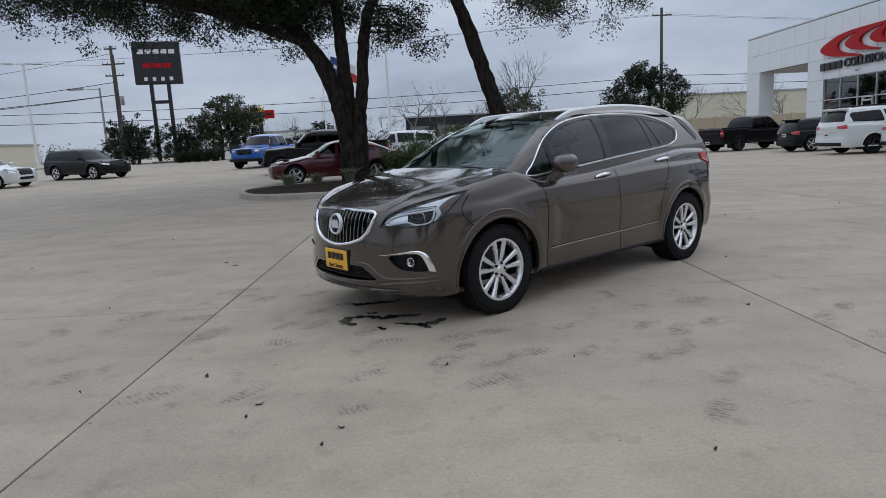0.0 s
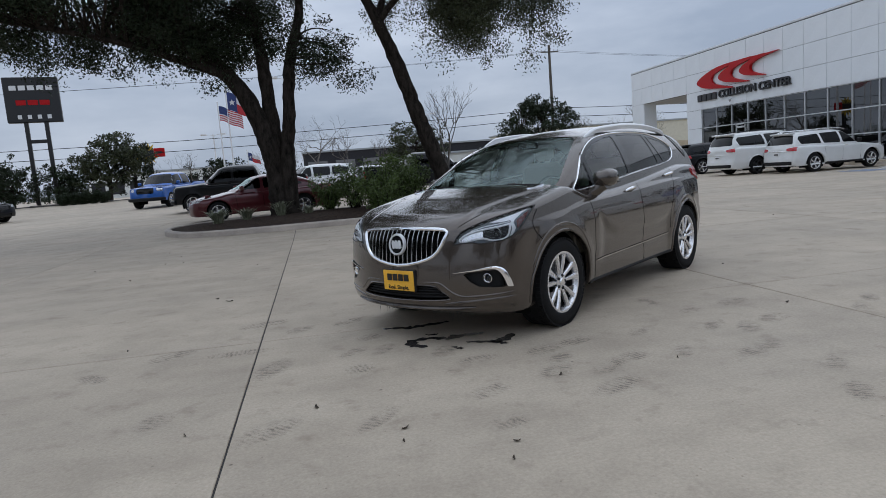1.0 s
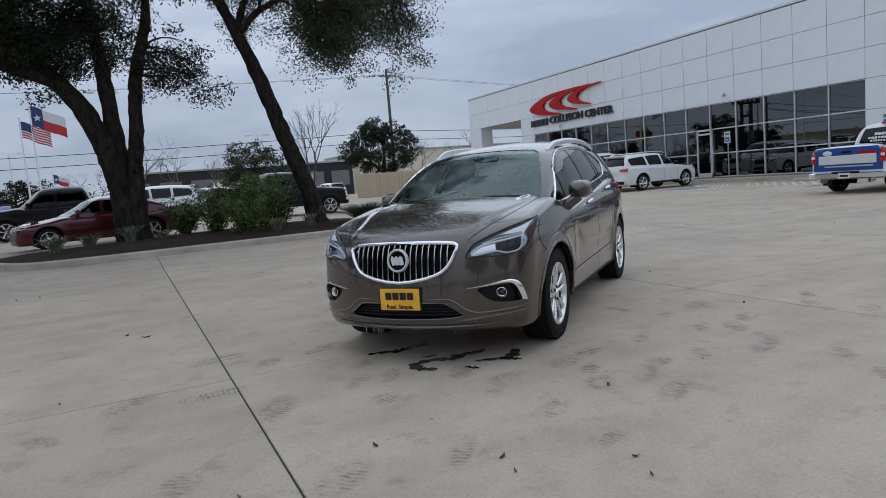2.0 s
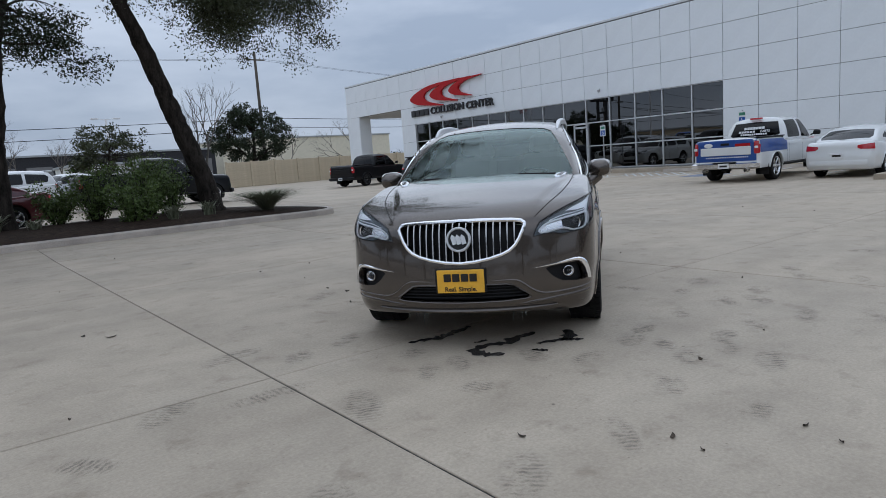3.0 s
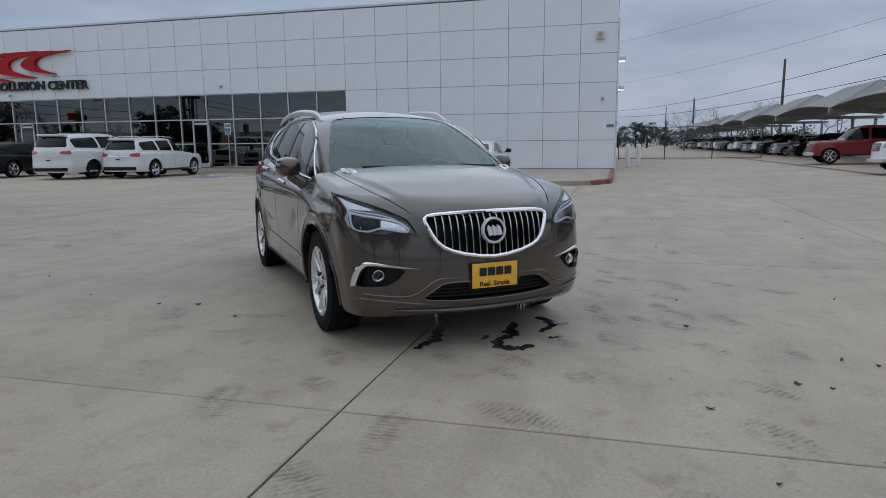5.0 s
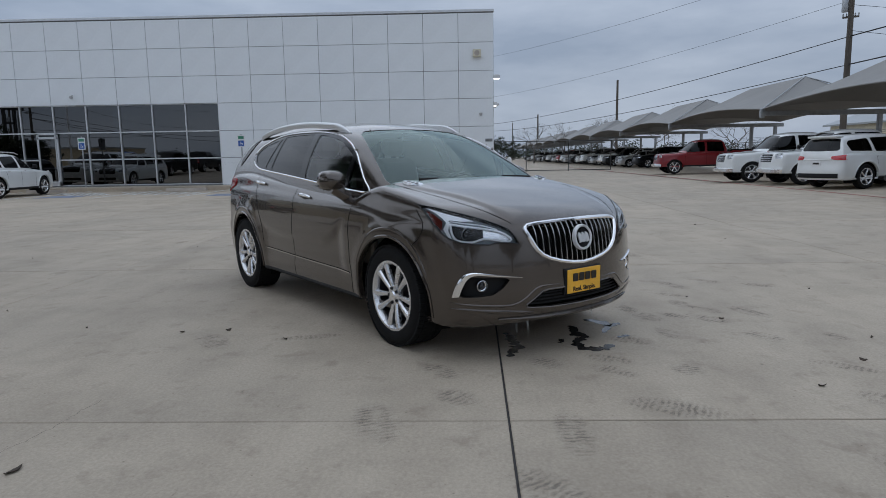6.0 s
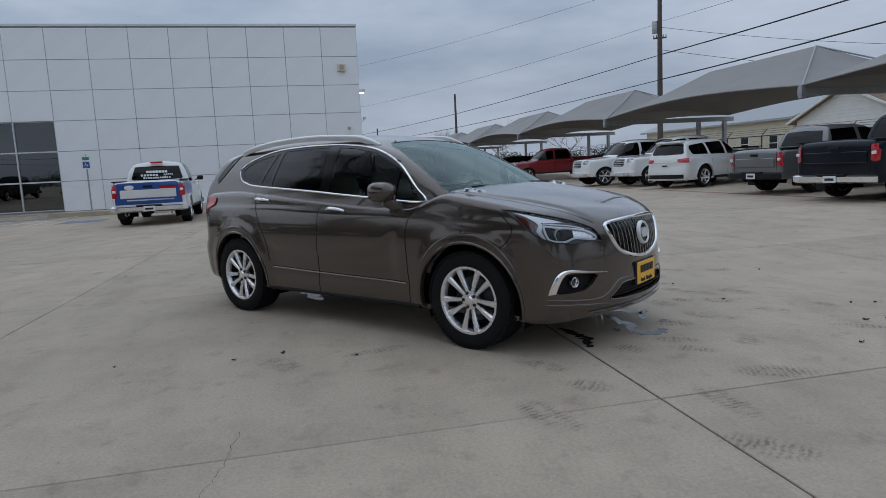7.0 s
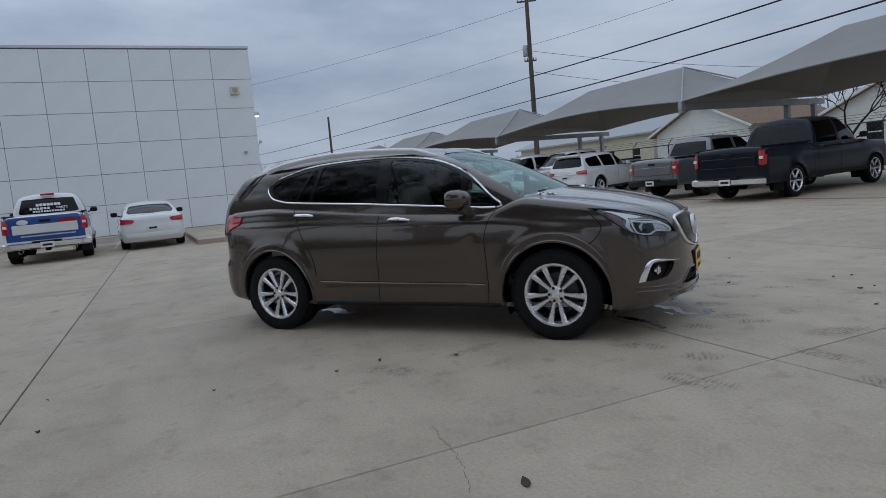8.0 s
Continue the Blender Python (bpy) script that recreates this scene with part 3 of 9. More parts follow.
    # glazing
    win = tagged(part("window_1", Shape().box(FX + 0.10, FX + 0.20, WIN_Y0, WIN_Y1, 0.15, 0.24, 0.01), ALU, smooth=0), "long dark storefront glazing with pale metal mullions", "window", kind="structure")
    doors = ((24.93, 25.95), (36.35, 37.3))
    zr = (0.24, ROWS_Z[1], ROWS_Z[2], ROWS_Z[3])
    for y in cols2:
        part("mullion", Shape().box(FX + 0.05, FX + 0.20, y - 0.03, y + 0.03, 0.24, ROWS_Z[3], 0.006), ALU, win, smooth=0)
    for z in zr[1:]:
        ys = [WIN_Y0] + ([d for p in doors for d in p] if z == zr[1] else []) + [WIN_Y1]
        for a, b in zip(ys[::2], ys[1::2]):
            part("transom", Shape().box(FX + 0.06, FX + 0.19, a, b, z - 0.03, z + 0.03, 0.006), ALU, win, smooth=0)
    for a, b in zip(cols2, cols2[1:]):
        for za, zb in zip(zr, zr[1:]):
            pane = part("pane", Shape().box(FX + 0.12, FX + 0.132, a + 0.03, b - 0.03, za + 0.03, zb - 0.03), STORE_GLASS, win, smooth=0)
    for i, (a, b) in enumerate(doors):
        d = tagged(part("door_%d" % (i + 1), Shape().box(FX + 0.02, FX + 0.11, a, a + 0.09, 0.2, 2.69, 0.008).box(FX + 0.02, FX + 0.11, b - 0.09, b, 0.2, 2.69, 0.008)
                        .box(FX + 0.02, FX + 0.11, a, b, 2.42, 2.52, 0.008).box(FX + 0.02, FX + 0.11, a, b, 0.2, 0.42, 0.008).box(FX + 0.02, FX + 0.11, a, b, 2.62, 2.69, 0.008), ALU, smooth=0),
                   "closed glass door in a pale metal frame", "door", kind="structure")
        part("door_pane", Shape().box(FX + 0.055, FX + 0.067, a + 0.09, b - 0.09, 0.42, 2.42), STORE_GLASS, d, smooth=0)
        part("door_pull", Shape().tube([(FX + 0.0, a + 0.14, 0.95), (FX - 0.03, a + 0.14, 0.97), (FX - 0.03, a + 0.14, 1.33), (FX + 0.0, a + 0.14, 1.35)], 0.014, 8), STEEL, d)
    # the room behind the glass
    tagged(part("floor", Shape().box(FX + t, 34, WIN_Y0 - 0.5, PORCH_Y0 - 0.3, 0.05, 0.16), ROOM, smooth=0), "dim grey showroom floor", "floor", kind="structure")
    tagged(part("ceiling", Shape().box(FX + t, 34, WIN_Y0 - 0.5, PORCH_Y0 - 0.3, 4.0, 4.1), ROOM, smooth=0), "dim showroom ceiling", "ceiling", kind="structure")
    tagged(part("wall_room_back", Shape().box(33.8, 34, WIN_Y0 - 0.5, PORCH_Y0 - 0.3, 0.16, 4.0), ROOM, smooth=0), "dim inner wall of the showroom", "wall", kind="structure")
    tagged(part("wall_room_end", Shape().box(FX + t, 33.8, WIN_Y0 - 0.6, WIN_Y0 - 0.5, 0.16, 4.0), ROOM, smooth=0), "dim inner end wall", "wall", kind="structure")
    return front


building_front = build_building()

# raised walk along the building, and the pad at its corner with a red-painted edge
PAD = [(25.78, 4.3), (18.2, 4.35), (17.0, 4.55), (16.25, 5.0), (15.95, 5.7), (15.9, 7.9), (22.2, 7.95), (22.6, 8.2), (22.7, 8.7), (24.2, 8.8), (24.3, 9.2), (24.3, 20.0), (24.3, 42.6), (25.78, 42.6)]
PAD_TOP = 0.145


def build_pad():
    sh = Shape()
    n = len(PAD)
    top = [(x, y, PAD_TOP) for x, y in PAD]
    base = [(x, y, -0.03) for x, y in PAD]
    sh.add(top + base, [tuple(range(n))[::-1]] + [(i, n + i, n + (i + 1) % n, (i + 1) % n)[::-1] for i in range(n)])
    tagged(part("walkway", sh, CONCRETE, smooth=0), "raised concrete walk in front of the building", "walkway", kind="structure")
    line = PAD[0:4]
    edge = Shape()
    verts = []
    L = smooth_poly(line, 6, False)
    for i, p in enumerate(L):
        a, b = np.array(L[max(i - 1, 0)]), np.array(L[min(i + 1, len(L) - 1)])
        d = (b - a) / np.linalg.norm(b - a)
        nn = np.array([d[1], -d[0]]) * -1
        q, r = np.array(p) + nn * 0.012, np.array(p) - nn * 0.15
        verts += [(q[0], q[1], -0.01), (q[0], q[1], PAD_TOP - 0.015), (q[0] - nn[0] * 0.02, q[1] - nn[1] * 0.02, PAD_TOP + 0.005), (r[0], r[1], PAD_TOP + 0.005)]
    edge.add(verts, [(i * 4 + j, i * 4 + j + 1, i * 4 + 5 + j, i * 4 + 4 + j)[::-1] for i in range(len(L) - 1) for j in range(3)])
    tagged(part("red_kerb_edge", edge, RED_KERB, smooth=0), "faded red painted kerb edge of the walk", "kerb", kind="structure")


build_pad()


# ---- vehicles: a body is an envelope of smooth surfaces, meshed and then cut along its shut lines ----
def envelope_grid(fn, lo, hi, core_lo, core_hi, cell):
    """A box grid drawn onto the surface fn = 0; every ray runs from the core box outward."""
    lo, hi, core_lo, core_hi = (np.array(a, float) for a in (lo, hi, core_lo, core_hi))
    n = np.maximum(np.round((hi - lo) / cell).astype(int), 4)
    index, pts, faces = {}, [], []

    def vid(i, j, k):
        if (i, j, k) not in index:
            index[i, j, k] = len(pts)
            pts.append((i, j, k))
        return index[i, j, k]

    for s in (0, 1):
        for a in range(3):
            b, c = (a + 1) % 3, (a + 2) % 3
            for p in range(n[b]):
                for q in range(n[c]):
                    quad = []
                    for dp, dq in ((0, 0), (1, 0), (1, 1), (0, 1)):
                        ijk = [0, 0, 0]
                        ijk[a], ijk[b], ijk[c] = n[a] * s, p + dp, q + dq
                        quad.append(vid(*ijk))
                    faces.append(quad if s else quad[::-1])
    box = lo + (hi - lo) * np.array(pts, float) / n
    core = np.clip(box, core_lo, core_hi)
    t0, t1 = np.zeros(len(box)), np.ones(len(box)) * 1.25
    for _ in range(20):
        t = (t0 + t1) / 2
        inside = fn(*(core + (box - core) * t[:, None]).T) < 0
        t0, t1 = np.where(inside, t, t0), np.where(inside, t1, t)
    return core + (box - core) * ((t0 + t1) / 2)[:, None], np.array(faces)


def outline_distance(uv, poly):
    """Signed distance to an outline (below nought inside), and the nearest place on it."""
    poly = np.array(poly, float)
    a, b = poly, np.roll(poly, -1, 0)
    best, near, inside = np.full(len(uv), 1e9), np.zeros_like(uv), np.zeros(len(uv), bool)
    for p, q in zip(a, b):
        d = q - p
        t = np.clip(((uv - p) @ d) / max(d @ d, 1e-12), 0, 1)
        c = p + t[:, None] * d
        dist = np.linalg.norm(uv - c, axis=1)
        m = dist < best
        best[m], near[m] = dist[m], c[m]
        cross = (p[1] > uv[:, 1]) != (q[1] > uv[:, 1])
        with np.errstate(divide="ignore", invalid="ignore"):
            xs = p[0] + (uv[:, 1] - p[1]) / (q[1] - p[1]) * d[0]
        inside ^= cross & (uv[:, 0] < xs)
    return np.where(inside, -best, best), near


def view_axes(angle, tilt=0.0):
    """Direction of view from outside, the level axis across it, and the axis up."""
    c, n, ct, st = math.cos(angle), math.sin(angle), math.cos(tilt), math.sin(tilt)
    return np.array([c * ct, n * ct, st]), np.array([-n, c, 0.0]), np.array([-c * st, -n * st, ct])


def tilted(uz, depth, tilt):
    """Turns level-view (u, z) points into those of a raised view, by their depth along the view."""
    return [(u, z * math.cos(tilt) - float(depth(u, z)) * math.sin(tilt)) for u, z in uz]


def to_surface(fn, u, v, angle, tilt=0.0, start=0.0, reach=3.2):
    """The outermost place of the surface along a direction of view: u across it, v up."""
    d, p, q = view_axes(angle, tilt)
    u, v = np.asarray(u, float), np.asarray(v, float)
    at = lambda t: tuple(p[i] * u + q[i] * v + d[i] * t for i in range(3))
    steps = np.arange(reach, start, -0.09)
    bu, bv, bt = np.repeat(u[:, None], len(steps), 1), np.repeat(v[:, None], len(steps), 1), np.repeat(steps[None], len(u), 0)
    inside = fn(*[(p[i] * bu + q[i] * bv + d[i] * bt).ravel() for i in range(3)]).reshape(bu.shape) < 0
    live = ~inside.any(1)
    t0 = np.where(live, reach, steps[np.argmax(inside, 1)])
    t1 = t0 + 0.09
    for _ in range(16):
        m = (t0 + t1) / 2
        ins = fn(*at(m)) < 0
        t0, t1 = np.where(ins, m, t0), np.where(ins, t1, m)
    return np.stack(at((t0 + t1) / 2), -1), live


def cut_shell(fn, V, F, cuts, cell):
    """Splits the shell along outlines. cuts: (group, outline of (u, z), angle of view, mirrored). Returns V and {group: faces}."""
    V = V.copy()
    e = 1e-3
    locked = np.zeros(len(V), bool)
    tris, group = [tuple(f) for f in F], ["body"] * len(F)
    X, Y, Z = V[:, 0], np.abs(V[:, 1]), V[:, 2]
    slope = np.stack([fn(X + e, Y, Z) - fn(X - e, Y, Z), fn(X, Y + e, Z) - fn(X, Y - e, Z), fn(X, Y, Z + e) - fn(X, Y, Z - e)], 1)
    steep = np.linalg.norm(slope, axis=1)
    flip = np.stack([np.ones(len(V)), np.where(V[:, 1] < 0, -1.0, 1.0), np.ones(len(V))], 1)
    for name, poly, angle, mirrored, *rest in cuts:
        tilt = rest[0] if rest else 0.0
        sgn = np.where(V[:, 1] < 0, -1.0, 1.0) if mirrored else np.ones(len(V))
        P = V * np.stack([np.ones(len(V)), sgn, np.ones(len(V))], 1)
        d, w, up = view_axes(angle, tilt)
        facing = (slope if mirrored else slope * flip) @ d > 0.14 * steep
        if mirrored:
            facing &= P[:, 1] > 0.05
        uv = np.stack([P @ w, P @ up], 1)
        dist, near = outline_distance(uv, poly)
        dist = np.where(facing, dist, 9.0)
        ring = np.array([tuple(f) + (f[-1],) * (4 - len(f)) for f in tris])
        a_, b_ = ring.ravel(), np.roll(ring, -1, 1).ravel()
        cross = (dist[a_] * dist[b_] < 0) & facing[a_] & facing[b_] & (np.abs(dist[a_]) + np.abs(dist[b_]) < 0.3)
        a_, b_ = a_[cross], b_[cross]
        pick = np.where((np.abs(dist[a_]) + 9 * locked[a_]) < (np.abs(dist[b_]) + 9 * locked[b_]), a_, b_)
        snap = np.zeros(len(V), bool)
        snap[pick] = True
        snap |= facing & (np.abs(dist) < cell * 0.2)
        snap &= ~locked
        if snap.any():
            Q, lost = to_surface(fn, near[snap, 0], near[snap, 1], angle, tilt)
            keep = ~lost & (np.linalg.norm(Q - P[snap], axis=1) < 0.12)
            idx = np.where(snap)[0]
            V[idx[keep]] = Q[keep] * np.stack([np.ones(keep.sum()), sgn[idx[keep]], np.ones(keep.sum())], 1)
            locked[idx[keep]] = True
            dist[idx[keep]] = 0.0
        state = np.where(np.abs(dist) < 1e-6, 0, np.sign(dist)).astype(int)
        quad = np.array([tuple(f) + (f[-1],) * (4 - len(f)) for f in tris])
        qs, qf = state[quad], facing[quad].all(1)
        lo, hi = qs.min(1), qs.max(1)
        mid_in = outline_distance(P[quad].mean(1) @ np.stack([w, up], 1), poly)[0] < 0
        new_tris, new_group = [], []
        for k, (f, g) in enumerate(zip(tris, group)):
            if g != "body" or not qf[k] or lo[k] >= 0 and hi[k] > 0:
                new_tris.append(f), new_group.append(g)
            elif hi[k] <= 0:
                new_tris.append(f), new_group.append(name if lo[k] < 0 or mid_in[k] else g)
            else:
                s = qs[k]
                pieces = [f]
                if len(f) == 4:
                    pieces = [(f[0], f[1], f[2]), (f[0], f[2], f[3])] if s[0] == 0 and s[2] == 0 or not (s[1] == 0 and s[3] == 0) else [(f[1], f[2], f[3]), (f[1], f[3], f[0])]
                for q in pieces:
                    new_tris.append(q), new_group.append(name if sum(state[i] for i in q) < 0 else g)
        tris, group = new_tris, new_group
    out = {}
    for f, g in zip(tris, group):
        out.setdefault(g, []).append(f)
    return V, out


def face_centres(V, faces):
    idx = np.array([tuple(f) + (f[0],) * (4 - len(f)) for f in faces])
    return V[idx].mean(1)


def patch(V, faces, inset=0.0, flange=0.0):
    """A Shape of some of the shell's faces, moved inward, with a turned-in edge."""
    used = sorted({i for f in faces for i in f})
    back = {i: k for k, i in enumerate(used)}
    P = V[used].copy()
    Fs = [tuple(back[i] for i in f) for f in faces]
    N = np.zeros_like(P)
    if Fs:
        q = np.array([f + (f[2],) * (4 - len(f)) for f in Fs])
        nn = np.cross(P[q[:, 2]] - P[q[:, 0]], P[q[:, 3]] - P[q[:, 1]])
        for j in range(4):
            np.add.at(N, q[:, j], nn)
    N /= np.maximum(np.linalg.norm(N, axis=1), 1e-9)[:, None]
    sh = Shape().add(P - N * inset, Fs)
    if flange:
        count = {}
        for f in Fs:
            for a, b in zip(f, f[1:] + f[:1]):
                count[a, b] = count.get((a, b), 0) + 1
        for (a, b) in [k for k in count if (k[1], k[0]) not in count]:
            A, B = P[a] - N[a] * inset, P[b] - N[b] * inset
            sh.add([A, B, B - N[b] * flange, A - N[a] * flange], [(1, 0, 3, 2)])
    return sh


def wheel_meshes(R, rim_r, width, spokes, rim_mat, twist=0.0, detail=1):
    """Tyre, rim and brake disc, axle along local z, outer face up."""
    w = width / 2
    seg = 56 if detail else 24
    tyre = Shape().lathe([(rim_r - 0.012, -w * 0.8), (rim_r + 0.01, -w), (R - 0.05, -w * 1.04), (R - 0.016, -w * 0.93), (R - 0.004, -w * 0.75), (R, -w * 0.3), (R, w * 0.3),
                          (R - 0.004, w * 0.75), (R - 0.016, w * 0.93), (R - 0.05, w * 1.04), (rim_r + 0.022, w * 1.0), (rim_r + 0.012, w * 0.98), (rim_r - 0.008, w * 0.82)], seg, closed=True)
    if detail:
        for k in range(72):
            for h in (-0.78, -0.36, 0.36, 0.78):
                tyre.box(R - 0.012, R + 0.0035, -0.012, 0.012, w * h - w * 0.17, w * h + w * 0.17, m=Matrix.Rotation(2 * math.pi * (k + h) / 72, 4, "Z"))
    o = w * 0.88
    rim = Shape().lathe([(rim_r, o * 0.98), (rim_r + 0.012, o * 1.02), (rim_r + 0.008, o * 1.1), (rim_r - 0.008, o * 1.1), (rim_r - 0.018, o * 0.95), (rim_r - 0.024, o * 0.7)], seg)
    hub = 0.066 if detail else 0.06
    rim.lathe([(0.0, o * 1.0), (hub * 0.45, o * 1.0), (hub * 0.52, o * 0.93), (hub, o * 0.88), (hub * 1.05, o * 0.5), (0, o * 0.5)], 24)
    for k in range(spokes):
        a = 2 * math.pi * k / spokes + twist
        pair = (0.055 if k % 2 else -0.055) if spokes == 10 else 0
        m = Matrix.Rotation(a, 4, "Z")
        wi, wo = (0.012, 0.026) if spokes == 10 else (0.028, 0.03)
        r0, r1 = hub * 0.8, rim_r - 0.004
        prof = [(r0, o * 0.86, wi), ((r0 + r1) / 2, o * 0.98, (wi + wo) / 2), (r1, o * 1.03, wo)]
        verts, faces = [], []
        for r, h, ww in prof:
            off = pair * (r - r0) / (r1 - r0) * 0.28
            for yy, hh in ((-ww, h - 0.012), (-ww * 0.55, h), (ww * 0.55, h), (ww, h - 0.012), (ww * 0.7, h - 0.035), (-ww * 0.7, h - 0.035)):
                verts.append(m @ Vector((r, yy + off, hh)))
        for i in range(2):
            for j in range(6):
                faces.append((i * 6 + j, i * 6 + (j + 1) % 6, (i + 1) * 6 + (j + 1) % 6, (i + 1) * 6 + j))
        rim.add(verts, [f[::-1] for f in faces])
    disc = Shape().lathe([(rim_r - 0.024, o * 0.7), (rim_r - 0.03, o * 0.2), (rim_r - 0.035, -w * 0.9), (rim_r, -w * 0.9)], seg).lathe([(0, o * 0.2), (rim_r * 0.68, o * 0.2), (rim_r * 0.68, o * 0.1), (rim_r - 0.03, -o * 0.2), (0, -o * 0.2)], 24)
    cap = Shape().lathe([(0, o * 1.04), (0.028, o * 1.03), (0.032, o * 0.98)], 16)
    nut = Shape().lathe([(0, o * 0.97), (0.011, o * 0.97), (0.014, o * 0.86)], 8)
    return dict(tyre=tyre.data("tyre", RUBBER, 40), rim=rim.data("rim", rim_mat, 35), brake_disc=disc.data("brake_disc", DARK_ALLOY, 30),
                centre_cap=cap.data("centre_cap", CHROME, 30), wheel_nut=nut.data("wheel_nut", BLACK_PLASTIC, 30) if detail else None)


def add_wheels(car, meshes, axles, track, hub_z):
    for ax in axles:
        for s in (1, -1):
            hub = new("wheel", meshes["tyre"])
            hub.parent = car
            hub.matrix_basis = pose(ax, s * track, hub_z, -90 * s, 0, 0)
            for key in ("rim", "brake_disc", "centre_cap"):
                new(key, meshes[key]).parent = hub
            for k in range(5 if meshes["wheel_nut"] else 0):
                a = 2 * math.pi * (k + 0.5) / 5
                part_data("wheel_nut", meshes["wheel_nut"], hub, pose(0.052 * math.cos(a), 0.052 * math.sin(a), 0))


def car_surfaces(sp):
    """The two envelopes (lower body, cabin) of a vehicle, from its side profile and plan."""
    W = sp["half_width"]
    hood, belt, nose, tail = (curve_fn(sp[k]) for k in ("hood", "belt", "nose", "tail"))
    flank = curve_fn(sp["flank"])
    roof, screen, back = curve_fn(sp["roof"]), curve_fn(sp["screen"]), curve_fn(sp["back"])
    xf, xr = max(p[1] for p in sp["nose"]), min(p[1] for p in sp["tail"])
    cowl, bow, bowr = sp["cowl"], sp.get("bow", 0.30), sp.get("bow_rear", 0.26)
    taper_f, taper_r = sp.get("taper_front", 0.06), sp.get("taper_rear", 0.06)
    axles, arch = sp["axles"], sp["arch"]
    crease = curve_fn(sp["crease"]) if "crease" in sp else None
    sweep = curve_fn(sp["sweep"]) if "sweep" in sp else None
    low = curve_fn(sp["low"]) if "low" in sp else (lambda x: np.full(np.shape(x), sp["sill"]))
    rnd = sp.get("round", 0.07)

    def lower(x, y, z):
        ay = np.abs(y)
        side = W * flank(z)
        side = side - taper_f * soft_step(x, axles[0] - 0.2, xf) - taper_r * soft_step(-x, -axles[1] - 0.3, -xr)
        if sp.get("scoop"):
            side = side - sp["scoop"] * soft_step(z, 0.78, 0.5) * soft_step(-np.abs(x), -1.0, -0.62)
        for ax in axles:
            d = np.sqrt((x - ax) ** 2 + (z - 0.36) ** 2)
            side = side + sp.get("flare", 0.018) * soft_step(-d, -arch - 0.13, -arch - 0.035)
        if crease is not None:
            side = side + sp["crease_depth"] * np.tanh((crease(x) - z) / 0.018) * soft_step(x, xr + 0.1, xr + 0.7) * soft_step(-x, -xf + 0.2, -xf + 0.9)
        if sweep is not None:
            side = side - 0.016 * soft_step(sweep(x) - z, -0.03, 0.035) * soft_step(z, 0.36, 0.50) * soft_step(-np.abs(x + 0.08), -0.86, -0.70)
        a = ay - side
        k = np.clip(ay / W, 0, 1.4)
        b = (x - (nose(z) - bow * k ** 2.4)) * 0.9
        c = ((tail(z) + bowr * k ** 2.6) - x) * 0.95
        fw = soft_step(x, cowl - 0.40, cowl)
        top = belt(x) + (hood(x) - belt(x)) * fw - (0.04 + (sp.get("crown", 0.09) - 0.04) * fw) * k ** 2.2
        if sp.get("hood_rib"):
            rib = 0.50 + 0.20 * soft_step(x, xf - 0.2, cowl)
            top = top + sp["hood_rib"] * soft_step(rib - ay, -0.03, 0.03) * soft_step(x, cowl - 0.2, cowl)
        d = z - top
        e2 = (low(x) - z)
        f = smax(a, d, rnd)
        f = smax(f, smax(b, c, 0.02), 0.12)
        return smax(f, e2, 0.03)

    lean = sp.get("lean", 0.44)
    zb = sp["belt"][0][1]

    def cabin(x, y, z):
        ay = np.abs(y)
        a = (ay - (sp["cabin_half"] - (z - zb) * lean - sp.get("cabin_taper", 0.06) * soft_step(-x, 0.2, 2.2) - 0.05 * soft_step(x, 0.2, 1.1)) + 0.03 * ((z - zb - 0.25) / 0.25) ** 2 - 0.02) * 0.92
        k = ay / 0.7
        b = (x - (screen(z) - 0.17 * k ** 2)) * 0.5
        c = ((back(z) + sp.get("back_bow", 0.16) * k ** 2) - x) * 0.85
        d = (z - (roof(x) - 0.055 * (ay / 0.6) ** 2)) * 0.97
        f = smax(smax(a, d, 0.09), smax(b, c, 0.02), 0.05)
        return smax(f, zb - 0.12 - z, 0.02)

    return lower, cabin


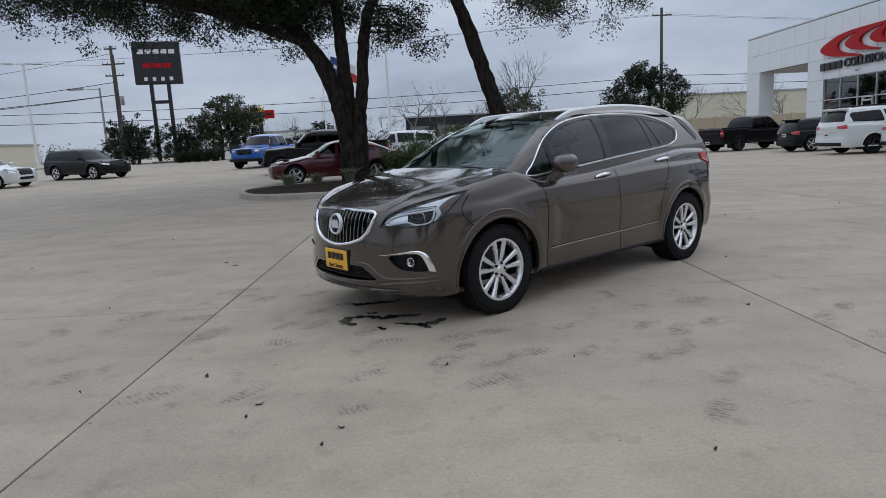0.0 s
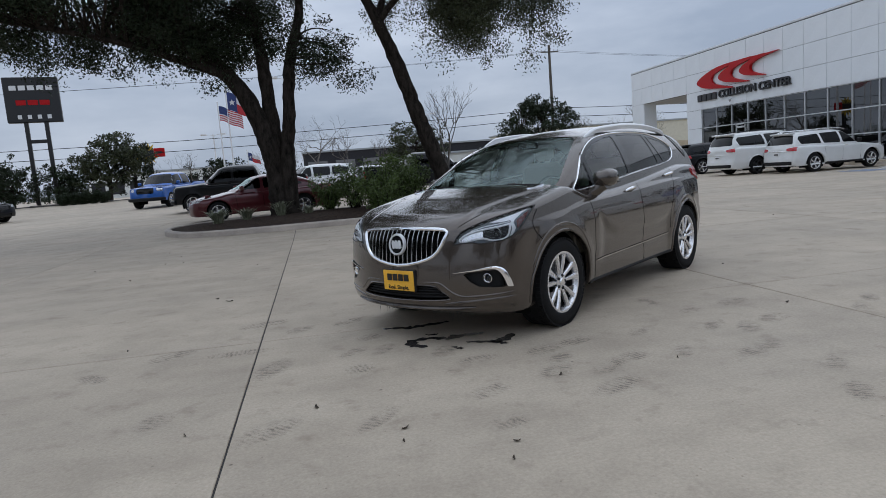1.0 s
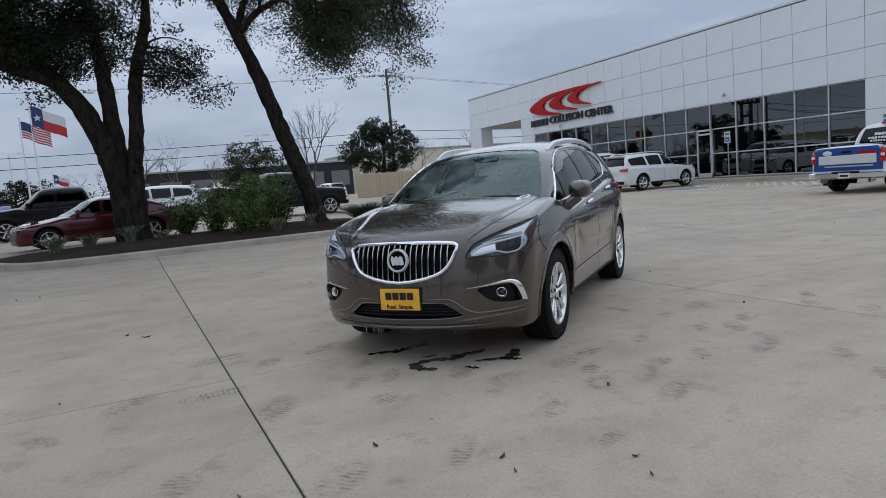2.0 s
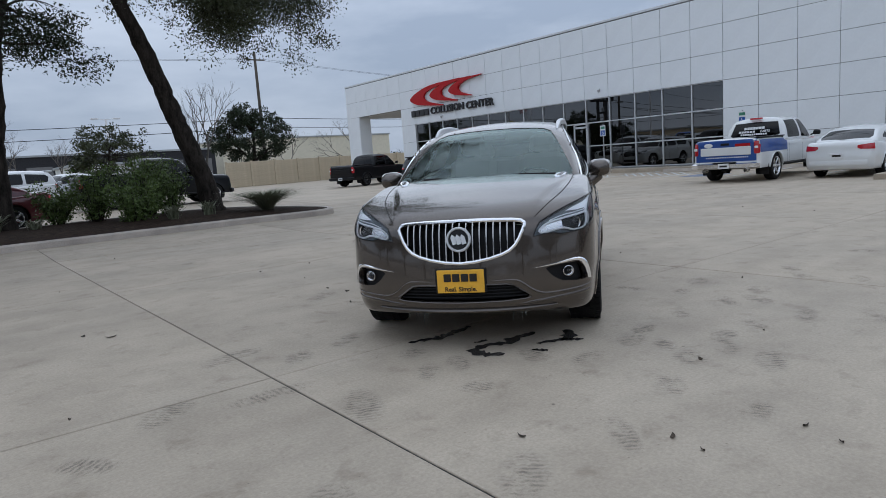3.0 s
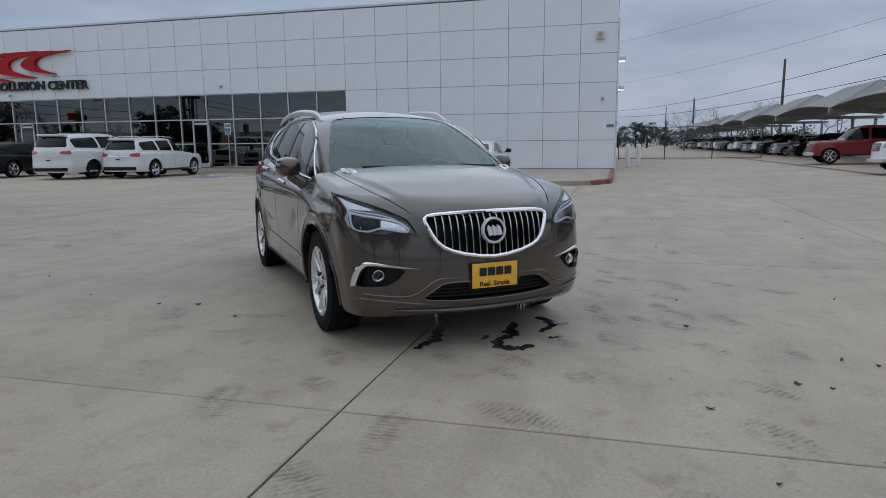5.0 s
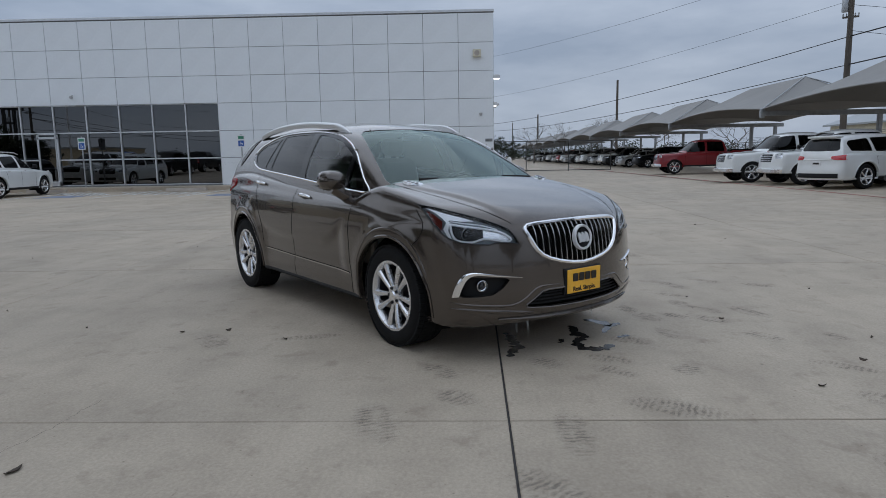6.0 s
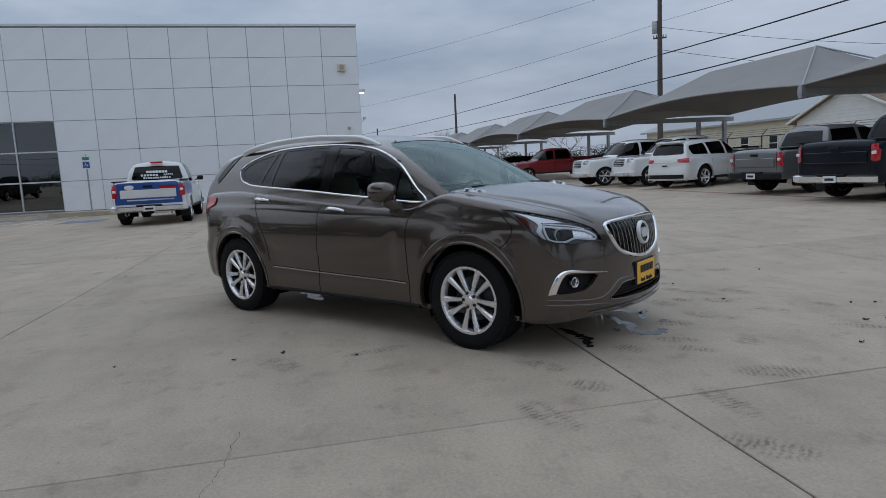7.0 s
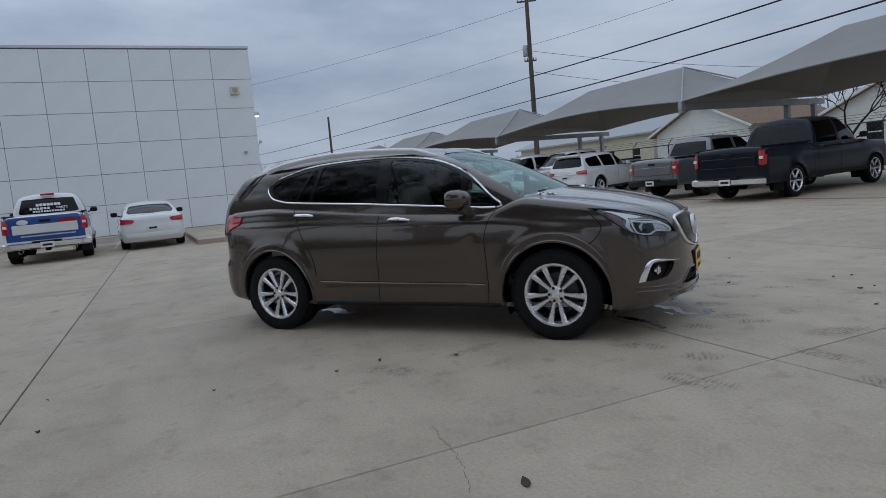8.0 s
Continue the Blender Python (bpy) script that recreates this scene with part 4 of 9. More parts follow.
def car_body(car, sp, cell, body_mat):
    """Builds the shell of a vehicle under its Empty; returns what the details need."""
    lower, cabin = car_surfaces(sp)
    xf, xr = max(p[1] for p in sp["nose"]), min(p[1] for p in sp["tail"])
    W, hi_z = sp["half_width"], max(p[1] for p in sp["hood"] + sp["belt"])
    V, F = envelope_grid(lower, (xr - 0.1, -W - 0.1, 0.1), (xf + 0.1, W + 0.1, hi_z + 0.12), (xr + 0.75, -W + 0.42, 0.46), (xf - 0.75, W - 0.42, 0.72), cell)
    arches = []
    for ax in sp["axles"]:
        R, h = sp["arch"], sp.get("arch_z", 0.33)
        arches.append(("arch", [(-(ax + R * math.cos(t)), h + R * math.sin(t)) for t in np.linspace(-0.25 * math.pi, 1.25 * math.pi, 40)], math.pi / 2, True))
    V, groups = cut_shell(lower, V, F, arches + sp["lower_cuts"], cell)
    groups["body"] = [f for f, d in zip(groups["body"], cabin(*face_centres(V, groups["body"]).T)) if d > -0.035]
    part("body", patch(V, groups["body"], 0, 0.035 if cell < 0.05 else 0.05), body_mat, car, smooth=50)
    xs = [p[1] for p in sp["screen"]] + [p[1] for p in sp["back"]]
    top_z = max(p[1] for p in sp["roof"])
    zb = sp["belt"][0][1]
    CV, CF = envelope_grid(cabin, (min(xs) - 0.1, -W, zb - 0.2), (max(xs) + 0.1, W, top_z + 0.12),
                           (sp["back"][-1][1] + 0.45, -0.3, zb + 0.02), (sp["screen"][-1][1] - 0.15, 0.3, zb + 0.2), cell)
    CV, cg = cut_shell(cabin, CV, CF, sp["cabin_cuts"], cell)
    cg["body"] = [f for f, d in zip(cg["body"], lower(*face_centres(CV, cg["body"]).T)) if d > -0.05]
    part("roof", patch(CV, cg["body"], 0, 0.025 if cell < 0.05 else 0.03), body_mat, car, smooth=45)
    # wheel housings and floor pan
    for ax in sp["axles"]:
        for s in (1, -1):
            well = Shape()
            R, h = sp["arch"] + 0.012, sp.get("arch_z", 0.33)
            ring = [(ax + R * math.cos(t), h + R * math.sin(t)) for t in np.linspace(-0.12 * math.pi, 1.12 * math.pi, 22)]
            n = len(ring)
            y0, y1 = s * (W - 0.09), s * (W - 0.42)
            well.add([(x, y0, z) for x, z in ring] + [(x, y1, z) for x, z in ring] + [(ax, y1, h)],
                     [((i, i + 1, n + i + 1, n + i) if s < 0 else (n + i, n + i + 1, i + 1, i)) for i in range(n - 1)] + [(n + i, n + i + 1, 2 * n) for i in range(n - 1)])
            part("wheel_housing", well, UNDER, car, smooth=40)
    lowz = sp["sill"] + 0.05
    pan = Shape().box(sp["axles"][1] + sp["arch"], sp["axles"][0] - sp["arch"], -W + 0.14, W - 0.14, lowz, lowz + 0.06)
    pan.box(xr + 0.4, xf - 0.5, -W + 0.45, W - 0.45, lowz + 0.02, lowz + 0.1)
    part("floor_pan", pan, UNDER, car, smooth=0)
    return lower, cabin, V, groups, CV, cg


def ribbon(points, normals, width, lift=0.002):
    """A thin strip that follows a line on a surface."""
    sh = Shape()
    P, N = [Vector(p) for p in points], [Vector(q).normalized() for q in normals]
    verts = []
    for i, p in enumerate(P):
        d = (P[min(i + 1, len(P) - 1)] - P[max(i - 1, 0)]).normalized()
        s = d.cross(N[i]).normalized() * width / 2
        verts += [p - s + N[i] * lift, p + s + N[i] * lift]
    return sh.add(verts, [(2 * i, 2 * i + 1, 2 * i + 3, 2 * i + 2) for i in range(len(P) - 1)])


def ridge_strip(points, normals, width, lift):
    """A low rounded ridge along a line on a surface, run out at both ends."""
    P, N = [Vector(p) for p in points], [Vector(q).normalized() for q in normals]
    verts, n = [], len(P)
    for i, p in enumerate(P):
        d = (P[min(i + 1, n - 1)] - P[max(i - 1, 0)]).normalized()
        e = min(1.0, 6.0 * min(i, n - 1 - i) / (n - 1))
        s = d.cross(N[i]).normalized() * width * (0.3 + 0.7 * e) / 2
        verts += [p - s - N[i] * 0.002, p - s * 0.35 + N[i] * lift * e, p + s * 0.2 + N[i] * lift * 0.9 * e, p + s - N[i] * 0.002]
    return Shape().add(verts, [(i * 4 + j, i * 4 + j + 1, i * 4 + 5 + j, i * 4 + 4 + j) for i in range(n - 1) for j in range(3)])


def surface_line(fn, uz, angle, side=1, tilt=0.0):
    """Places and normals on a surface along a line of (u, z) seen along an angle."""
    u, z = np.array([p[0] for p in uz], float), np.array([p[1] for p in uz], float)
    P, _ = to_surface(fn, u, z, angle, tilt)
    e = 2e-3
    N = np.stack([fn(P[:, 0] + e, P[:, 1], P[:, 2]) - fn(P[:, 0] - e, P[:, 1], P[:, 2]),
                  fn(P[:, 0], P[:, 1] + e, P[:, 2]) - fn(P[:, 0], P[:, 1] - e, P[:, 2]),
                  fn(P[:, 0], P[:, 1], P[:, 2] + e) - fn(P[:, 0], P[:, 1], P[:, 2] - e)], 1)
    N /= np.linalg.norm(N, axis=1)[:, None]
    k = np.array([1, side, 1])
    return P * k, N * k


def densify(pts, step=0.03, closed=False):
    out = []
    n = len(pts)
    for i in range(n if closed else n - 1):
        a, b = np.array(pts[i], float), np.array(pts[(i + 1) % n], float)
        k = max(1, int(np.linalg.norm(b - a) / step))
        out += [tuple(a + (b - a) * j / k) for j in range(k)]
    if not closed:
        out.append(tuple(pts[-1]))
    return out


def side_uz(pts):
    """Side-view (x, z) as the (u, z) of a view from the left."""
    return [(-x, z) for x, z in pts]


# ---- the brown crossover ----
def mirror_poly(half):
    """Closes a half outline (y from 0 outward and back to 0) over the centre line."""
    return half + [(-y, z) for y, z in half[::-1] if y > 1e-6]


GRILLE = mirror_poly([(0.0, 0.886), (0.12, 0.886), (0.24, 0.883), (0.36, 0.876), (0.405, 0.868), (0.428, 0.852), (0.428, 0.835), (0.412, 0.795), (0.392, 0.752), (0.366, 0.712), (0.33, 0.679), (0.28, 0.655), (0.20, 0.632), (0.10, 0.614), (0.0, 0.606)])
INTAKE = mirror_poly([(0.0, 0.460), (0.30, 0.460), (0.345, 0.452), (0.455, 0.376), (0.455, 0.360), (0.42, 0.352), (0.28, 0.343), (0.0, 0.338)])
HEADLAMP = [(-0.565, 1.003), (-0.66, 0.991), (-0.79, 0.960), (-0.90, 0.935), (-1.01, 0.905), (-1.10, 0.873), (-1.155, 0.848), (-1.195, 0.805), (-1.222, 0.757), (-1.15, 0.768), (-1.09, 0.770),
            (-1.037, 0.760), (-0.953, 0.765), (-0.87, 0.775), (-0.80, 0.796), (-0.74, 0.832), (-0.68, 0.888), (-0.615, 0.957)]
FOG = [(-0.492, 0.446), (-0.527, 0.531), (-0.565, 0.566), (-0.70, 0.560), (-0.817, 0.548), (-0.765, 0.488), (-0.70, 0.449), (-0.60, 0.440), (-0.516, 0.438)]
TAIL = [(0.225, 1.10), (0.222, 1.03), (0.30, 0.965), (0.40, 0.955), (0.62, 0.98), (0.74, 1.06), (0.55, 1.11), (0.36, 1.125)]
DLO = [(0.93, 1.068), (0.85, 1.16), (0.64, 1.34), (0.37, 1.463), (0.07, 1.523), (-0.33, 1.549), (-0.97, 1.540), (-1.33, 1.472), (-1.46, 1.42), (-1.525, 1.36), (-1.46, 1.275),
       (-1.36, 1.238), (-1.15, 1.203), (-0.31, 1.138), (0.42, 1.085)]
PANES = [[(0.585, 1.09), (0.605, 1.325), (0.36, 1.438), (0.06, 1.497), (-0.115, 1.51), (-0.10, 1.138)],
         [(-0.215, 1.148), (-0.24, 1.52), (-0.60, 1.523), (-0.88, 1.518), (-0.935, 1.205)],
         [(-0.975, 1.21), (-0.925, 1.505), (-0.975, 1.50), (-1.115, 1.222)],
         [(-1.165, 1.228), (-1.015, 1.497), (-1.31, 1.448), (-1.43, 1.40), (-1.485, 1.355), (-1.435, 1.29), (-1.345, 1.256)],
         [(0.645, 1.09), (0.88, 1.088), (0.84, 1.15), (0.66, 1.298)]]
SCREEN = mirror_poly([(0.0, 1.545), (0.25, 1.541), (0.45, 1.527), (0.525, 1.495), (0.60, 1.385), (0.69, 1.215), (0.735, 1.12), (0.68, 1.10), (0.35, 1.125), (0.0, 1.13)])
HERO = dict(
    half_width=0.918, sill=0.25, axles=(1.375, -1.375), arch=0.425, arch_z=0.335, cowl=1.18, bow=0.33, bow_rear=0.30, taper_front=0.055, taper_rear=0.07, crown=0.045, round=0.055,
    hood=[(0.9, 1.16), (1.18, 1.135), (1.45, 1.095), (1.66, 1.058), (1.9, 1.0), (2.1, 0.945), (2.25, 0.905), (2.4, 0.87)],
    belt=[(1.05, 1.03), (0.5, 1.052), (-0.3, 1.105), (-1.13, 1.168), (-1.5, 1.19), (-2.0, 1.17), (-2.4, 1.10)],
    nose=[(0.12, 2.12), (0.22, 2.24), (0.32, 2.305), (0.42, 2.315), (0.56, 2.305), (0.75, 2.282), (0.88, 2.245), (0.98, 2.16), (1.1, 2.0)],
    tail=[(0.15, -2.13), (0.28, -2.27), (0.45, -2.315), (0.62, -2.31), (0.68, -2.275), (0.95, -2.265), (1.2, -2.22)],
    flank=[(0.15, 0.90), (0.26, 0.955), (0.36, 0.975), (0.46, 0.985), (0.56, 1.0), (0.75, 1.0), (0.93, 0.985), (1.05, 0.955), (1.15, 0.925), (1.25, 0.88)],
    low=[(-2.4, 0.36), (-1.8, 0.27), (-1.3, 0.25), (1.6, 0.25), (1.85, 0.22), (2.4, 0.27)],
    crease=[(2.2, 0.86), (1.4, 0.90), (0.9, 0.955), (0.0, 0.985), (-1.0, 1.02), (-2.2, 1.02)], crease_depth=0.008, sweep=[(0.9, 0.90), (0.74, 0.84), (0.55, 0.70), (0.35, 0.635), (-0.3, 0.62), (-0.75, 0.65), (-1.0, 0.76)], scoop=0.006, flare=0.009, hood_rib=0.012,
    cabin_half=0.862, lean=0.44, cabin_taper=0.065,
    roof=[(1.0, 1.40), (0.5, 1.53), (0.26, 1.575), (-0.3, 1.628), (-0.76, 1.645), (-1.41, 1.612), (-1.9, 1.55), (-2.3, 1.47)],
    screen=[(1.0, 1.42), (1.10, 1.31), (1.16, 1.205), (1.33, 0.865), (1.47, 0.55), (1.55, 0.30), (1.62, 0.0), (1.7, -0.5)],
    back=[(0.95, -2.30), (1.2, -2.25), (1.4, -2.10), (1.55, -2.0), (1.7, -1.92)],
)
G_T, S_T, W_T, L_T = radians(24), radians(24), radians(42), radians(26)
_lower, _cabin = car_surfaces(HERO)
_nose, _screen = curve_fn(HERO["nose"]), curve_fn(HERO["screen"])
nose_depth = lambda y, z: _nose(z) - HERO["bow"] * (abs(y) / HERO["half_width"]) ** 2.4
screen_depth = lambda y, z: _screen(z) - 0.17 * (y / 0.7) ** 2
side_depth = lambda u, z: HERO["cabin_half"] - (z - 1.03) * HERO["lean"]


def lamp_depth(u, z):
    p, lost = to_surface(_lower, np.array([u]), np.array([min(z, 0.975)]), math.pi / 4)
    return 1.74 if lost[0] else (p[0, 0] + p[0, 1]) * math.sqrt(0.5)


GRILLE_V, LAMP_V = tilted(GRILLE, nose_depth, G_T), tilted(HEADLAMP, lamp_depth, L_T)
DLO_V = tilted(side_uz(smooth_poly(DLO, 5)), side_depth, S_T)
HERO["lower_cuts"] = [("grille_opening", GRILLE_V, 0.0, False, G_T), ("intake_opening", INTAKE, 0.0, False), ("headlamp", LAMP_V, math.pi / 4, True, L_T),
                      ("fog_opening", FOG, 0.61, True), ("tail_lamp", TAIL, 2.6, True)]
HERO["cabin_cuts"] = [("windscreen", tilted(SCREEN, screen_depth, W_T), 0.0, False, W_T),
                      ("rear_glass", mirror_poly([(0, 1.47), (0.45, 1.45), (0.60, 1.25), (0.55, 1.21), (0, 1.20)]), math.pi, False)]
HERO["cabin_cuts"] += [("pane_%d" % i, tilted(side_uz(p), side_depth, S_T), math.pi / 2, True, S_T) for i, p in enumerate(PANES)]
HERO["cabin_cuts"] += [("pillar_trim", DLO_V, math.pi / 2, True, S_T)]


def split_sides(V, faces):
    return [[f for f in faces if V[f[0], 1] * s > 0] for s in (1, -1)]


def hero_car(m):
    car = thing("crossover", "bronze-brown metallic crossover with chrome trim parked on concrete", "car", m)
    lower, cabin, V, g, CV, cg = car_body(car, HERO, 0.026, BROWN)
    # glazing
    part("windscreen", patch(CV, cg["windscreen"], 0.004), CAR_GLASS, car, "clear green-tinted windscreen")
    part("rear_window", patch(CV, cg["rear_glass"], 0.004), TINT_GLASS, car)
    for i in range(5):
        for fs in split_sides(CV, cg["pane_%d" % i]):
            part("side_window", patch(CV, fs, 0.004), SIDE_GLASS if i in (0, 4) else TINT_GLASS, car, "lightly tinted door glass" if i in (0, 4) else "dark privacy glass")
    for fs in split_sides(CV, cg["pillar_trim"]):
        part("window_surround", patch(CV, fs, 0.0, 0.02), GLOSS_BLACK, car, "gloss black pillar trim")
    part("headlining", patch(CV, [f for f in cg["body"] if CV[list(f), 2].mean() > 1.40], 0.035), HEADLINING, car, smooth=45)
    # bright trim round the side windows
    loop = densify(DLO_V, 0.03, True)
    for s in (1, -1):
        P, N = surface_line(cabin, loop, math.pi / 2, s, S_T)
        part("window_moulding", Shape().tube(P + N * 0.002, 0.0085, 6, closed=True), CHROME, car, "bright chrome moulding")
    # grille
    part("grille_backing", patch(V, g["grille_opening"], 0.055), BLACK_PLASTIC, car)
    P, N = surface_line(lower, densify(GRILLE_V, 0.03, True), 0.0, 1, G_T)
    part("grille_surround", Shape().tube(P + N * 0.004, 0.014, 8, closed=True), CHROME, car, "chrome waterfall grille surround")
    for k in range(-8, 9):
        y = k * 0.0455
        zs = np.linspace(0.60, 0.89, 30)
        d, _ = outline_distance(np.array([[y, z] for z in zs]), GRILLE)
        zs = zs[d < -0.012]
        if len(zs) < 3:
            continue
        zz = np.linspace(zs[0] - 0.008, zs[-1] + 0.008, 9)
        Q, NN = surface_line(lower, tilted([(y, z) for z in zz], nose_depth, G_T), 0.0, 1, G_T)
        bar = Shape()
        verts, faces = [], []
        for q, nn in zip(Q, NN):
            verts += [q + nn * 0.004 + np.array([0, dy, 0]) for dy in (-0.004, 0.004)] + [q - nn * 0.045 + np.array([0, dy, 0]) for dy in (0.008, -0.008)]
        for i in range(len(zz) - 1):
            for j in range(4):
                faces.append((i * 4 + j, i * 4 + (j + 1) % 4, i * 4 + 4 + (j + 1) % 4, i * 4 + 4 + j))
        part("grille_bar", bar.add(verts, faces), DARK_CHROME, car)
    bx = float(to_surface(lower, np.array([0.0]), np.array([0.755]), 0.0)[0][0, 0])
    bm = pose(bx + 0.018, 0, 0.768, 0, 82, 0) @ Matrix.Scale(1.08, 4)
    badge = part("badge", Shape().lathe([(0, 0.0), (0.066, 0.0), (0.068, 0.006), (0.068, -0.02)], 40, bm), GLOSS_BLACK, car, "round chrome badge with three small shields")
    part("badge_ring", Shape().lathe([(0.062, 0.004), (0.066, 0.012), (0.074, 0.012), (0.078, 0.002), (0.078, -0.012)], 40, bm), RAIL_SILVER, badge)
    for k in (-1, 0, 1):
        shield = [(-0.03, -0.013), (0.015, -0.014), (0.033, 0.0), (0.015, 0.014), (-0.03, 0.013)]
        part("badge_shield", Shape().prism([(-x + k * 0.008, y + k * 0.029) for x, y in shield], 0.004, 0.012, bm @ pose(0, 0, 0, 0, 0, 16)), RAIL_SILVER, badge, smooth=0)
    # lower intake with slats
    part("intake_backing", patch(V, g["intake_opening"], 0.06), BLACK_PLASTIC, car)
    for z in (0.372, 0.395, 0.418, 0.438):
        ys = [y for y in np.linspace(-0.46, 0.46, 41) if outline_distance(np.array([[y, z]]), INTAKE)[0][0] < 0]
        Q, NN = surface_line(lower, [(y, z) for y in ys], 0.0)
        part("intake_slat", Shape().tube(Q - NN * 0.02, 0.006, 6), BLACK_PLASTIC, car)
    P, N = surface_line(lower, densify(INTAKE, 0.03, True), 0.0)
    part("intake_trim", Shape().tube(P, 0.006, 6, closed=True), BROWN, car)
    # front lip below the intake
    uz = [(y, 0.285 + 0.03 * abs(y) ** 2) for y in np.linspace(-0.62, 0.62, 40)]
    P, N = surface_line(lower, uz, 0.0)
    part("front_lip", Shape().tube(P + N * 0.006, [0.016 - 0.012 * (abs(y) / 0.62) ** 3 for y, _ in uz], 8), BROWN, car, "body-coloured chin strip")
    # headlamps
    for fs, s in zip(split_sides(V, g["headlamp"]), (1, -1)):
        lamp = part("headlamp", patch(V, fs, 0.0), LENS, car, "clear projector headlamp with bright inner strip")
        part("lamp_housing", patch(V, fs, 0.024), LAMP_SILVER, lamp)
        P, N = surface_line(lower, densify(LAMP_V, 0.025, True), math.pi / 4, s, L_T)
        part("lamp_seal", Shape().tube(P, 0.005, 6, closed=True), GLOSS_BLACK, lamp)
        for name, poly, dep, mt in (("lamp_bezel", [(-0.80, 0.885), (-0.90, 0.872), (-1.0, 0.858), (-1.01, 0.800), (-0.94, 0.780), (-0.85, 0.792), (-0.81, 0.83)], 0.019, BLACK_PLASTIC),
                                    ("lamp_reflector", [(-1.005, 0.855), (-1.10, 0.834), (-1.165, 0.803), (-1.16, 0.782), (-1.07, 0.792), (-1.01, 0.803)], 0.016, ALLOY),
                                    ("upper_wedge", [(-0.62, 0.986), (-0.75, 0.957), (-0.90, 0.921), (-0.945, 0.907), (-0.86, 0.908), (-0.795, 0.915), (-0.775, 0.895), (-0.745, 0.925), (-0.69, 0.958)], 0.010, LED_WHITE),
                                    ("side_band", [(-0.775, 0.905), (-0.798, 0.905), (-0.785, 0.85), (-0.812, 0.797), (-0.785, 0.808), (-0.752, 0.855)], 0.010, RAIL_SILVER),
                                    ("side_reflector", [(-0.625, 0.966), (-0.69, 0.943), (-0.748, 0.905), (-0.742, 0.845), (-0.68, 0.898)], 0.008, AMBER)):
            part(name, surface_panel(lower, tilted(poly, lamp_depth, L_T), math.pi / 4, s, L_T, dep), mt, lamp)
        for name, line, r, dep in (("light_strip", [(-0.80, 0.889), (-0.812, 0.83), (-0.845, 0.79), (-0.936, 0.778), (-1.004, 0.796), (-1.07, 0.790), (-1.155, 0.776), (-1.172, 0.797), (-1.105, 0.838), (-1.0, 0.860), (-0.90, 0.874), (-0.80, 0.889)], 0.0075, 0.008),
                                   ("inner_strip", [(-0.80, 0.905), (-0.90, 0.893), (-1.0, 0.878), (-1.09, 0.853)], 0.004, 0.008)):
            Q, NN = surface_line(lower, tilted(densify(smooth_poly(line, 3, False), 0.02), lamp_depth, L_T), math.pi / 4, s, L_T)
            part(name, Shape().tube(Q - NN * dep, r, 7), LED_WHITE, lamp)
        Q, NN = surface_line(lower, [(-0.905, 0.835)], math.pi / 4, s)
        ctr, ax = Vector(Q[0] - NN[0] * 0.042), Vector((0.96, 0.28 * s, 0.0)).normalized()
        pm = Matrix.Translation(ctr) @ ax.to_track_quat("Z", "Y").to_matrix().to_4x4()
        part("projector_ring", Shape().lathe([(0.036, 0.0), (0.036, 0.022), (0.044, 0.024), (0.047, -0.03)], 28, pm), CHROME, lamp)
        part("projector_lens", Shape().lathe([(0, 0.034), (0.012, 0.029), (0.024, 0.022), (0.033, 0.008), (0.036, -0.01)], 28, pm), GLOSS_BLACK, lamp)
        # fog lamp in its recess, with the bright hook round it
    for fs, s in zip(split_sides(V, g["fog_opening"]), (1, -1)):
        rec = part("fog_recess", patch(V, fs, 0.05), BLACK_PLASTIC, car)
        part("recess_wall", Shape().add(*edge_walls(V, fs, 0.05)), BLACK_PLASTIC, rec)
        Q, NN = surface_line(lower, [(-0.635, 0.507)], 0.61, s)
        ctr = Vector(Q[0] - NN[0] * 0.03)
        pm = Matrix.Translation(ctr) @ Vector((0.97, 0.24 * s, 0)).to_track_quat("Z", "Y").to_matrix().to_4x4()
        fog = part("fog_lamp", Shape().lathe([(0.0, 0.016), (0.02, 0.013), (0.031, 0.004), (0.032, -0.02)], 28, pm), LENS, car)
        part("fog_bowl", Shape().lathe([(0.0, -0.004), (0.010, -0.006), (0.014, -0.016), (0.031, 0.002)], 24, pm), DARK_ALLOY, fog)
        part("fog_ring", Shape().lathe([(0.031, 0.006), (0.033, 0.010), (0.036, 0.009), (0.038, -0.01)], 28, pm), CHROME, fog)
        outer = smooth_poly([(-0.450, 0.434), (-0.466, 0.492), (-0.500, 0.559), (-0.545, 0.588), (-0.605, 0.592), (-0.70, 0.579), (-0.885, 0.554)], 6, False)
        inner = smooth_poly([(-0.494, 0.442), (-0.514, 0.500), (-0.540, 0.548), (-0.572, 0.570), (-0.620, 0.574), (-0.705, 0.566), (-0.885, 0.550)], 6, False)
        part("fog_moulding", raised_band(lower, outer, inner, 0.61, s), CHROME, car, "chrome hook moulding")
    # tail lamps
    for fs in split_sides(V, g["tail_lamp"]):
        part("tail_lamp", patch(V, fs, -0.012, 0.02), RED_LENS, car, "red wrap-round tail lamp")
    # shut lines
    def seam(fn, line, angle, both=True, w=0.006, step=0.03):
        for s in ((1, -1) if both else (1,)):
            P, N = surface_line(fn, densify(line, step), angle, s)
            part("shut_line", ribbon(P, N, w, 0.0012), UNDER, car, smooth=0)
    H = math.pi / 2
    seam(lower, side_uz(smooth_poly([(0.93, 1.03), (0.87, 0.95), (0.83, 0.80), (0.835, 0.6), (0.83, 0.40), (0.815, 0.285)], 6, False)), H)
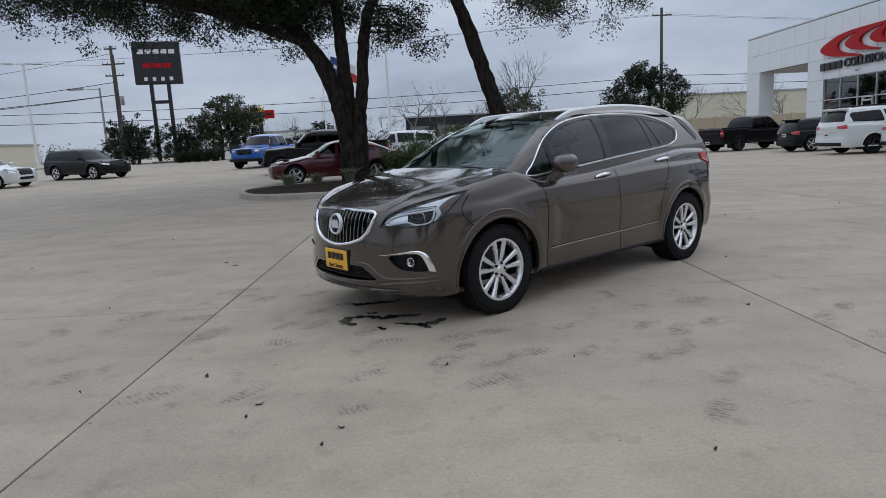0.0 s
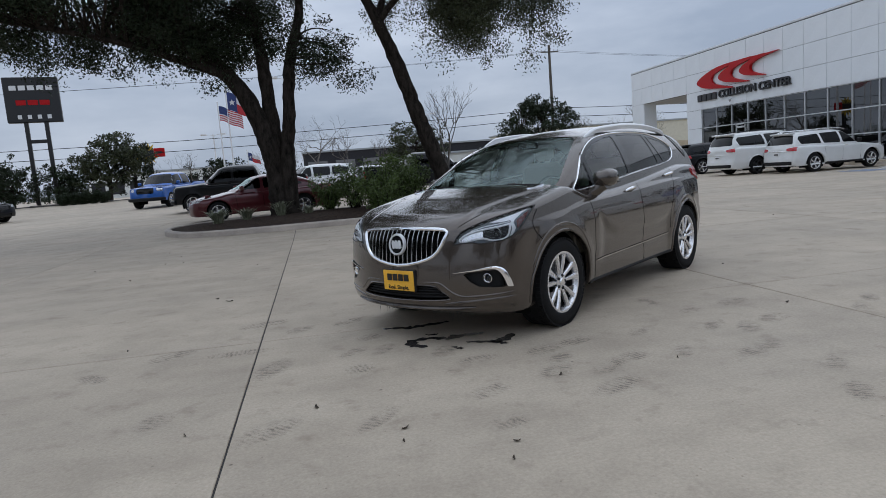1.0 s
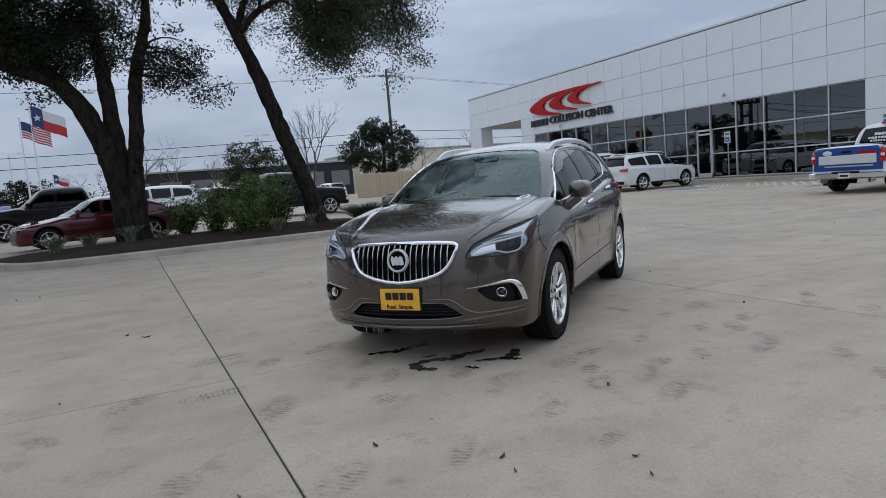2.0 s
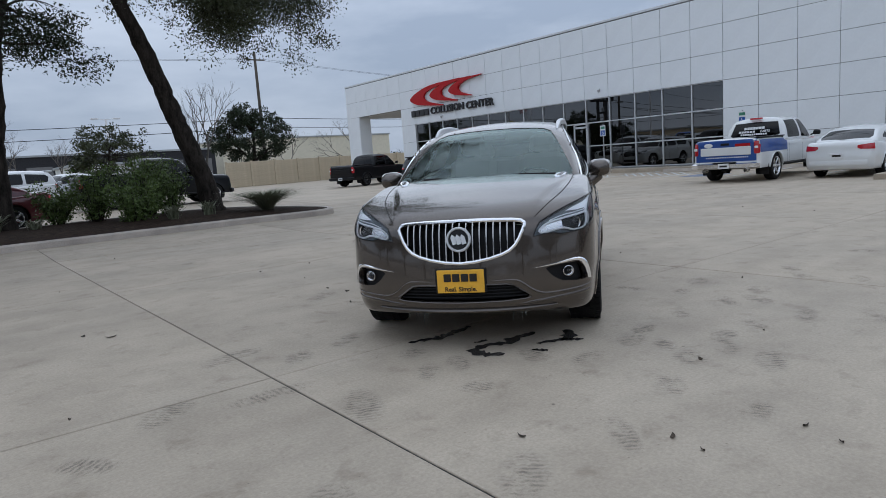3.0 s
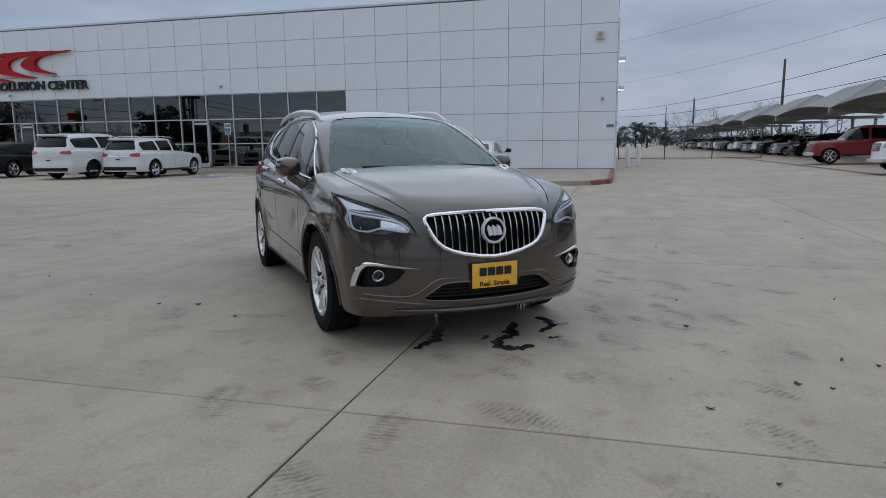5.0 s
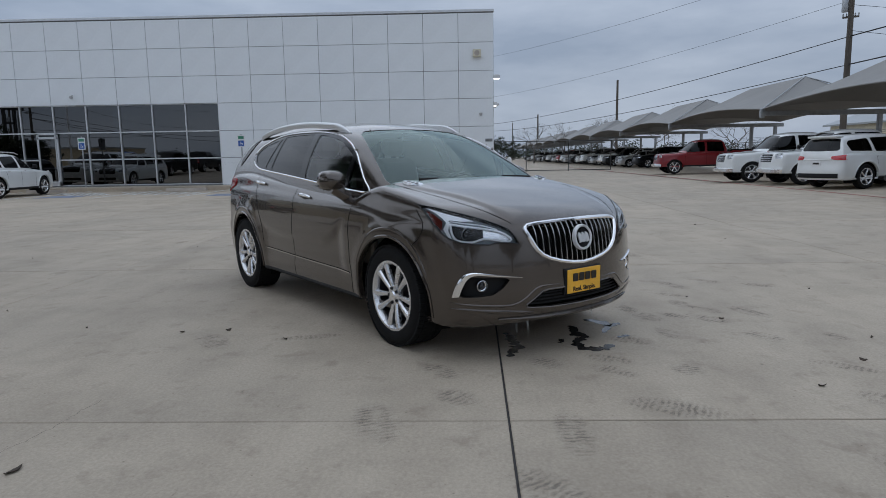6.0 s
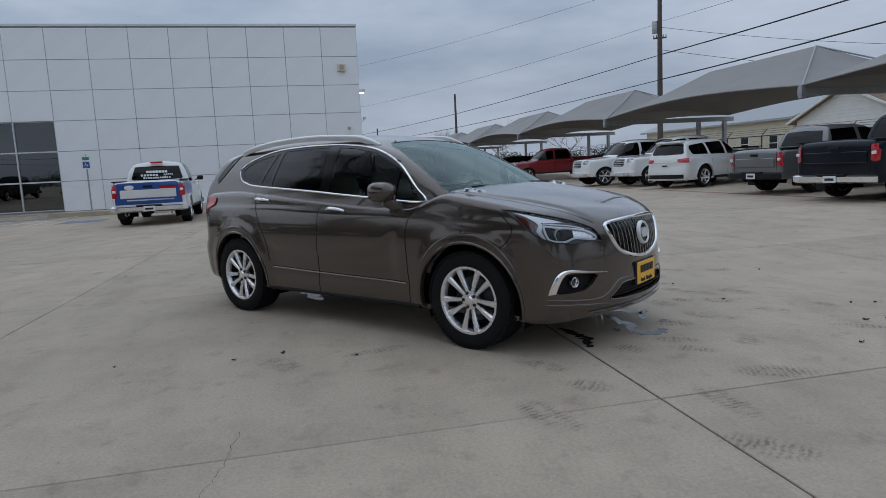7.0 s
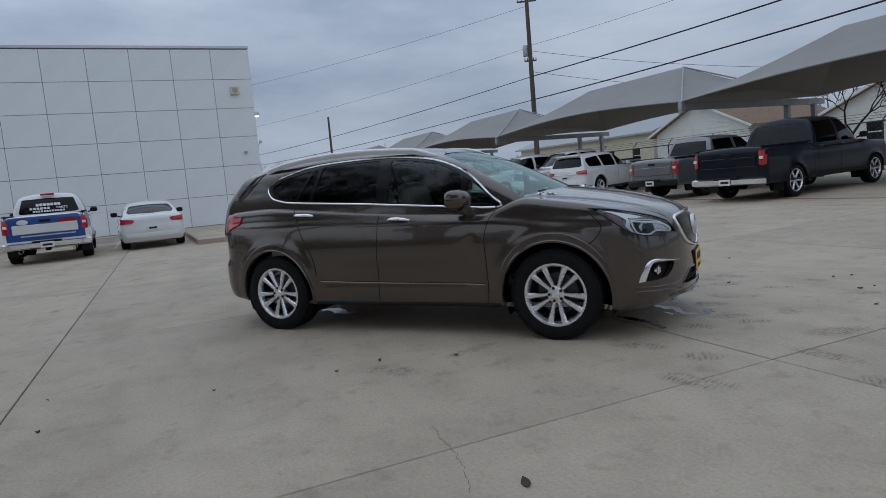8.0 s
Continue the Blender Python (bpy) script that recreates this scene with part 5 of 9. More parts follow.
    seam(lower, side_uz(smooth_poly([(-0.165, 1.08), (-0.17, 0.9), (-0.20, 0.6), (-0.225, 0.285)], 6, False)), H)
    seam(lower, side_uz(smooth_poly([(-1.12, 1.13), (-1.05, 1.0), (-0.98, 0.85), (-0.90, 0.70), (-0.87, 0.52)], 6, False)), H)
    seam(lower, side_uz([(0.80, 0.445), (-0.2, 0.46), (-0.84, 0.475)]), H, w=0.004)
    seam(lower, side_uz(smooth_poly([(1.66, 0.965), (1.75, 0.87), (1.72, 0.79), (1.66, 0.735)], 5, False)), H)
    for s in (1, -1):
        crease = smooth_poly([(-0.42, 0.402), (-0.53, 0.392), (-0.637, 0.384), (-0.78, 0.377), (-0.85, 0.385), (-0.91, 0.415), (-0.985, 0.472), (-1.05, 0.484), (-1.16, 0.484)], 6, False)
        P, N = surface_line(lower, crease, 0.61, s)
        part("bumper_crease", ridge_strip(P, N, 0.020, 0.006), BROWN, car, smooth=60)
        P, N = surface_line(lower, smooth_poly([(-0.42, 0.362), (-0.60, 0.352), (-0.80, 0.335), (-0.98, 0.318)], 5, False), 0.61, s)
        part("bumper_crease", ridge_strip(P, N, 0.030, 0.007), BROWN, car, smooth=60)
    flap = round_poly([(-1.47, 1.075), (-1.62, 1.075), (-1.62, 0.92), (-1.47, 0.92)], 5, 0.03)
    seam(lower, side_uz(flap + flap[:1]), H, both=False, w=0.004)
    # bright sill strip on the doors
    for s in (1, -1):
        P, N = surface_line(lower, densify(side_uz([(0.80, 0.437), (-0.2, 0.452), (-0.84, 0.467)]), 0.05), H, s)
        part("door_strip", ribbon(P, N, 0.009, 0.004), DARK_CHROME, car, "thin satin metal strip")
        P, N = surface_line(lower, densify(side_uz([(0.92, 0.262), (-0.92, 0.262)]), 0.06), H, s)
        part("rocker_trim", Shape().tube(P - N * 0.01, 0.022, 8), BLACK_PLASTIC, car)
        for ax in HERO["axles"]:
            ring = [(ax + 0.437 * math.cos(t), 0.335 + 0.437 * math.sin(t)) for t in np.linspace(-0.12 * math.pi, 1.12 * math.pi, 34)]
            P, N = surface_line(lower, side_uz(ring), H, s)
            ok = (np.abs(P[:, 1]) > 0.7) & (np.abs(P[:, 1]) < 1.1)
            part("arch_lip", Shape().tube((P + N * 0.001)[ok], 0.010, 6), BROWN, car)
            ring = [(ax + (0.490 - 0.03 * abs(math.cos(t))) * math.cos(t), 0.335 + 0.490 * math.sin(t)) for t in np.linspace(0.02 * math.pi, 0.98 * math.pi, 40)]
            P, N = surface_line(lower, side_uz(ring), H, s)
            part("arch_crease", ridge_strip(P, N, 0.022, 0.005), BROWN, car, smooth=60)
    # bonnet edges
    for s in (1, -1):
        pts, nrm = [], []
        for t in np.linspace(0, 1, 26):
            x = 1.12 + 1.03 * t
            y = 0.735 - 0.05 * t - 0.19 * t ** 3
            pts.append((x, y, 0))
        zz0, zz1 = np.full(26, 0.6), np.full(26, 1.4)
        px, py = np.array([p[0] for p in pts]), np.array([p[1] for p in pts])
        for _ in range(30):
            mid = (zz0 + zz1) / 2
            ins = lower(px, py, mid) < 0
            zz0, zz1 = np.where(ins, mid, zz0), np.where(ins, zz1, mid)
        Q = np.stack([px, py * s, zz0], 1)
        part("bonnet_gap", ribbon(Q, [(0.1, 0.3 * s, 1)] * 26, 0.0045, 0.002), UNDER, car, smooth=0)
    # bonnet vents
    for s in (1, -1):
        vent = [(0.0, -0.036), (0.06, -0.042), (0.12, -0.03), (0.125, 0.0), (0.10, 0.026), (0.03, 0.036), (-0.03, 0.03), (-0.04, 0.0)]
        zc = 0.5
        for z in np.arange(1.3, 0.9, -0.002):
            if lower(np.array([1.30]), np.array([0.63]), np.array([z]))[0] < 0:
                zc = z
                break
        vm = pose(1.25, 0.65 * s, zc + 0.016, -4 * s, 10, -16 * s)
        v = part("bonnet_vent", Shape().prism([(x, y * s) for x, y in smooth_poly(vent, 4)], -0.012, 0.006, vm, 0.9), CHROME, car, "oval chrome bonnet vent")
        for k in range(3):
            part("vent_slot", Shape().prism([(x * 0.011 + 0.005 + k * 0.036, y * 0.02) for x, y in ((1, 0), (0.5, 0.9), (-0.5, 0.9), (-1, 0), (-0.5, -0.9), (0.5, -0.9))], 0.0, 0.0075, vm), GLOSS_BLACK, v)
    # mirrors, handles, rails
    for s in (1, -1):
        prof = [(0.0, 0.10, 0.085), (0.035, 0.125, 0.105), (0.10, 0.125, 0.105), (0.155, 0.10, 0.085), (0.185, 0.05, 0.045), (0.195, 0.012, 0.012)]
        mir = Shape()
        verts, faces, n = [], [], 20
        for d, hw, hh in prof:
            for k in range(n):
                t = 2 * math.pi * k / n
                c, q = math.cos(t), math.sin(t)
                verts.append((0.56 + d, s * (0.945 + hw * 0.80 * (abs(c) ** 0.7) * (1 if c > 0 else -1)), 1.135 + hh * 0.74 * (abs(q) ** 0.7) * (1 if q > 0 else -1) - 0.02 * d))
        for i in range(len(prof) - 1):
            for k in range(n):
                faces.append((i * n + k, i * n + (k + 1) % n, (i + 1) * n + (k + 1) % n, (i + 1) * n + k)[::s])
        faces.append(tuple((len(prof) - 1) * n + k for k in range(n))[::s])
        mir.add(verts, faces)
        mm = part("door_mirror", mir, BROWN, car, "body-coloured door mirror")
        part("mirror_glass", Shape().prism([(y, z) for y, z in round_poly([(-0.085, -0.07), (0.085, -0.07), (0.085, 0.07), (-0.085, 0.07)], 5, 0.05)], 0, 0.006, pose(0.575, s * 0.945, 1.135, 90, 0, 90) @ Matrix.Scale(0.88, 4)), CHROME, mm)
        part("mirror_stalk", Shape().tube([(0.70, s * 0.83, 1.0), (0.69, s * 0.88, 1.03), (0.66, s * 0.93, 1.075)], [0.05, 0.045, 0.05], 12), BROWN, mm)
        part("mirror_seam", Shape().tube([(0.565 + 0.12 * math.sin(a), s * (0.945 + 0.102 * math.cos(a)), 1.095) for a in np.linspace(0, math.pi, 14)], 0.004, 5), GLOSS_BLACK, mm)
        for x, z in ((0.045, 0.985), (-0.985, 1.075)):
            P, N = surface_line(lower, side_uz([(x + d, z + (-d) * 0.05) for d in (-0.11, -0.07, 0.0, 0.07, 0.11)]), H, s)
            off = [0.006, 0.028, 0.034, 0.028, 0.006]
            h = part("door_handle", Shape().tube([p + n_ * o for p, n_, o in zip(P, N, off)], [0.010, 0.014, 0.016, 0.014, 0.010], 10), CHROME, car, "chrome pull handle")
            part("handle_cup", Shape().tube([P[1], P[2], P[3]], [0.012, 0.024, 0.012], 10), GLOSS_BLACK, h)
        rail = [(0.30, 1.515, 0.575), (0.16, 1.570, 0.58), (0.0, 1.600, 0.585), (-0.5, 1.630, 0.60), (-1.0, 1.622, 0.60), (-1.35, 1.590, 0.595), (-1.55, 1.555, 0.585), (-1.62, 1.530, 0.58)]
        line = smooth_poly(rail, 8, False)
        n = len(line)
        verts = []
        for i, (x, z, y) in enumerate(line):
            e = min(1.0, 5.0 * min(i, n - 1 - i) / (n - 1) + 0.15)
            w = 0.010 + 0.010 * e
            verts += [(x, s * (y - w), z - 0.045), (x, s * (y - w * 0.8), z - 0.004), (x, s * (y - w * 0.2), z + 0.006 * e), (x, s * (y + w * 0.75), z - 0.004), (x, s * (y + w), z - 0.014), (x, s * (y + w * 0.7), z - 0.05)]
        faces = [(i * 6 + j, i * 6 + 6 + j, i * 6 + 7 + j, i * 6 + 1 + j)[::-s] for i in range(n - 1) for j in range(5)] + [tuple(range(6))[::-s], tuple(range(n * 6 - 6, n * 6))[::s]]
        part("roof_rail", Shape().add(verts, faces), RAIL_SILVER, car, "satin silver roof rail")
        # dark fin beside the rear glass
        fin = [(-1.63, 1.540), (-1.74, 1.500), (-1.84, 1.40), (-1.91, 1.30), (-1.885, 1.255), (-1.80, 1.33), (-1.71, 1.43)]
        P, N = surface_line(cabin, tilted(side_uz(densify(fin, 0.04, True)), side_depth, S_T), H, s, S_T)
        C, m_ = P.mean(0), N.mean(0)
        P2 = P + N * 0.006
        k = len(P)
        part("quarter_fin", Shape().add([tuple(p) for p in P2] + [tuple(p - q * 0.02) for p, q in zip(P, N)] + [tuple(C + m_ * 0.012)],
             [(i, (i + 1) % k, 2 * k)[::-s] for i in range(k)] + [(i, k + i, k + (i + 1) % k, (i + 1) % k)[::-s] for i in range(k)]), GLOSS_BLACK, car, "gloss black rear quarter fin", smooth=60)
    # wipers and cowl
    part("cowl", Shape().tube([(1.235 - 0.17 * (y / 0.7) ** 2, y, 1.112 - 0.02 * abs(y)) for y in np.linspace(-0.70, 0.70, 24)], 0.022, 8), BLACK_PLASTIC, car)
    for y0, y1 in ((0.12, -0.50), (0.60, 0.02)):
        part("wiper", Shape().tube([(1.21, y0, 1.128), (1.19, (y0 + y1) / 2, 1.142), (1.17, y1, 1.140)], 0.007, 6), BLACK_PLASTIC, car)
    part("screen_sticker", Shape().box(-0.055, 0.055, -0.002, 0.002, -0.018, 0.018, m=pose(0.40, 0.42, 1.478, 0, 0, 0) @ pose(0, 0, 0, 62, 0, 90)), WHITE_SIGN, car)
    # plate
    pl = thing_part("plate_holder", Shape().box(bx + 0.012, bx + 0.036, -0.175, 0.175, 0.405, 0.575, 0.008), BLACK_PLASTIC, car)
    part("dealer_plate", Shape().box(bx + 0.034, bx + 0.042, -0.160, 0.160, 0.412, 0.568, 0.003), PLATE_YELLOW, pl, "yellow dealer plate with dark lettering")
    letter_bars(pl, pose(bx + 0.0435, 0, 0.515, 90, 0, 90), 4, 0.225, 0.052, PLATE_INK, 0.2)
    text_part("Real. Simple.", 0.043, pose(bx + 0.0435, 0, 0.437, 90, 0, 90), PLATE_INK, pl)
    # cabin
    for y in (0.37, -0.37):
        st = part("front_seat", Shape().box(-0.35, 0.22, y - 0.25, y + 0.25, 0.55, 0.72, 0.06), SEAT, car)
        part("seat_back", Shape().box(-0.10, 0.08, -0.25, 0.25, 0.0, 0.66, 0.07, m=pose(-0.34, y, 0.66, 0, -16, 0)), SEAT, st)
        part("head_rest", Shape().box(-0.05, 0.06, -0.13, 0.13, 0.0, 0.19, 0.05, m=pose(-0.53, y, 1.31, 0, -12, 0)), SEAT, st)
    rs = part("rear_seat", Shape().box(-1.25, -0.75, -0.65, 0.65, 0.55, 0.74, 0.06), SEAT, car)
    part("seat_back", Shape().box(-0.09, 0.08, -0.64, 0.64, 0.0, 0.62, 0.06, m=pose(-1.22, 0, 0.68, 0, -20, 0)), SEAT, rs)
    for y in (0.4, -0.4):
        part("head_rest", Shape().box(-0.05, 0.05, -0.13, 0.13, 0, 0.16, 0.04, m=pose(-1.45, y, 1.27, 0, -15, 0)), SEAT, rs)
    dash = Shape()
    prof = [(1.22, 0.95), (1.18, 1.06), (0.95, 1.075), (0.72, 1.045), (0.62, 0.98), (0.66, 0.80), (0.9, 0.7)]
    dash.prism([(x, z) for x, z in prof], -0.74, 0.74, pose(0, 0, 0, 90, 0, 0))
    part("dashboard", dash, DASH, car)
    wm = pose(0.50, 0.37, 1.0, 0, -64, 0)
    sw = part("steering_wheel", Shape().tube([wm @ Vector((0.18 * math.cos(a), 0.18 * math.sin(a), 0)) for a in np.linspace(0, 2 * math.pi, 33)[:-1]], 0.016, 8, closed=True), DASH, car)
    part("wheel_hub", Shape().box(-0.06, 0.06, -0.15, 0.15, -0.03, 0.02, 0.02, m=wm), DASH, sw)
    part("rear_view_mirror", Shape().box(-0.02, 0.02, -0.11, 0.11, -0.035, 0.035, 0.014, m=pose(0.36, 0, 1.475, 0, 12, 0)), BLACK_PLASTIC, car)
    part("cabin_lining", Shape().box(-1.85, 0.98, -0.78, 0.78, 0.40, 0.50, 0.02).box(-1.95, -1.50, -0.70, 0.70, 0.5, 1.02, 0.03), DASH, car)
    for s in (1, -1):
        part("door_lining", Shape().box(-1.5, 0.95, s * 0.76 - 0.03, s * 0.76 + 0.03, 0.5, 1.02, 0.015), SEAT, car)
    add_wheels(car, wheel_meshes(0.352, 0.238, 0.235, 10, ALLOY), HERO["axles"], 0.79, 0.352)
    return car


def edge_walls(V, faces, depth):
    """The side walls of a recess, along the border of some faces."""
    count, C = {}, V[[i for f in faces for i in f]].mean(0)
    for f in faces:
        for a, b in zip(f, f[1:] + f[:1]):
            count[a, b] = 1
    N = np.zeros(3)
    for f in faces:
        N += np.cross(V[f[1]] - V[f[0]], V[f[2]] - V[f[0]])
    N /= np.linalg.norm(N)
    verts, quads = [], []
    for (a, b) in [k for k in count if (k[1], k[0]) not in count]:
        i = len(verts)
        verts += [V[a], V[b], V[b] - N * depth, V[a] - N * depth]
        quads.append((i, i + 1, i + 2, i + 3))
    return verts, quads


def raised_band(fn, outer, inner, angle, s):
    """A bevelled bright band between two lines of equal count on a surface."""
    P, N = surface_line(fn, outer, angle, s)
    Q, M = surface_line(fn, inner, angle, s)
    verts, n = [], len(outer)
    for p, q, a, b in zip(P, Q, N, M):
        m = p + (q - p) * 0.35
        verts += [p - a * 0.004, p + a * 0.004, m + a * 0.011, q + b * 0.009, q - b * 0.02]
    faces = [(i * 5 + j, i * 5 + j + 1, i * 5 + 6 + j, i * 5 + 5 + j) for i in range(n - 1) for j in range(4)]
    return Shape().add(verts, faces if s > 0 else [f[::-1] for f in faces])


def surface_panel(fn, poly, angle, s, tilt, depth):
    """A filled panel that follows the surface a little below it."""
    ring = densify(poly, 0.02, True)
    c, k = np.mean(ring, 0), len(ring)
    P, N = surface_line(fn, [tuple(c + (np.array(p) - c) * t) for t in (1.0, 0.66, 0.33) for p in ring] + [tuple(c)], angle, s, tilt)
    faces = [(r * k + i, r * k + (i + 1) % k, (r + 1) * k + (i + 1) % k, (r + 1) * k + i) for r in (0, 1) for i in range(k)] + [(2 * k + i, 2 * k + (i + 1) % k, 3 * k) for i in range(k)]
    return Shape().add(P - N * depth, faces)


def thing_part(name, shape, mat, parent):
    return part(name, shape, mat, parent)


def letter_bars(parent, m, count, width, height, mat, gap=0.28, thick=0.003, name="letter_bar"):
    """Plain bars in place of a name, one to a letter."""
    w = width / (count + (count - 1) * gap)
    for k in range(count):
        x = -width / 2 + k * w * (1 + gap)
        part(name, Shape().box(x, x + w, -height / 2, height / 2, 0, thick, min(w, height) * 0.06), mat, parent, m=m, smooth=0)


def text_part(words, size, m, mat, parent, name="lettering", extrude=0.001, align="CENTER", bold=0.02, width=0.0):
    """Real words in the built-in font, as a mesh."""
    cu = bpy.data.curves.new(name, "FONT")
    cu.body, cu.size, cu.extrude, cu.align_x, cu.align_y = words, size, extrude, align, "CENTER"
    cu.resolution_u, cu.offset = 3, bold * size
    tmp = bpy.data.objects.new(name, cu)
    scene.collection.objects.link(tmp)
    dg = bpy.context.evaluated_depsgraph_get()
    me = bpy.data.meshes.new_from_object(tmp.evaluated_get(dg))
    bpy.data.objects.remove(tmp)
    if width:
        xs = [v.co.x for v in me.vertices]
        me.transform(Matrix.Diagonal((width / (max(xs) - min(xs)), 1, 1, 1)))
    me.materials.clear()
    me.materials.append(mat)
    ob = new(name, me)
    ob.matrix_basis = m
    ob.parent = parent
    return ob


RAIL_SILVER = material("satin_rail", (0.74, 0.75, 0.76), 0.32, 0.35, vary=0.03)
DARK_CHROME = material("smoked_chrome", (0.50, 0.49, 0.47), 0.18, 1.0, vary=0.03)
LAMP_SILVER = material("lamp_reflector", (0.16, 0.18, 0.195), 0.3, 0.3, vary=0.05)
LED_WHITE = material("light_strip_white", (0.90, 0.91, 0.93), 0.25, vary=0.0)
PLATE_YELLOW = material("plate_yellow", (0.88, 0.47, 0.04), 0.4, vary=0.08, scale=6)
PLATE_INK = material("plate_ink", (0.015, 0.012, 0.01), 0.5, vary=0.0)
CAR_POSE = pose(1.426, 6.511, 0, 0, 0, 218.5)
hero_car(CAR_POSE)


# ---- the other vehicles ----
def rect(u0, u1, z0, z1, r=0.04):
    return round_poly([(u0, z0), (u1, z0), (u1, z1), (u0, z1)], 4, r)


def vehicle_spec(kind, L, W, H, wb, front):
    """Profile of an everyday vehicle. L, 2W, H: length, width, height; wb: wheelbase; front: overhang before the front axle."""
    a0 = wb / 2
    xf, xr = a0 + front, a0 + front - L
    hz = {"sedan": 0.66, "suv": 0.64, "pickup": 0.64, "hatch": 0.65}[kind] * H
    sp = dict(half_width=W, sill={"sedan": 0.22, "hatch": 0.22, "suv": 0.28, "pickup": 0.40}[kind], axles=(a0, a0 - wb), bow=0.22, bow_rear=0.16, crown=0.06, round=0.08, flare=0.012,
              arch=0.40 if kind in ("sedan", "hatch") else 0.46, arch_z=0.33 if kind in ("sedan", "hatch") else 0.37, cabin_half=W - 0.06, lean=0.42 if kind != "pickup" else 0.26)
    sp["flank"] = [(0.15, 0.91), (0.3, 0.965), (0.6, 1.0), (hz * 0.8, 0.995), (hz, 0.965), (hz + 0.15, 0.92)]
    if kind == "sedan":
        cowl = a0 - 0.42
        sp["hood"] = [(cowl - 0.3, hz + 0.03), (cowl, hz), (a0, hz - 0.08), (xf - 0.12, hz - 0.20), (xf + 0.1, hz - 0.30)]
        sp["belt"] = [(cowl, hz - 0.04), (0, hz - 0.02), (xr + 0.9, hz + 0.02), (xr + 0.3, hz + 0.07), (xr, hz + 0.03)]
        sp["roof"] = [(cowl, H * 0.82), (cowl - 0.7, H * 0.975), (-0.1, H), (-0.8, H * 0.985), (xr + 0.9, H * 0.86), (xr, H * 0.7)]
        sp["screen"] = [(hz - 0.1, cowl + 0.15), (hz, cowl), (H * 0.8, cowl - 0.42), (H * 0.94, cowl - 0.78), (H, cowl - 1.2)]
        sp["back"] = [(hz - 0.1, xr + 0.35), (hz + 0.04, xr + 0.45), (H * 0.85, xr + 0.95), (H, xr + 1.5)]
        side = [[(cowl - 0.28, hz + 0.03), (cowl - 0.72, H * 0.91), (-0.02, H * 0.93), (0.0, hz + 0.04)], [(-0.10, hz + 0.04), (-0.12, H * 0.93), (-0.75, H * 0.92), (-1.0, H * 0.86), (-0.98, hz + 0.06)],
                [(-1.06, hz + 0.07), (-1.08, H * 0.84), (xr + 1.02, hz + 0.10)]]
    elif kind == "pickup":
        cowl = a0 - 0.42
        cab = cowl - 2.45
        sp["hood"] = [(cowl - 0.3, hz + 0.02), (cowl, hz + 0.01), (a0, hz - 0.03), (xf - 0.15, hz - 0.08), (xf + 0.1, hz - 0.2)]
        sp["belt"] = [(cowl, hz - 0.06), (cab, hz - 0.04), (cab - 0.3, hz + 0.06), (xr, hz + 0.07)]
        sp["roof"] = [(cowl, H * 0.86), (cowl - 0.75, H * 0.985), (cowl - 1.4, H), (cab + 0.2, H * 0.985), (cab - 0.2, H * 0.95)]
        sp["screen"] = [(hz - 0.1, cowl + 0.1), (hz, cowl), (H * 0.82, cowl - 0.38), (H * 0.95, cowl - 0.72), (H, cowl - 1.2)]
        sp["back"] = [(hz - 0.1, cab - 0.05), (hz, cab - 0.03), (H * 0.85, cab + 0.10), (H, cab + 0.3)]
        m = cowl - 1.28
        side = [[(cowl - 0.20, hz), (cowl - 0.60, H * 0.92), (m + 0.06, H * 0.935), (m + 0.06, hz + 0.0)], [(m - 0.06, hz), (m - 0.06, H * 0.935), (cab + 0.28, H * 0.925), (cab + 0.18, hz)]]
        sp["back_bow"] = 0.03
        sp["bow_rear"], sp["taper_rear"] = 0.03, 0.02
        sp["taper_front"] = 0.04
    else:
        cowl = a0 - 0.40
        sp["hood"] = [(cowl - 0.3, hz + 0.03), (cowl, hz), (a0, hz - 0.05), (xf - 0.15, hz - 0.14), (xf + 0.1, hz - 0.26)]
        sp["belt"] = [(cowl, hz - 0.05), (0, hz - 0.02), (xr + 0.5, hz + 0.03), (xr, hz - 0.02)]
        sp["roof"] = [(cowl, H * 0.83), (cowl - 0.75, H * 0.975), (-0.3, H), (xr + 0.9, H * 0.985), (xr + 0.25, H * 0.94), (xr, H * 0.9)]
        sp["screen"] = [(hz - 0.1, cowl + 0.15), (hz, cowl), (H * 0.82, cowl - 0.42), (H * 0.95, cowl - 0.80), (H, cowl - 1.3)]
        sp["back"] = [(hz - 0.1, xr + 0.03), (hz, xr + 0.06), (H * 0.85, xr + 0.22), (H, xr + 0.4)]
        sp["back_bow"] = 0.10
        q = xr + 0.55
        side = [[(cowl - 0.25, hz + 0.02), (cowl - 0.72, H * 0.91), (0.0, H * 0.93), (0.02, hz + 0.03)], [(-0.09, hz + 0.03), (-0.11, H * 0.93), (-0.98, H * 0.92), (-0.93, hz + 0.05)],
                [(-1.04, hz + 0.06), (-1.09, H * 0.915), (q, H * 0.88), (q - 0.12, H * 0.82), (q - 0.02, hz + 0.09)]]
    sp["cowl"] = cowl
    sp["nose"] = [(0.12, xf - 0.2), (0.26, xf - 0.05), (0.45, xf), (hz * 0.7, xf - 0.02), (hz - 0.1, xf - 0.08), (hz + 0.05, xf - 0.25)]
    sp["tail"] = [(0.15, xr + 0.15), (0.32, xr + 0.03), (0.55, xr), (0.75, xr + 0.03), (hz, xr + 0.05), (hz + 0.1, xr + 0.09)] if kind != "pickup" else [(0.2, xr + 0.05), (0.4, xr), (hz, xr), (hz + 0.1, xr + 0.02)]
    ww = W - 0.14
    lamp_z = hz - 0.22
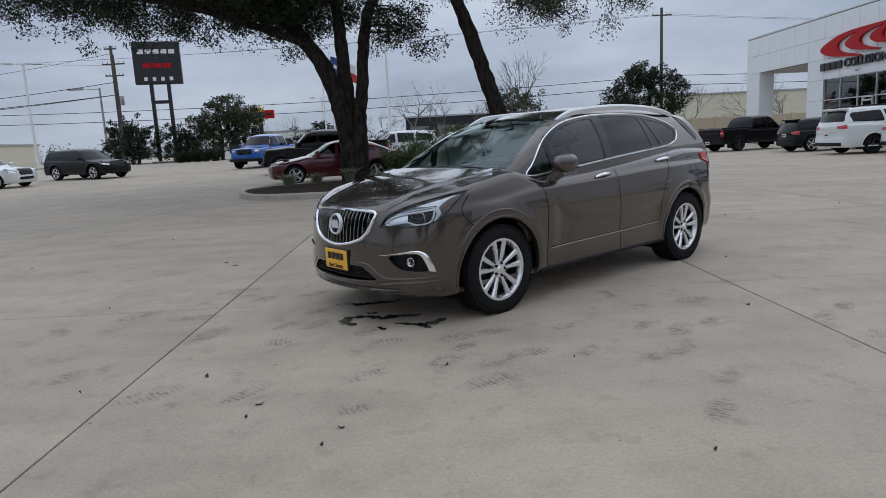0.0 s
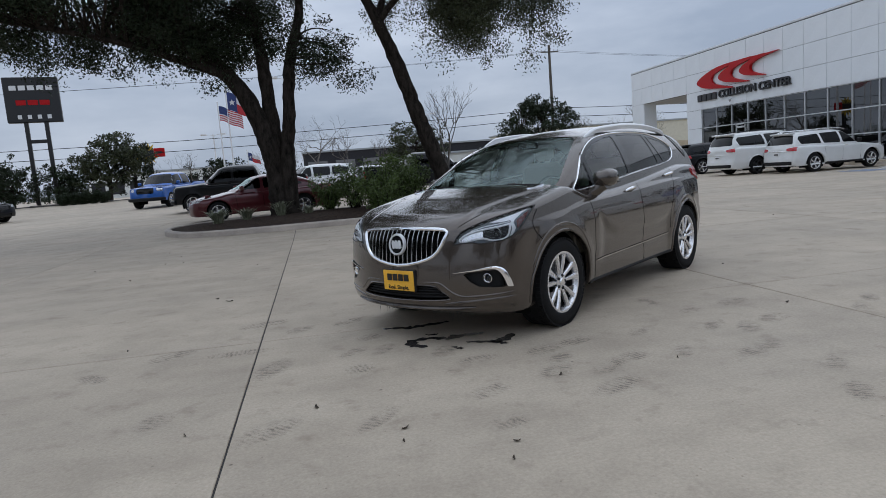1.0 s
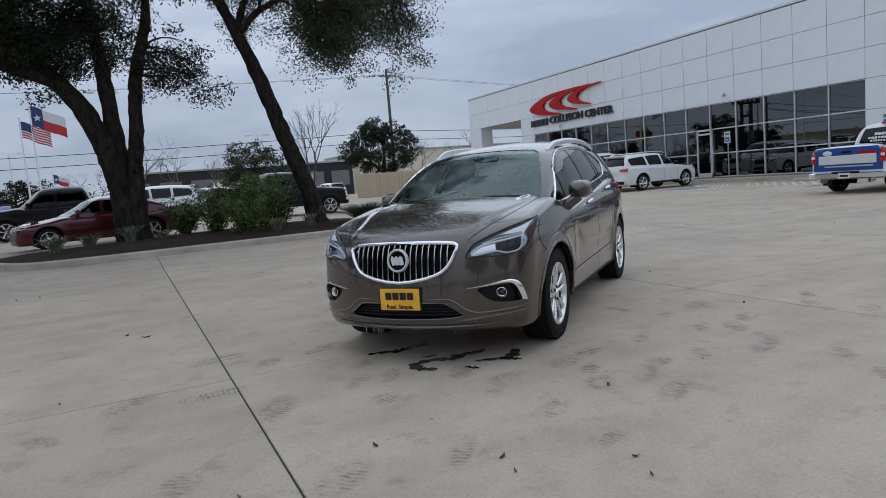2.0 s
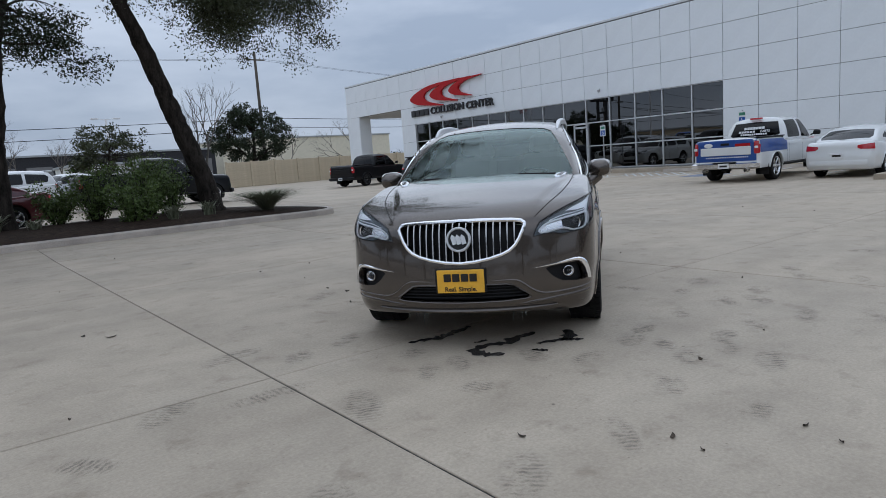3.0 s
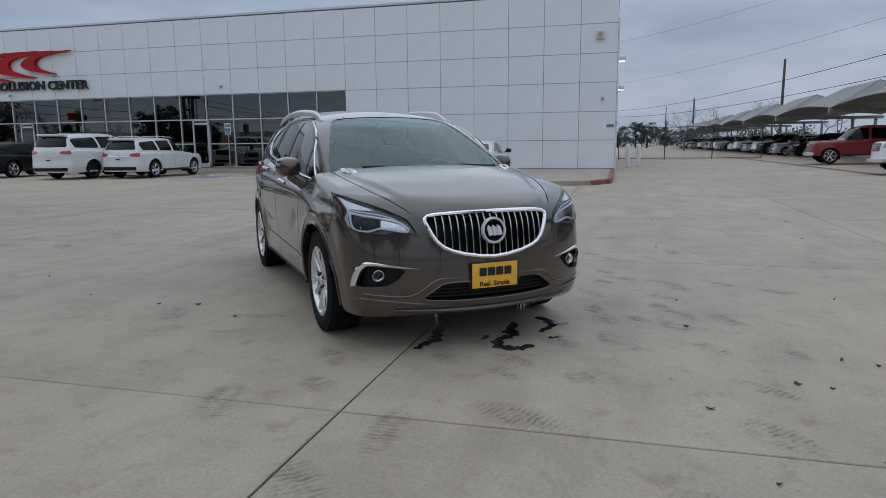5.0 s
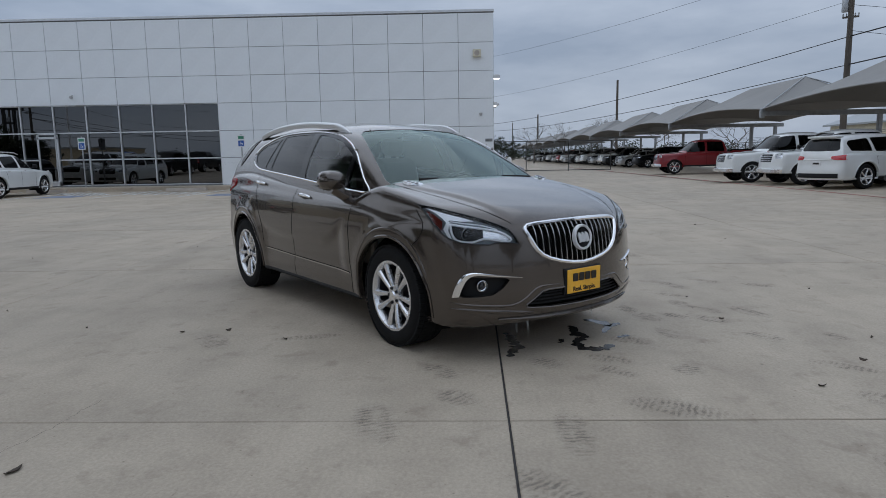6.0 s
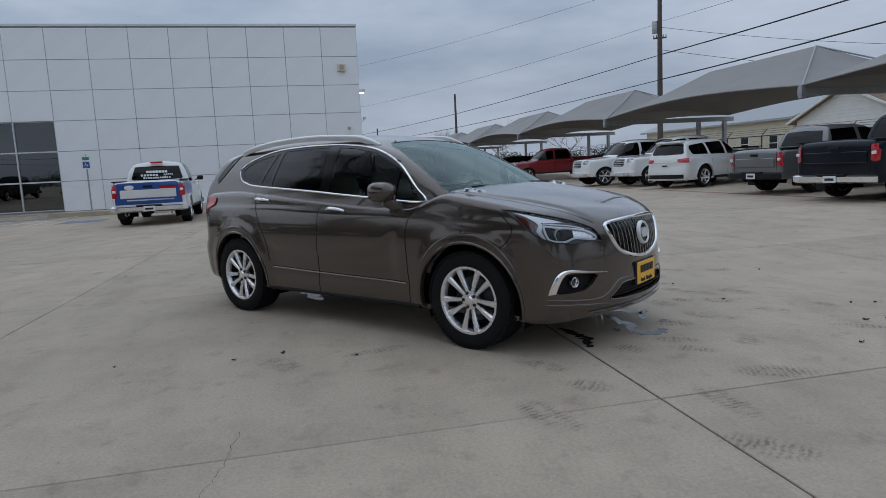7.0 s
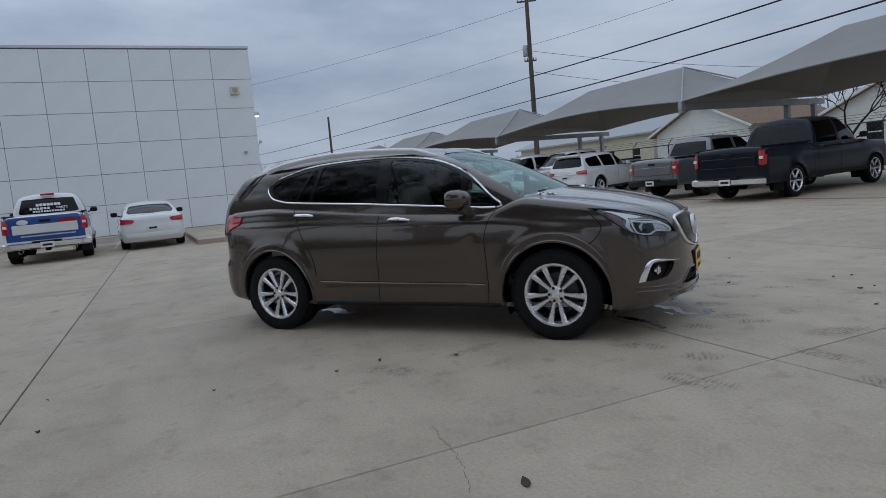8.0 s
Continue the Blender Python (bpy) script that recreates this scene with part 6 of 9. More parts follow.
    sp["lower_cuts"] = [("grille", rect(-ww * 0.55, ww * 0.55, lamp_z - 0.20, lamp_z + 0.10, 0.05), 0.0, False), ("intake", rect(-ww * 0.6, ww * 0.6, 0.36, 0.50, 0.03), 0.0, False)]
    c = math.sqrt(0.5)
    if kind == "pickup":
        sp["lower_cuts"] += [("headlamp", [(u * c - (xf - 0.1) * c, z) for u, z in rect(W * 0.62, W + 0.05, lamp_z - 0.08, lamp_z + 0.10, 0.02)], math.pi / 4, True),
                             ("tail_lamp", rect(-(W - 0.035), -(W - 0.18), hz - 0.40, hz - 0.04, 0.02), math.pi, True)]
    else:
        sp["lower_cuts"] += [("headlamp", [((W * 0.6 - xf + 0.02) * c, lamp_z + 0.0), ((W - xf + 0.45) * c, lamp_z + 0.10), ((W - xf + 0.32) * c, lamp_z - 0.05), ((W * 0.62 - xf + 0.05) * c, lamp_z - 0.10)], math.pi / 4, True),
                             ("tail_lamp", [(-(W - 0.02), hz - 0.03), (-(W - 0.02), hz - 0.20), (-W * 0.55, hz - 0.18), (-W * 0.50, hz - 0.08)], math.pi, True)]
    hw = W - 0.16
    zt = H * 0.94
    sc, bk = curve_fn(sp["screen"]), curve_fn(sp["back"])
    wt, bt, st = radians(36), radians(40 if kind == "sedan" else 14), radians(20)
    sd = lambda u, z: sp["cabin_half"] - (z - sp["belt"][0][1]) * sp["lean"]
    sp["cabin_cuts"] = [("windscreen", tilted(mirror_poly([(0, zt), (hw - 0.24, zt - 0.03), (hw - 0.02, hz + 0.05), (0, hz + 0.04)]), lambda y, z: sc(z) - 0.17 * (y / 0.7) ** 2, wt), 0.0, False, wt),
                        ("rear_window", tilted(mirror_poly([(0, zt - 0.05), (hw - 0.20, zt - 0.07), (hw - 0.08, hz + 0.09), (0, hz + 0.08)]), lambda y, z: -bk(z) - sp.get("back_bow", 0.16) * (y / 0.7) ** 2, bt), math.pi, False, bt)]
    sp["cabin_cuts"] += [("pane_%d" % i, tilted(side_uz(p), sd, st), math.pi / 2, True, st) for i, p in enumerate(side)]
    sp["panes"] = len(side)
    sp["hz"], sp["xf"], sp["xr"], sp["kind"], sp["H"] = hz, xf, xr, kind, H
    return sp


def vehicle(name, label, category, m, kind, dims, paint_mat, rim_mat=ALLOY, cell=0.075, tint=TINT_GLASS, bright=False, wheel_r=0.0, group="", rails=False, lamp_mat=None, trim=None):
    """A parked vehicle with its glazing, lamps, bumpers, mirrors and wheels."""
    L, W, H, wb, front = dims
    sp = vehicle_spec(kind, L, W, H, wb, front)
    car = thing(name, label, category, m, group)
    lower, cabin, V, g, CV, cg = car_body(car, sp, cell, paint_mat)
    hz, xf, xr = sp["hz"], sp["xf"], sp["xr"]
    part("windscreen", patch(CV, cg.get("windscreen", []), 0.006), TINT_GLASS if tint is TINT_GLASS else tint, car)
    if cg.get("rear_window"):
        part("rear_window", patch(CV, cg["rear_window"], 0.006), TINT_GLASS, car)
    for i in range(sp["panes"]):
        for fs in split_sides(CV, cg.get("pane_%d" % i, [])):
            if fs:
                part("side_window", patch(CV, fs, 0.006), TINT_GLASS, car)
    part("cabin_lining", Shape().box(min(p[1] for p in sp["back"]) + 0.3, sp["cowl"] - 0.2, -W + 0.22, W - 0.22, 0.5, hz - 0.02, 0.04), DASH, car)
    grille = part("grille", patch(V, g.get("grille", []), 0.03), GLOSS_BLACK, car)
    zc = hz - 0.22
    for z in (zc - 0.15, zc - 0.075, zc, zc + 0.06):
        P, N = surface_line(lower, [(y, z) for y in np.linspace(-(W - 0.16) * 0.53, (W - 0.16) * 0.53, 9)], 0.0)
        part("grille_bar", Shape().tube(P - N * 0.012, 0.010, 5), CHROME if bright else BLACK_PLASTIC, grille)
    if g.get("intake"):
        part("intake", patch(V, g["intake"], 0.03), BLACK_PLASTIC, car)
    for fs in split_sides(V, g.get("headlamp", [])):
        if fs:
            hl = part("headlamp", patch(V, fs, 0.004), LENS, car)
            part("lamp_bowl", patch(V, fs, 0.04), ALLOY, hl)
    for fs in split_sides(V, g.get("tail_lamp", [])):
        if fs:
            part("tail_lamp", patch(V, fs, -0.012, 0.03), RED_LENS, car)
    # bumpers
    bump_mat = CHROME if (bright and kind == "pickup") else (BLACK_PLASTIC if kind != "sedan" else paint_mat)
    zb = 0.50 if kind == "pickup" else 0.42
    for angle, nm, on in ((0.0, "front_bumper", kind == "pickup"), (math.pi, "rear_bumper", True)):
        if on:
            edge = 0.06 if kind == "pickup" else 0.20
            ys = np.linspace(-W + edge, W - edge, 21)
            P, N = surface_line(lower, [(y, zb) for y in ys], angle)
            hh = 0.095 if kind == "pickup" else 0.07
            sh = Shape()
            verts = []
            off = 0.10 if kind == "pickup" else 0.008
            for p, nn in zip(P, N):
                o = np.array([nn[0], nn[1], 0.0])
                for dz, q in ((-hh, 0.2), (-hh * 0.6, 1.0), (hh * 0.6, 1.0), (hh, 0.2), (hh, -0.6), (-hh, -0.6)):
                    verts.append(p + o * (off * q + 0.01) + np.array([0, 0, dz]))
            n = len(ys)
            sh.add(verts, [(i * 6 + j, i * 6 + (j + 1) % 6, i * 6 + 6 + (j + 1) % 6, i * 6 + 6 + j) for i in range(n - 1) for j in range(6)] + [tuple(range(6)), tuple((n - 1) * 6 + j for j in range(5, -1, -1))])
            part(nm, sh, bump_mat, car, "bright chrome bumper" if bump_mat is CHROME else "")
    pz = 0.50 if kind == "pickup" else (0.62 if kind == "sedan" else 0.80)
    px = float(to_surface(lower, np.array([0.0]), np.array([pz]), math.pi)[0][0, 0]) - (0.125 if kind == "pickup" else 0.012)
    pl = part("number_plate", Shape().box(px - 0.006, px + 0.004, -0.16, 0.16, pz - 0.075, pz + 0.075, 0.004), WHITE_SIGN, car)
    part("plate_bar", Shape().box(px - 0.009, px - 0.006, -0.11, 0.11, pz - 0.03, pz + 0.025), PLATE_INK, pl, smooth=0)
    H2 = math.pi / 2
    lines = [[(sp["cowl"] - 0.15, hz - 0.06), (sp["cowl"] - 0.2, 0.42)]]
    mid = (sp["cowl"] - 1.28) if kind == "pickup" else -0.05
    lines.append([(mid, hz - 0.04), (mid - 0.02, 0.42)])
    if kind == "pickup":
        cab = sp["cowl"] - 2.45
        lines += [[(cab + 0.12, hz - 0.04), (cab + 0.12, 0.45)], [(cab - 0.06, hz + 0.03), (cab - 0.06, 0.42)]]
    else:
        lines.append([(-0.98, hz - 0.02), (-0.92, 0.75)])
    for s in (1, -1):
        for ln in lines:
            P, N = surface_line(lower, densify(side_uz(ln), 0.08), H2, s)
            part("shut_line", ribbon(P, N, 0.010, 0.002), UNDER, car, smooth=0)
        mx = sp["cowl"] - 0.38
        mir = part("door_mirror", Shape().box(-0.06, 0.08, -0.10, 0.10, -0.075, 0.075, 0.035, m=pose(mx, s * (W + 0.10), hz + 0.09, 0, 0, 8 * s)), paint_mat if not bright else BLACK_PLASTIC, car)
        part("mirror_stalk", Shape().tube([(mx, s * (W - 0.08), hz + 0.02), (mx, s * (W + 0.04), hz + 0.06)], 0.022, 6), BLACK_PLASTIC, mir)
        for hx in (mid + 0.16, -0.86 if kind != "pickup" else sp["cowl"] - 2.15):
            P, N = surface_line(lower, side_uz([(hx - 0.09, hz - 0.10), (hx, hz - 0.10), (hx + 0.09, hz - 0.10)]), H2, s)
            part("door_handle", Shape().tube(P + N * 0.022, [0.012, 0.016, 0.012], 6), CHROME if bright else paint_mat, car)
        if kind != "sedan":
            P, N = surface_line(lower, densify(side_uz([(sp["axles"][0] - sp["arch"] - 0.02, sp["sill"] + 0.05), (sp["axles"][1] + sp["arch"] + 0.02, sp["sill"] + 0.05)]), 0.2), H2, s)
            part("rocker", Shape().tube(P - N * 0.01, 0.05, 6), BLACK_PLASTIC, car)
        for ax in sp["axles"]:
            R = sp["arch"] + 0.012
            P, N = surface_line(lower, side_uz([(ax + R * math.cos(t), sp["arch_z"] + R * math.sin(t)) for t in np.linspace(0, math.pi, 17)]), H2, s)
            P = P[np.abs(P[:, 1]) < W + 0.1]
            part("arch_lip", Shape().tube(P, 0.022, 5), trim or paint_mat, car)
        if rails:
            rz = curve_fn(sp["roof"])
            part("roof_rail", Shape().tube([(x, s * (W - 0.36), float(rz(x)) + (0.0 if x in (0.35, xr + 0.6) else 0.035)) for x in (0.35, 0.15, -0.6, xr + 0.9, xr + 0.6)], 0.02, 6), ALLOY if rails == 1 else BLACK_PLASTIC, car)
    if kind == "pickup":
        cab = sp["cowl"] - 2.45
        part("bed_cover", Shape().box(xr + 0.10, cab - 0.12, -W + 0.10, W - 0.10, hz - 0.05, hz + 0.055, 0.01), BLACK_PLASTIC, car)
        part("tailgate_panel", Shape().box(xr - 0.016, xr + 0.02, -W + 0.26, W - 0.26, hz - 0.42, hz - 0.18, 0.012), paint_mat, car)
        part("bumper_pad", Shape().box(xr - 0.135, xr - 0.02, -0.34, 0.34, 0.575, 0.612, 0.01), BLACK_PLASTIC, car, "black rubber step pad")
        part("tow_hitch", Shape().box(xr - 0.12, xr + 0.3, -0.06, 0.06, 0.34, 0.42, 0.01), UNDER, car)
        for s in (1, -1):
            part("reverse_lens", Shape().box(xr - 0.020, xr + 0.02, s * (W - 0.107) - 0.045, s * (W - 0.107) + 0.045, hz - 0.25, hz - 0.18, 0.008), WHITE_SIGN, car, "small clear reversing lens")
            part("bed_rail_cap", Shape().box(xr + 0.04, cab - 0.10, s * (W - 0.10) - 0.045, s * (W - 0.10) + 0.045, hz + 0.045, hz + 0.085, 0.015), BLACK_PLASTIC, car)
            part("mud_flap", Shape().box(sp["axles"][1] - 0.56, sp["axles"][1] - 0.54, s * (W - 0.14) - 0.13, s * (W - 0.14) + 0.13, 0.20, 0.52, 0.004), BLACK_PLASTIC, car)
        tg = part("tailgate_handle", Shape().box(xr - 0.022, xr + 0.01, -0.13, 0.13, hz - 0.13, hz - 0.06, 0.01), BLACK_PLASTIC, car)
        for s in (1, -1):
            P, N = surface_line(lower, [(s * (W - 0.20), z) for z in np.linspace(hz - 0.02, 0.62, 8)], math.pi)
            part("tailgate_gap", ribbon(P, N, 0.012, 0.003), UNDER, car, smooth=0)
    if kind in ("suv", "hatch"):
        part("spoiler", Shape().box(xr + 0.20, xr + 0.50, -W + 0.40, W - 0.40, H * 0.925, H * 0.965, 0.015), paint_mat, car)
        P, N = surface_line(lower, [(y, 0.92) for y in np.linspace(-0.5, 0.5, 9)], math.pi)
        part("tailgate_strip", Shape().tube(P + N * 0.004, 0.014, 6), CHROME if bright else paint_mat, car)
    R = wheel_r or {"sedan": 0.335, "hatch": 0.335, "suv": 0.375, "pickup": 0.405}[kind]
    add_wheels(car, wheel_meshes(R, R * 0.68, 0.23 if kind != "pickup" else 0.27, 6 if kind == "pickup" else 5, rim_mat, detail=0), sp["axles"], W - 0.135, R)
    return car, sp, lower


SUV_L = (5.35, 1.02, 1.92, 3.07, 0.95)
SUV_M = (4.92, 0.96, 1.72, 2.86, 0.95)
SUV_S = (4.45, 0.92, 1.60, 2.68, 0.88)
SEDAN = (4.92, 0.925, 1.46, 2.83, 0.93)
TRUCK = (5.85, 1.01, 1.92, 3.72, 0.95)
TRUCK_S = (5.4, 0.945, 1.80, 3.24, 0.93)

# the row with noses to the building
BLACK_TRUCK = vehicle("pickup_truck", "black pickup truck parked nose-in by the white building", "pickup truck", pose(19.3, 37.0, 0, 0, 0, 18), "pickup", TRUCK, BLACK, DARK_ALLOY, bright=False)
vehicle("compact_suv", "dark charcoal compact crossover parked nose-in", "car", pose(20.0, 31.1, 0, 0, 0, 3), "suv", SUV_S, CHARCOAL, ALLOY)
vehicle("large_suv", "large white sport utility vehicle with black glass", "car", pose(19.9, 26.6, 0, 0, 0, 2), "suv", SUV_L, WHITE, DARK_ALLOY, rails=2)
vehicle("midsize_suv", "white midsize crossover with red tail lamps", "car", pose(20.7, 24.25, 0, 0, 0, 3), "suv", SUV_M, WHITE, ALLOY, bright=True, rails=1)
WRAPPED = vehicle("parts_truck", "white pickup truck with a blue printed wrap on its tailgate", "pickup truck", pose(18.55, 11.8, 0, 0, 0, 3), "pickup", TRUCK, WHITE, ALLOY, bright=True)
vehicle("white_sedan", "white sedan with chrome trim parked nose-in", "car", pose(19.25, 9.15, 0, 0, 0, 2), "sedan", SEDAN, WHITE, ALLOY, bright=True)

# the lot beyond the planted island
vehicle("red_sedan", "deep red sedan standing behind the planted island", "car", on_lot(-2.9, 23.6, 192), "sedan", SEDAN, RED, ALLOY, tint=CAR_GLASS)
vehicle("dark_truck", "dark charcoal pickup truck on the far side of the lot", "pickup truck", on_lot(-4.2, 30.3, 180), "pickup", TRUCK, BLACK, ALLOY, bright=False)
vehicle("blue_truck", "bright blue pickup truck facing the lot", "pickup truck", on_lot(-9.2, 40.0, 256), "pickup", TRUCK, BLUE, ALLOY)
vehicle("black_crossover", "black crossover standing side-on at the lot edge", "car", on_lot(-17.8, 35.6, -24), "suv", (4.86, 0.94, 1.63, 2.79, 0.95), BLACK, ALLOY)
vehicle("white_hatchback", "white electric hatchback at the edge of the lot", "car", on_lot(-20.3, 31.0, -10), "hatch", (4.48, 0.895, 1.54, 2.70, 0.9), WHITE, ALLOY)

# stalls under the shade roofs
vehicle("silver_truck", "grey midsize pickup truck backed toward the lane", "pickup truck", on_lot(11.04, -7.62, -85), "pickup", TRUCK_S, GREY, DARK_ALLOY)
vehicle("navy_truck", "dark navy pickup truck with a chrome bumper", "pickup truck", on_lot(7.75, -7.2, -84), "pickup", (5.95, 1.03, 1.98, 3.75, 0.97), NAVY, ALLOY, bright=True)
ROGUE = vehicle("small_suv", "white compact crossover under the shade roof", "car", on_lot(16.74, -7.49, -70), "suv", (4.65, 0.92, 1.70, 2.70, 0.9), WHITE, ALLOY)[0]
GMC = vehicle("white_truck", "white pickup truck with chrome grille facing the lane", "pickup truck", on_lot(19.18, -8.01, 88), "pickup", TRUCK, WHITE, ALLOY, bright=True)[0]
copy_thing(GMC, on_lot(21.96, -7.53, 86))
RED_TRUCK = vehicle("red_truck", "red pickup truck under the shade roof", "pickup truck", on_lot(33.36, -8.32, 84), "pickup", TRUCK, BRIGHT_RED, ALLOY, bright=True)[0]
# stored vehicles in the yard beyond the gate
DARK_SUV = vehicle("yard_suv", "dark stored crossover in the yard", "car", on_lot(50.0, -11.0, 92), "suv", SUV_M, CHARCOAL, ALLOY, group="stored vehicles in the yard")[0]
SILVER_CAR = vehicle("yard_sedan", "silver stored sedan in the yard", "car", on_lot(53.4, -10.4, 90), "sedan", SEDAN, SILVER, ALLOY, group="stored vehicles in the yard")[0]
for src, x, y, r in ((ROGUE, 56.5, -11.0, 92), (DARK_SUV, 59.5, -10.6, 88), (GMC, 63.0, -11.3, 90), (SILVER_CAR, 66.3, -10.5, 93), (DARK_SUV, 69.5, -11.0, 90), (GMC, 73.2, -11.3, 90), (ROGUE, 76.8, -10.8, 90), (DARK_SUV, 80.5, -10.8, 90),
                     (SILVER_CAR, 84.0, -10.5, 90), (GMC, 88.0, -11.2, 90), (RED_TRUCK, 92.0, -11.2, 90), (SILVER_CAR, 95.6, -10.6, 90), (DARK_SUV, 99.2, -11.0, 88), (GMC, 103.0, -11.2, 90), (DARK_SUV, 107.0, -10.8, 92), (ROGUE, 111.0, -11.0, 90), (SILVER_CAR, 115.0, -10.6, 90),
                     (DARK_SUV, 120.0, -11.0, 90), (GMC, 126.0, -11.2, 90), (SILVER_CAR, 133.0, -10.6, 90), (DARK_SUV, 141.0, -11.0, 90)):
    copy_thing(src, on_lot(x, y, r))

# partly hidden behind the island planting
vehicle("grey_truck", "dark grey pickup truck beyond the shrubs", "pickup truck", on_lot(4.2, 29.5, 2), "pickup", TRUCK, CHARCOAL, ALLOY)
copy_thing(ROGUE, on_lot(-1.2, 33.2, 196))
copy_thing(SILVER_CAR, on_lot(1.8, 36.5, 200))
copy_thing(ROGUE, pose(14.6, 58.0, 0, 0, 0, 100))
copy_thing(SILVER_CAR, pose(11.8, 60.0, 0, 0, 0, 95))


# ---- trees and planting ----
def bezier(a, b, c, n):
    return [tuple((1 - t) ** 2 * np.array(a) + 2 * t * (1 - t) * np.array(b) + t * t * np.array(c)) for t in np.linspace(0, 1, n)]


def knotted(line, radii, rng, wob=0.04, n=6):
    """A limb through points, with an uneven bark outline."""
    L = smooth_poly(line, n, False)
    R = np.interp(np.linspace(0, 1, len(L)), np.linspace(0, 1, len(radii)), radii)
    R = R * (1 + rng.uniform(-0.07, 0.07, len(R)))
    P = np.array(L) + rng.uniform(-wob, wob, (len(L), 3)) * np.minimum(R, 0.2)[:, None] * 2
    return P, R


def leaf_cloud(centres, spread, per, size, rng, droop=0.25):
    """Many small separate leaf blades round the centres, as one Shape."""
    C = np.repeat(np.asarray(centres), per, 0)
    S = np.repeat(np.asarray(spread), per, 0)[:, None]
    n = len(C)
    d = rng.normal(size=(n, 3))
    d /= np.linalg.norm(d, axis=1)[:, None]
    P = C + d * S * (rng.uniform(0.05, 1, (n, 1)) ** 0.55) * np.array([1, 1, 0.8]) - np.array([0, 0, 1]) * S * droop
    a = rng.normal(size=(n, 3))
    a /= np.linalg.norm(a, axis=1)[:, None]
    b = np.cross(a, rng.normal(size=(n, 3)))
    b /= np.linalg.norm(b, axis=1)[:, None]
    s = size * rng.uniform(0.6, 1.35, (n, 1))
    V = np.stack([P - a * s, P + b * s * 0.42, P + a * s, P - b * s * 0.42], 1).reshape(-1, 3)
    F = np.arange(4 * n).reshape(-1, 4)
    return V, F


def cloud_part(name, V, F, mat, parent, label=""):
    me = bpy.data.meshes.new(name)
    n = len(F)
    me.vertices.add(len(V))
    me.vertices.foreach_set("co", np.asarray(V, np.float32).ravel())
    me.loops.add(4 * n)
    me.loops.foreach_set("vertex_index", np.asarray(F, np.int32).ravel())
    me.polygons.add(n)
    me.polygons.foreach_set("loop_start", np.arange(0, 4 * n, 4, dtype=np.int32))
    me.update(calc_edges=True)
    me.materials.append(mat)
    ob = new(name, me)
    ob.parent = parent
    if label:
        tagged(ob, label)
    return ob


def tree(name, label, base, limbs, crowns, leaf_mat, leaf, per, seed, twig=0.018, bark=BARK, spread=(0.45, 0.85)):
    """limbs: (points, radii) from the ground up; crowns: (centre, radii, tips)."""
    rng = np.random.default_rng(seed)
    root = thing(name, label, "tree", pose(*base))
    skel, trunk, branches = [], Shape(), Shape()
    for k, (line, radii) in enumerate(limbs):
        P, R = knotted(line, radii, rng)
        trunk.tube(P, list(R), 14)
        t = np.linspace(0, 1, len(P))
        skel += [(p, r) for p, r, q in zip(P, R, t) if q > 0.35 or k]
    part("trunk", trunk, bark, root, smooth=60)
    K = np.array([p for p, _ in skel])
    KR = np.array([r for _, r in skel])
    tips, sizes = [], []
    for c, r, n in crowns:
        c, r = np.array(c, float), np.array(r, float)
        made = 0
        while made < n:
            d = rng.normal(size=3)
            d /= np.linalg.norm(d)
            p = c + d * r * rng.uniform(0.35, 1.0) ** 0.5
            if noise.noise(Vector(p) * 0.45 + Vector((seed, 0, 0))) < -0.22:
                made += 0.2
                continue
            j = np.argmin(np.linalg.norm(K - p, axis=1) + rng.uniform(0, 0.8, len(K)))
            q = K[j]
            mid = (p + q) / 2 + rng.normal(size=3) * 0.12 * np.linalg.norm(p - q) + np.array([0, 0, 0.18 * np.linalg.norm(p - q)])
            L = bezier(q, mid, p, 7)
            r0 = min(KR[j] * 0.55, 0.012 + 0.022 * np.linalg.norm(p - q))
            branches.tube(L, list(np.linspace(r0, twig * 0.4, 7)), 5)
            tips.append(p)
            sizes.append(rng.uniform(*spread))
            for _ in range(2):
                e = p + rng.normal(size=3) * 0.45 - np.array([0, 0, 0.12])
                branches.tube(bezier(L[4], (np.array(L[5]) + e) / 2, e, 4), [twig * 0.6, twig * 0.5, twig * 0.35, twig * 0.15], 4)
                tips.append(e)
                sizes.append(rng.uniform(*spread) * 0.7)
            made += 1
    part("branch_mass", branches, bark, root, smooth=60)["kind"] = "stuff"
    if per:
        V, F = leaf_cloud(tips, sizes, per, leaf, rng)
        cloud_part("crown", V, F, leaf_mat, root)["kind"] = "stuff"
    return root


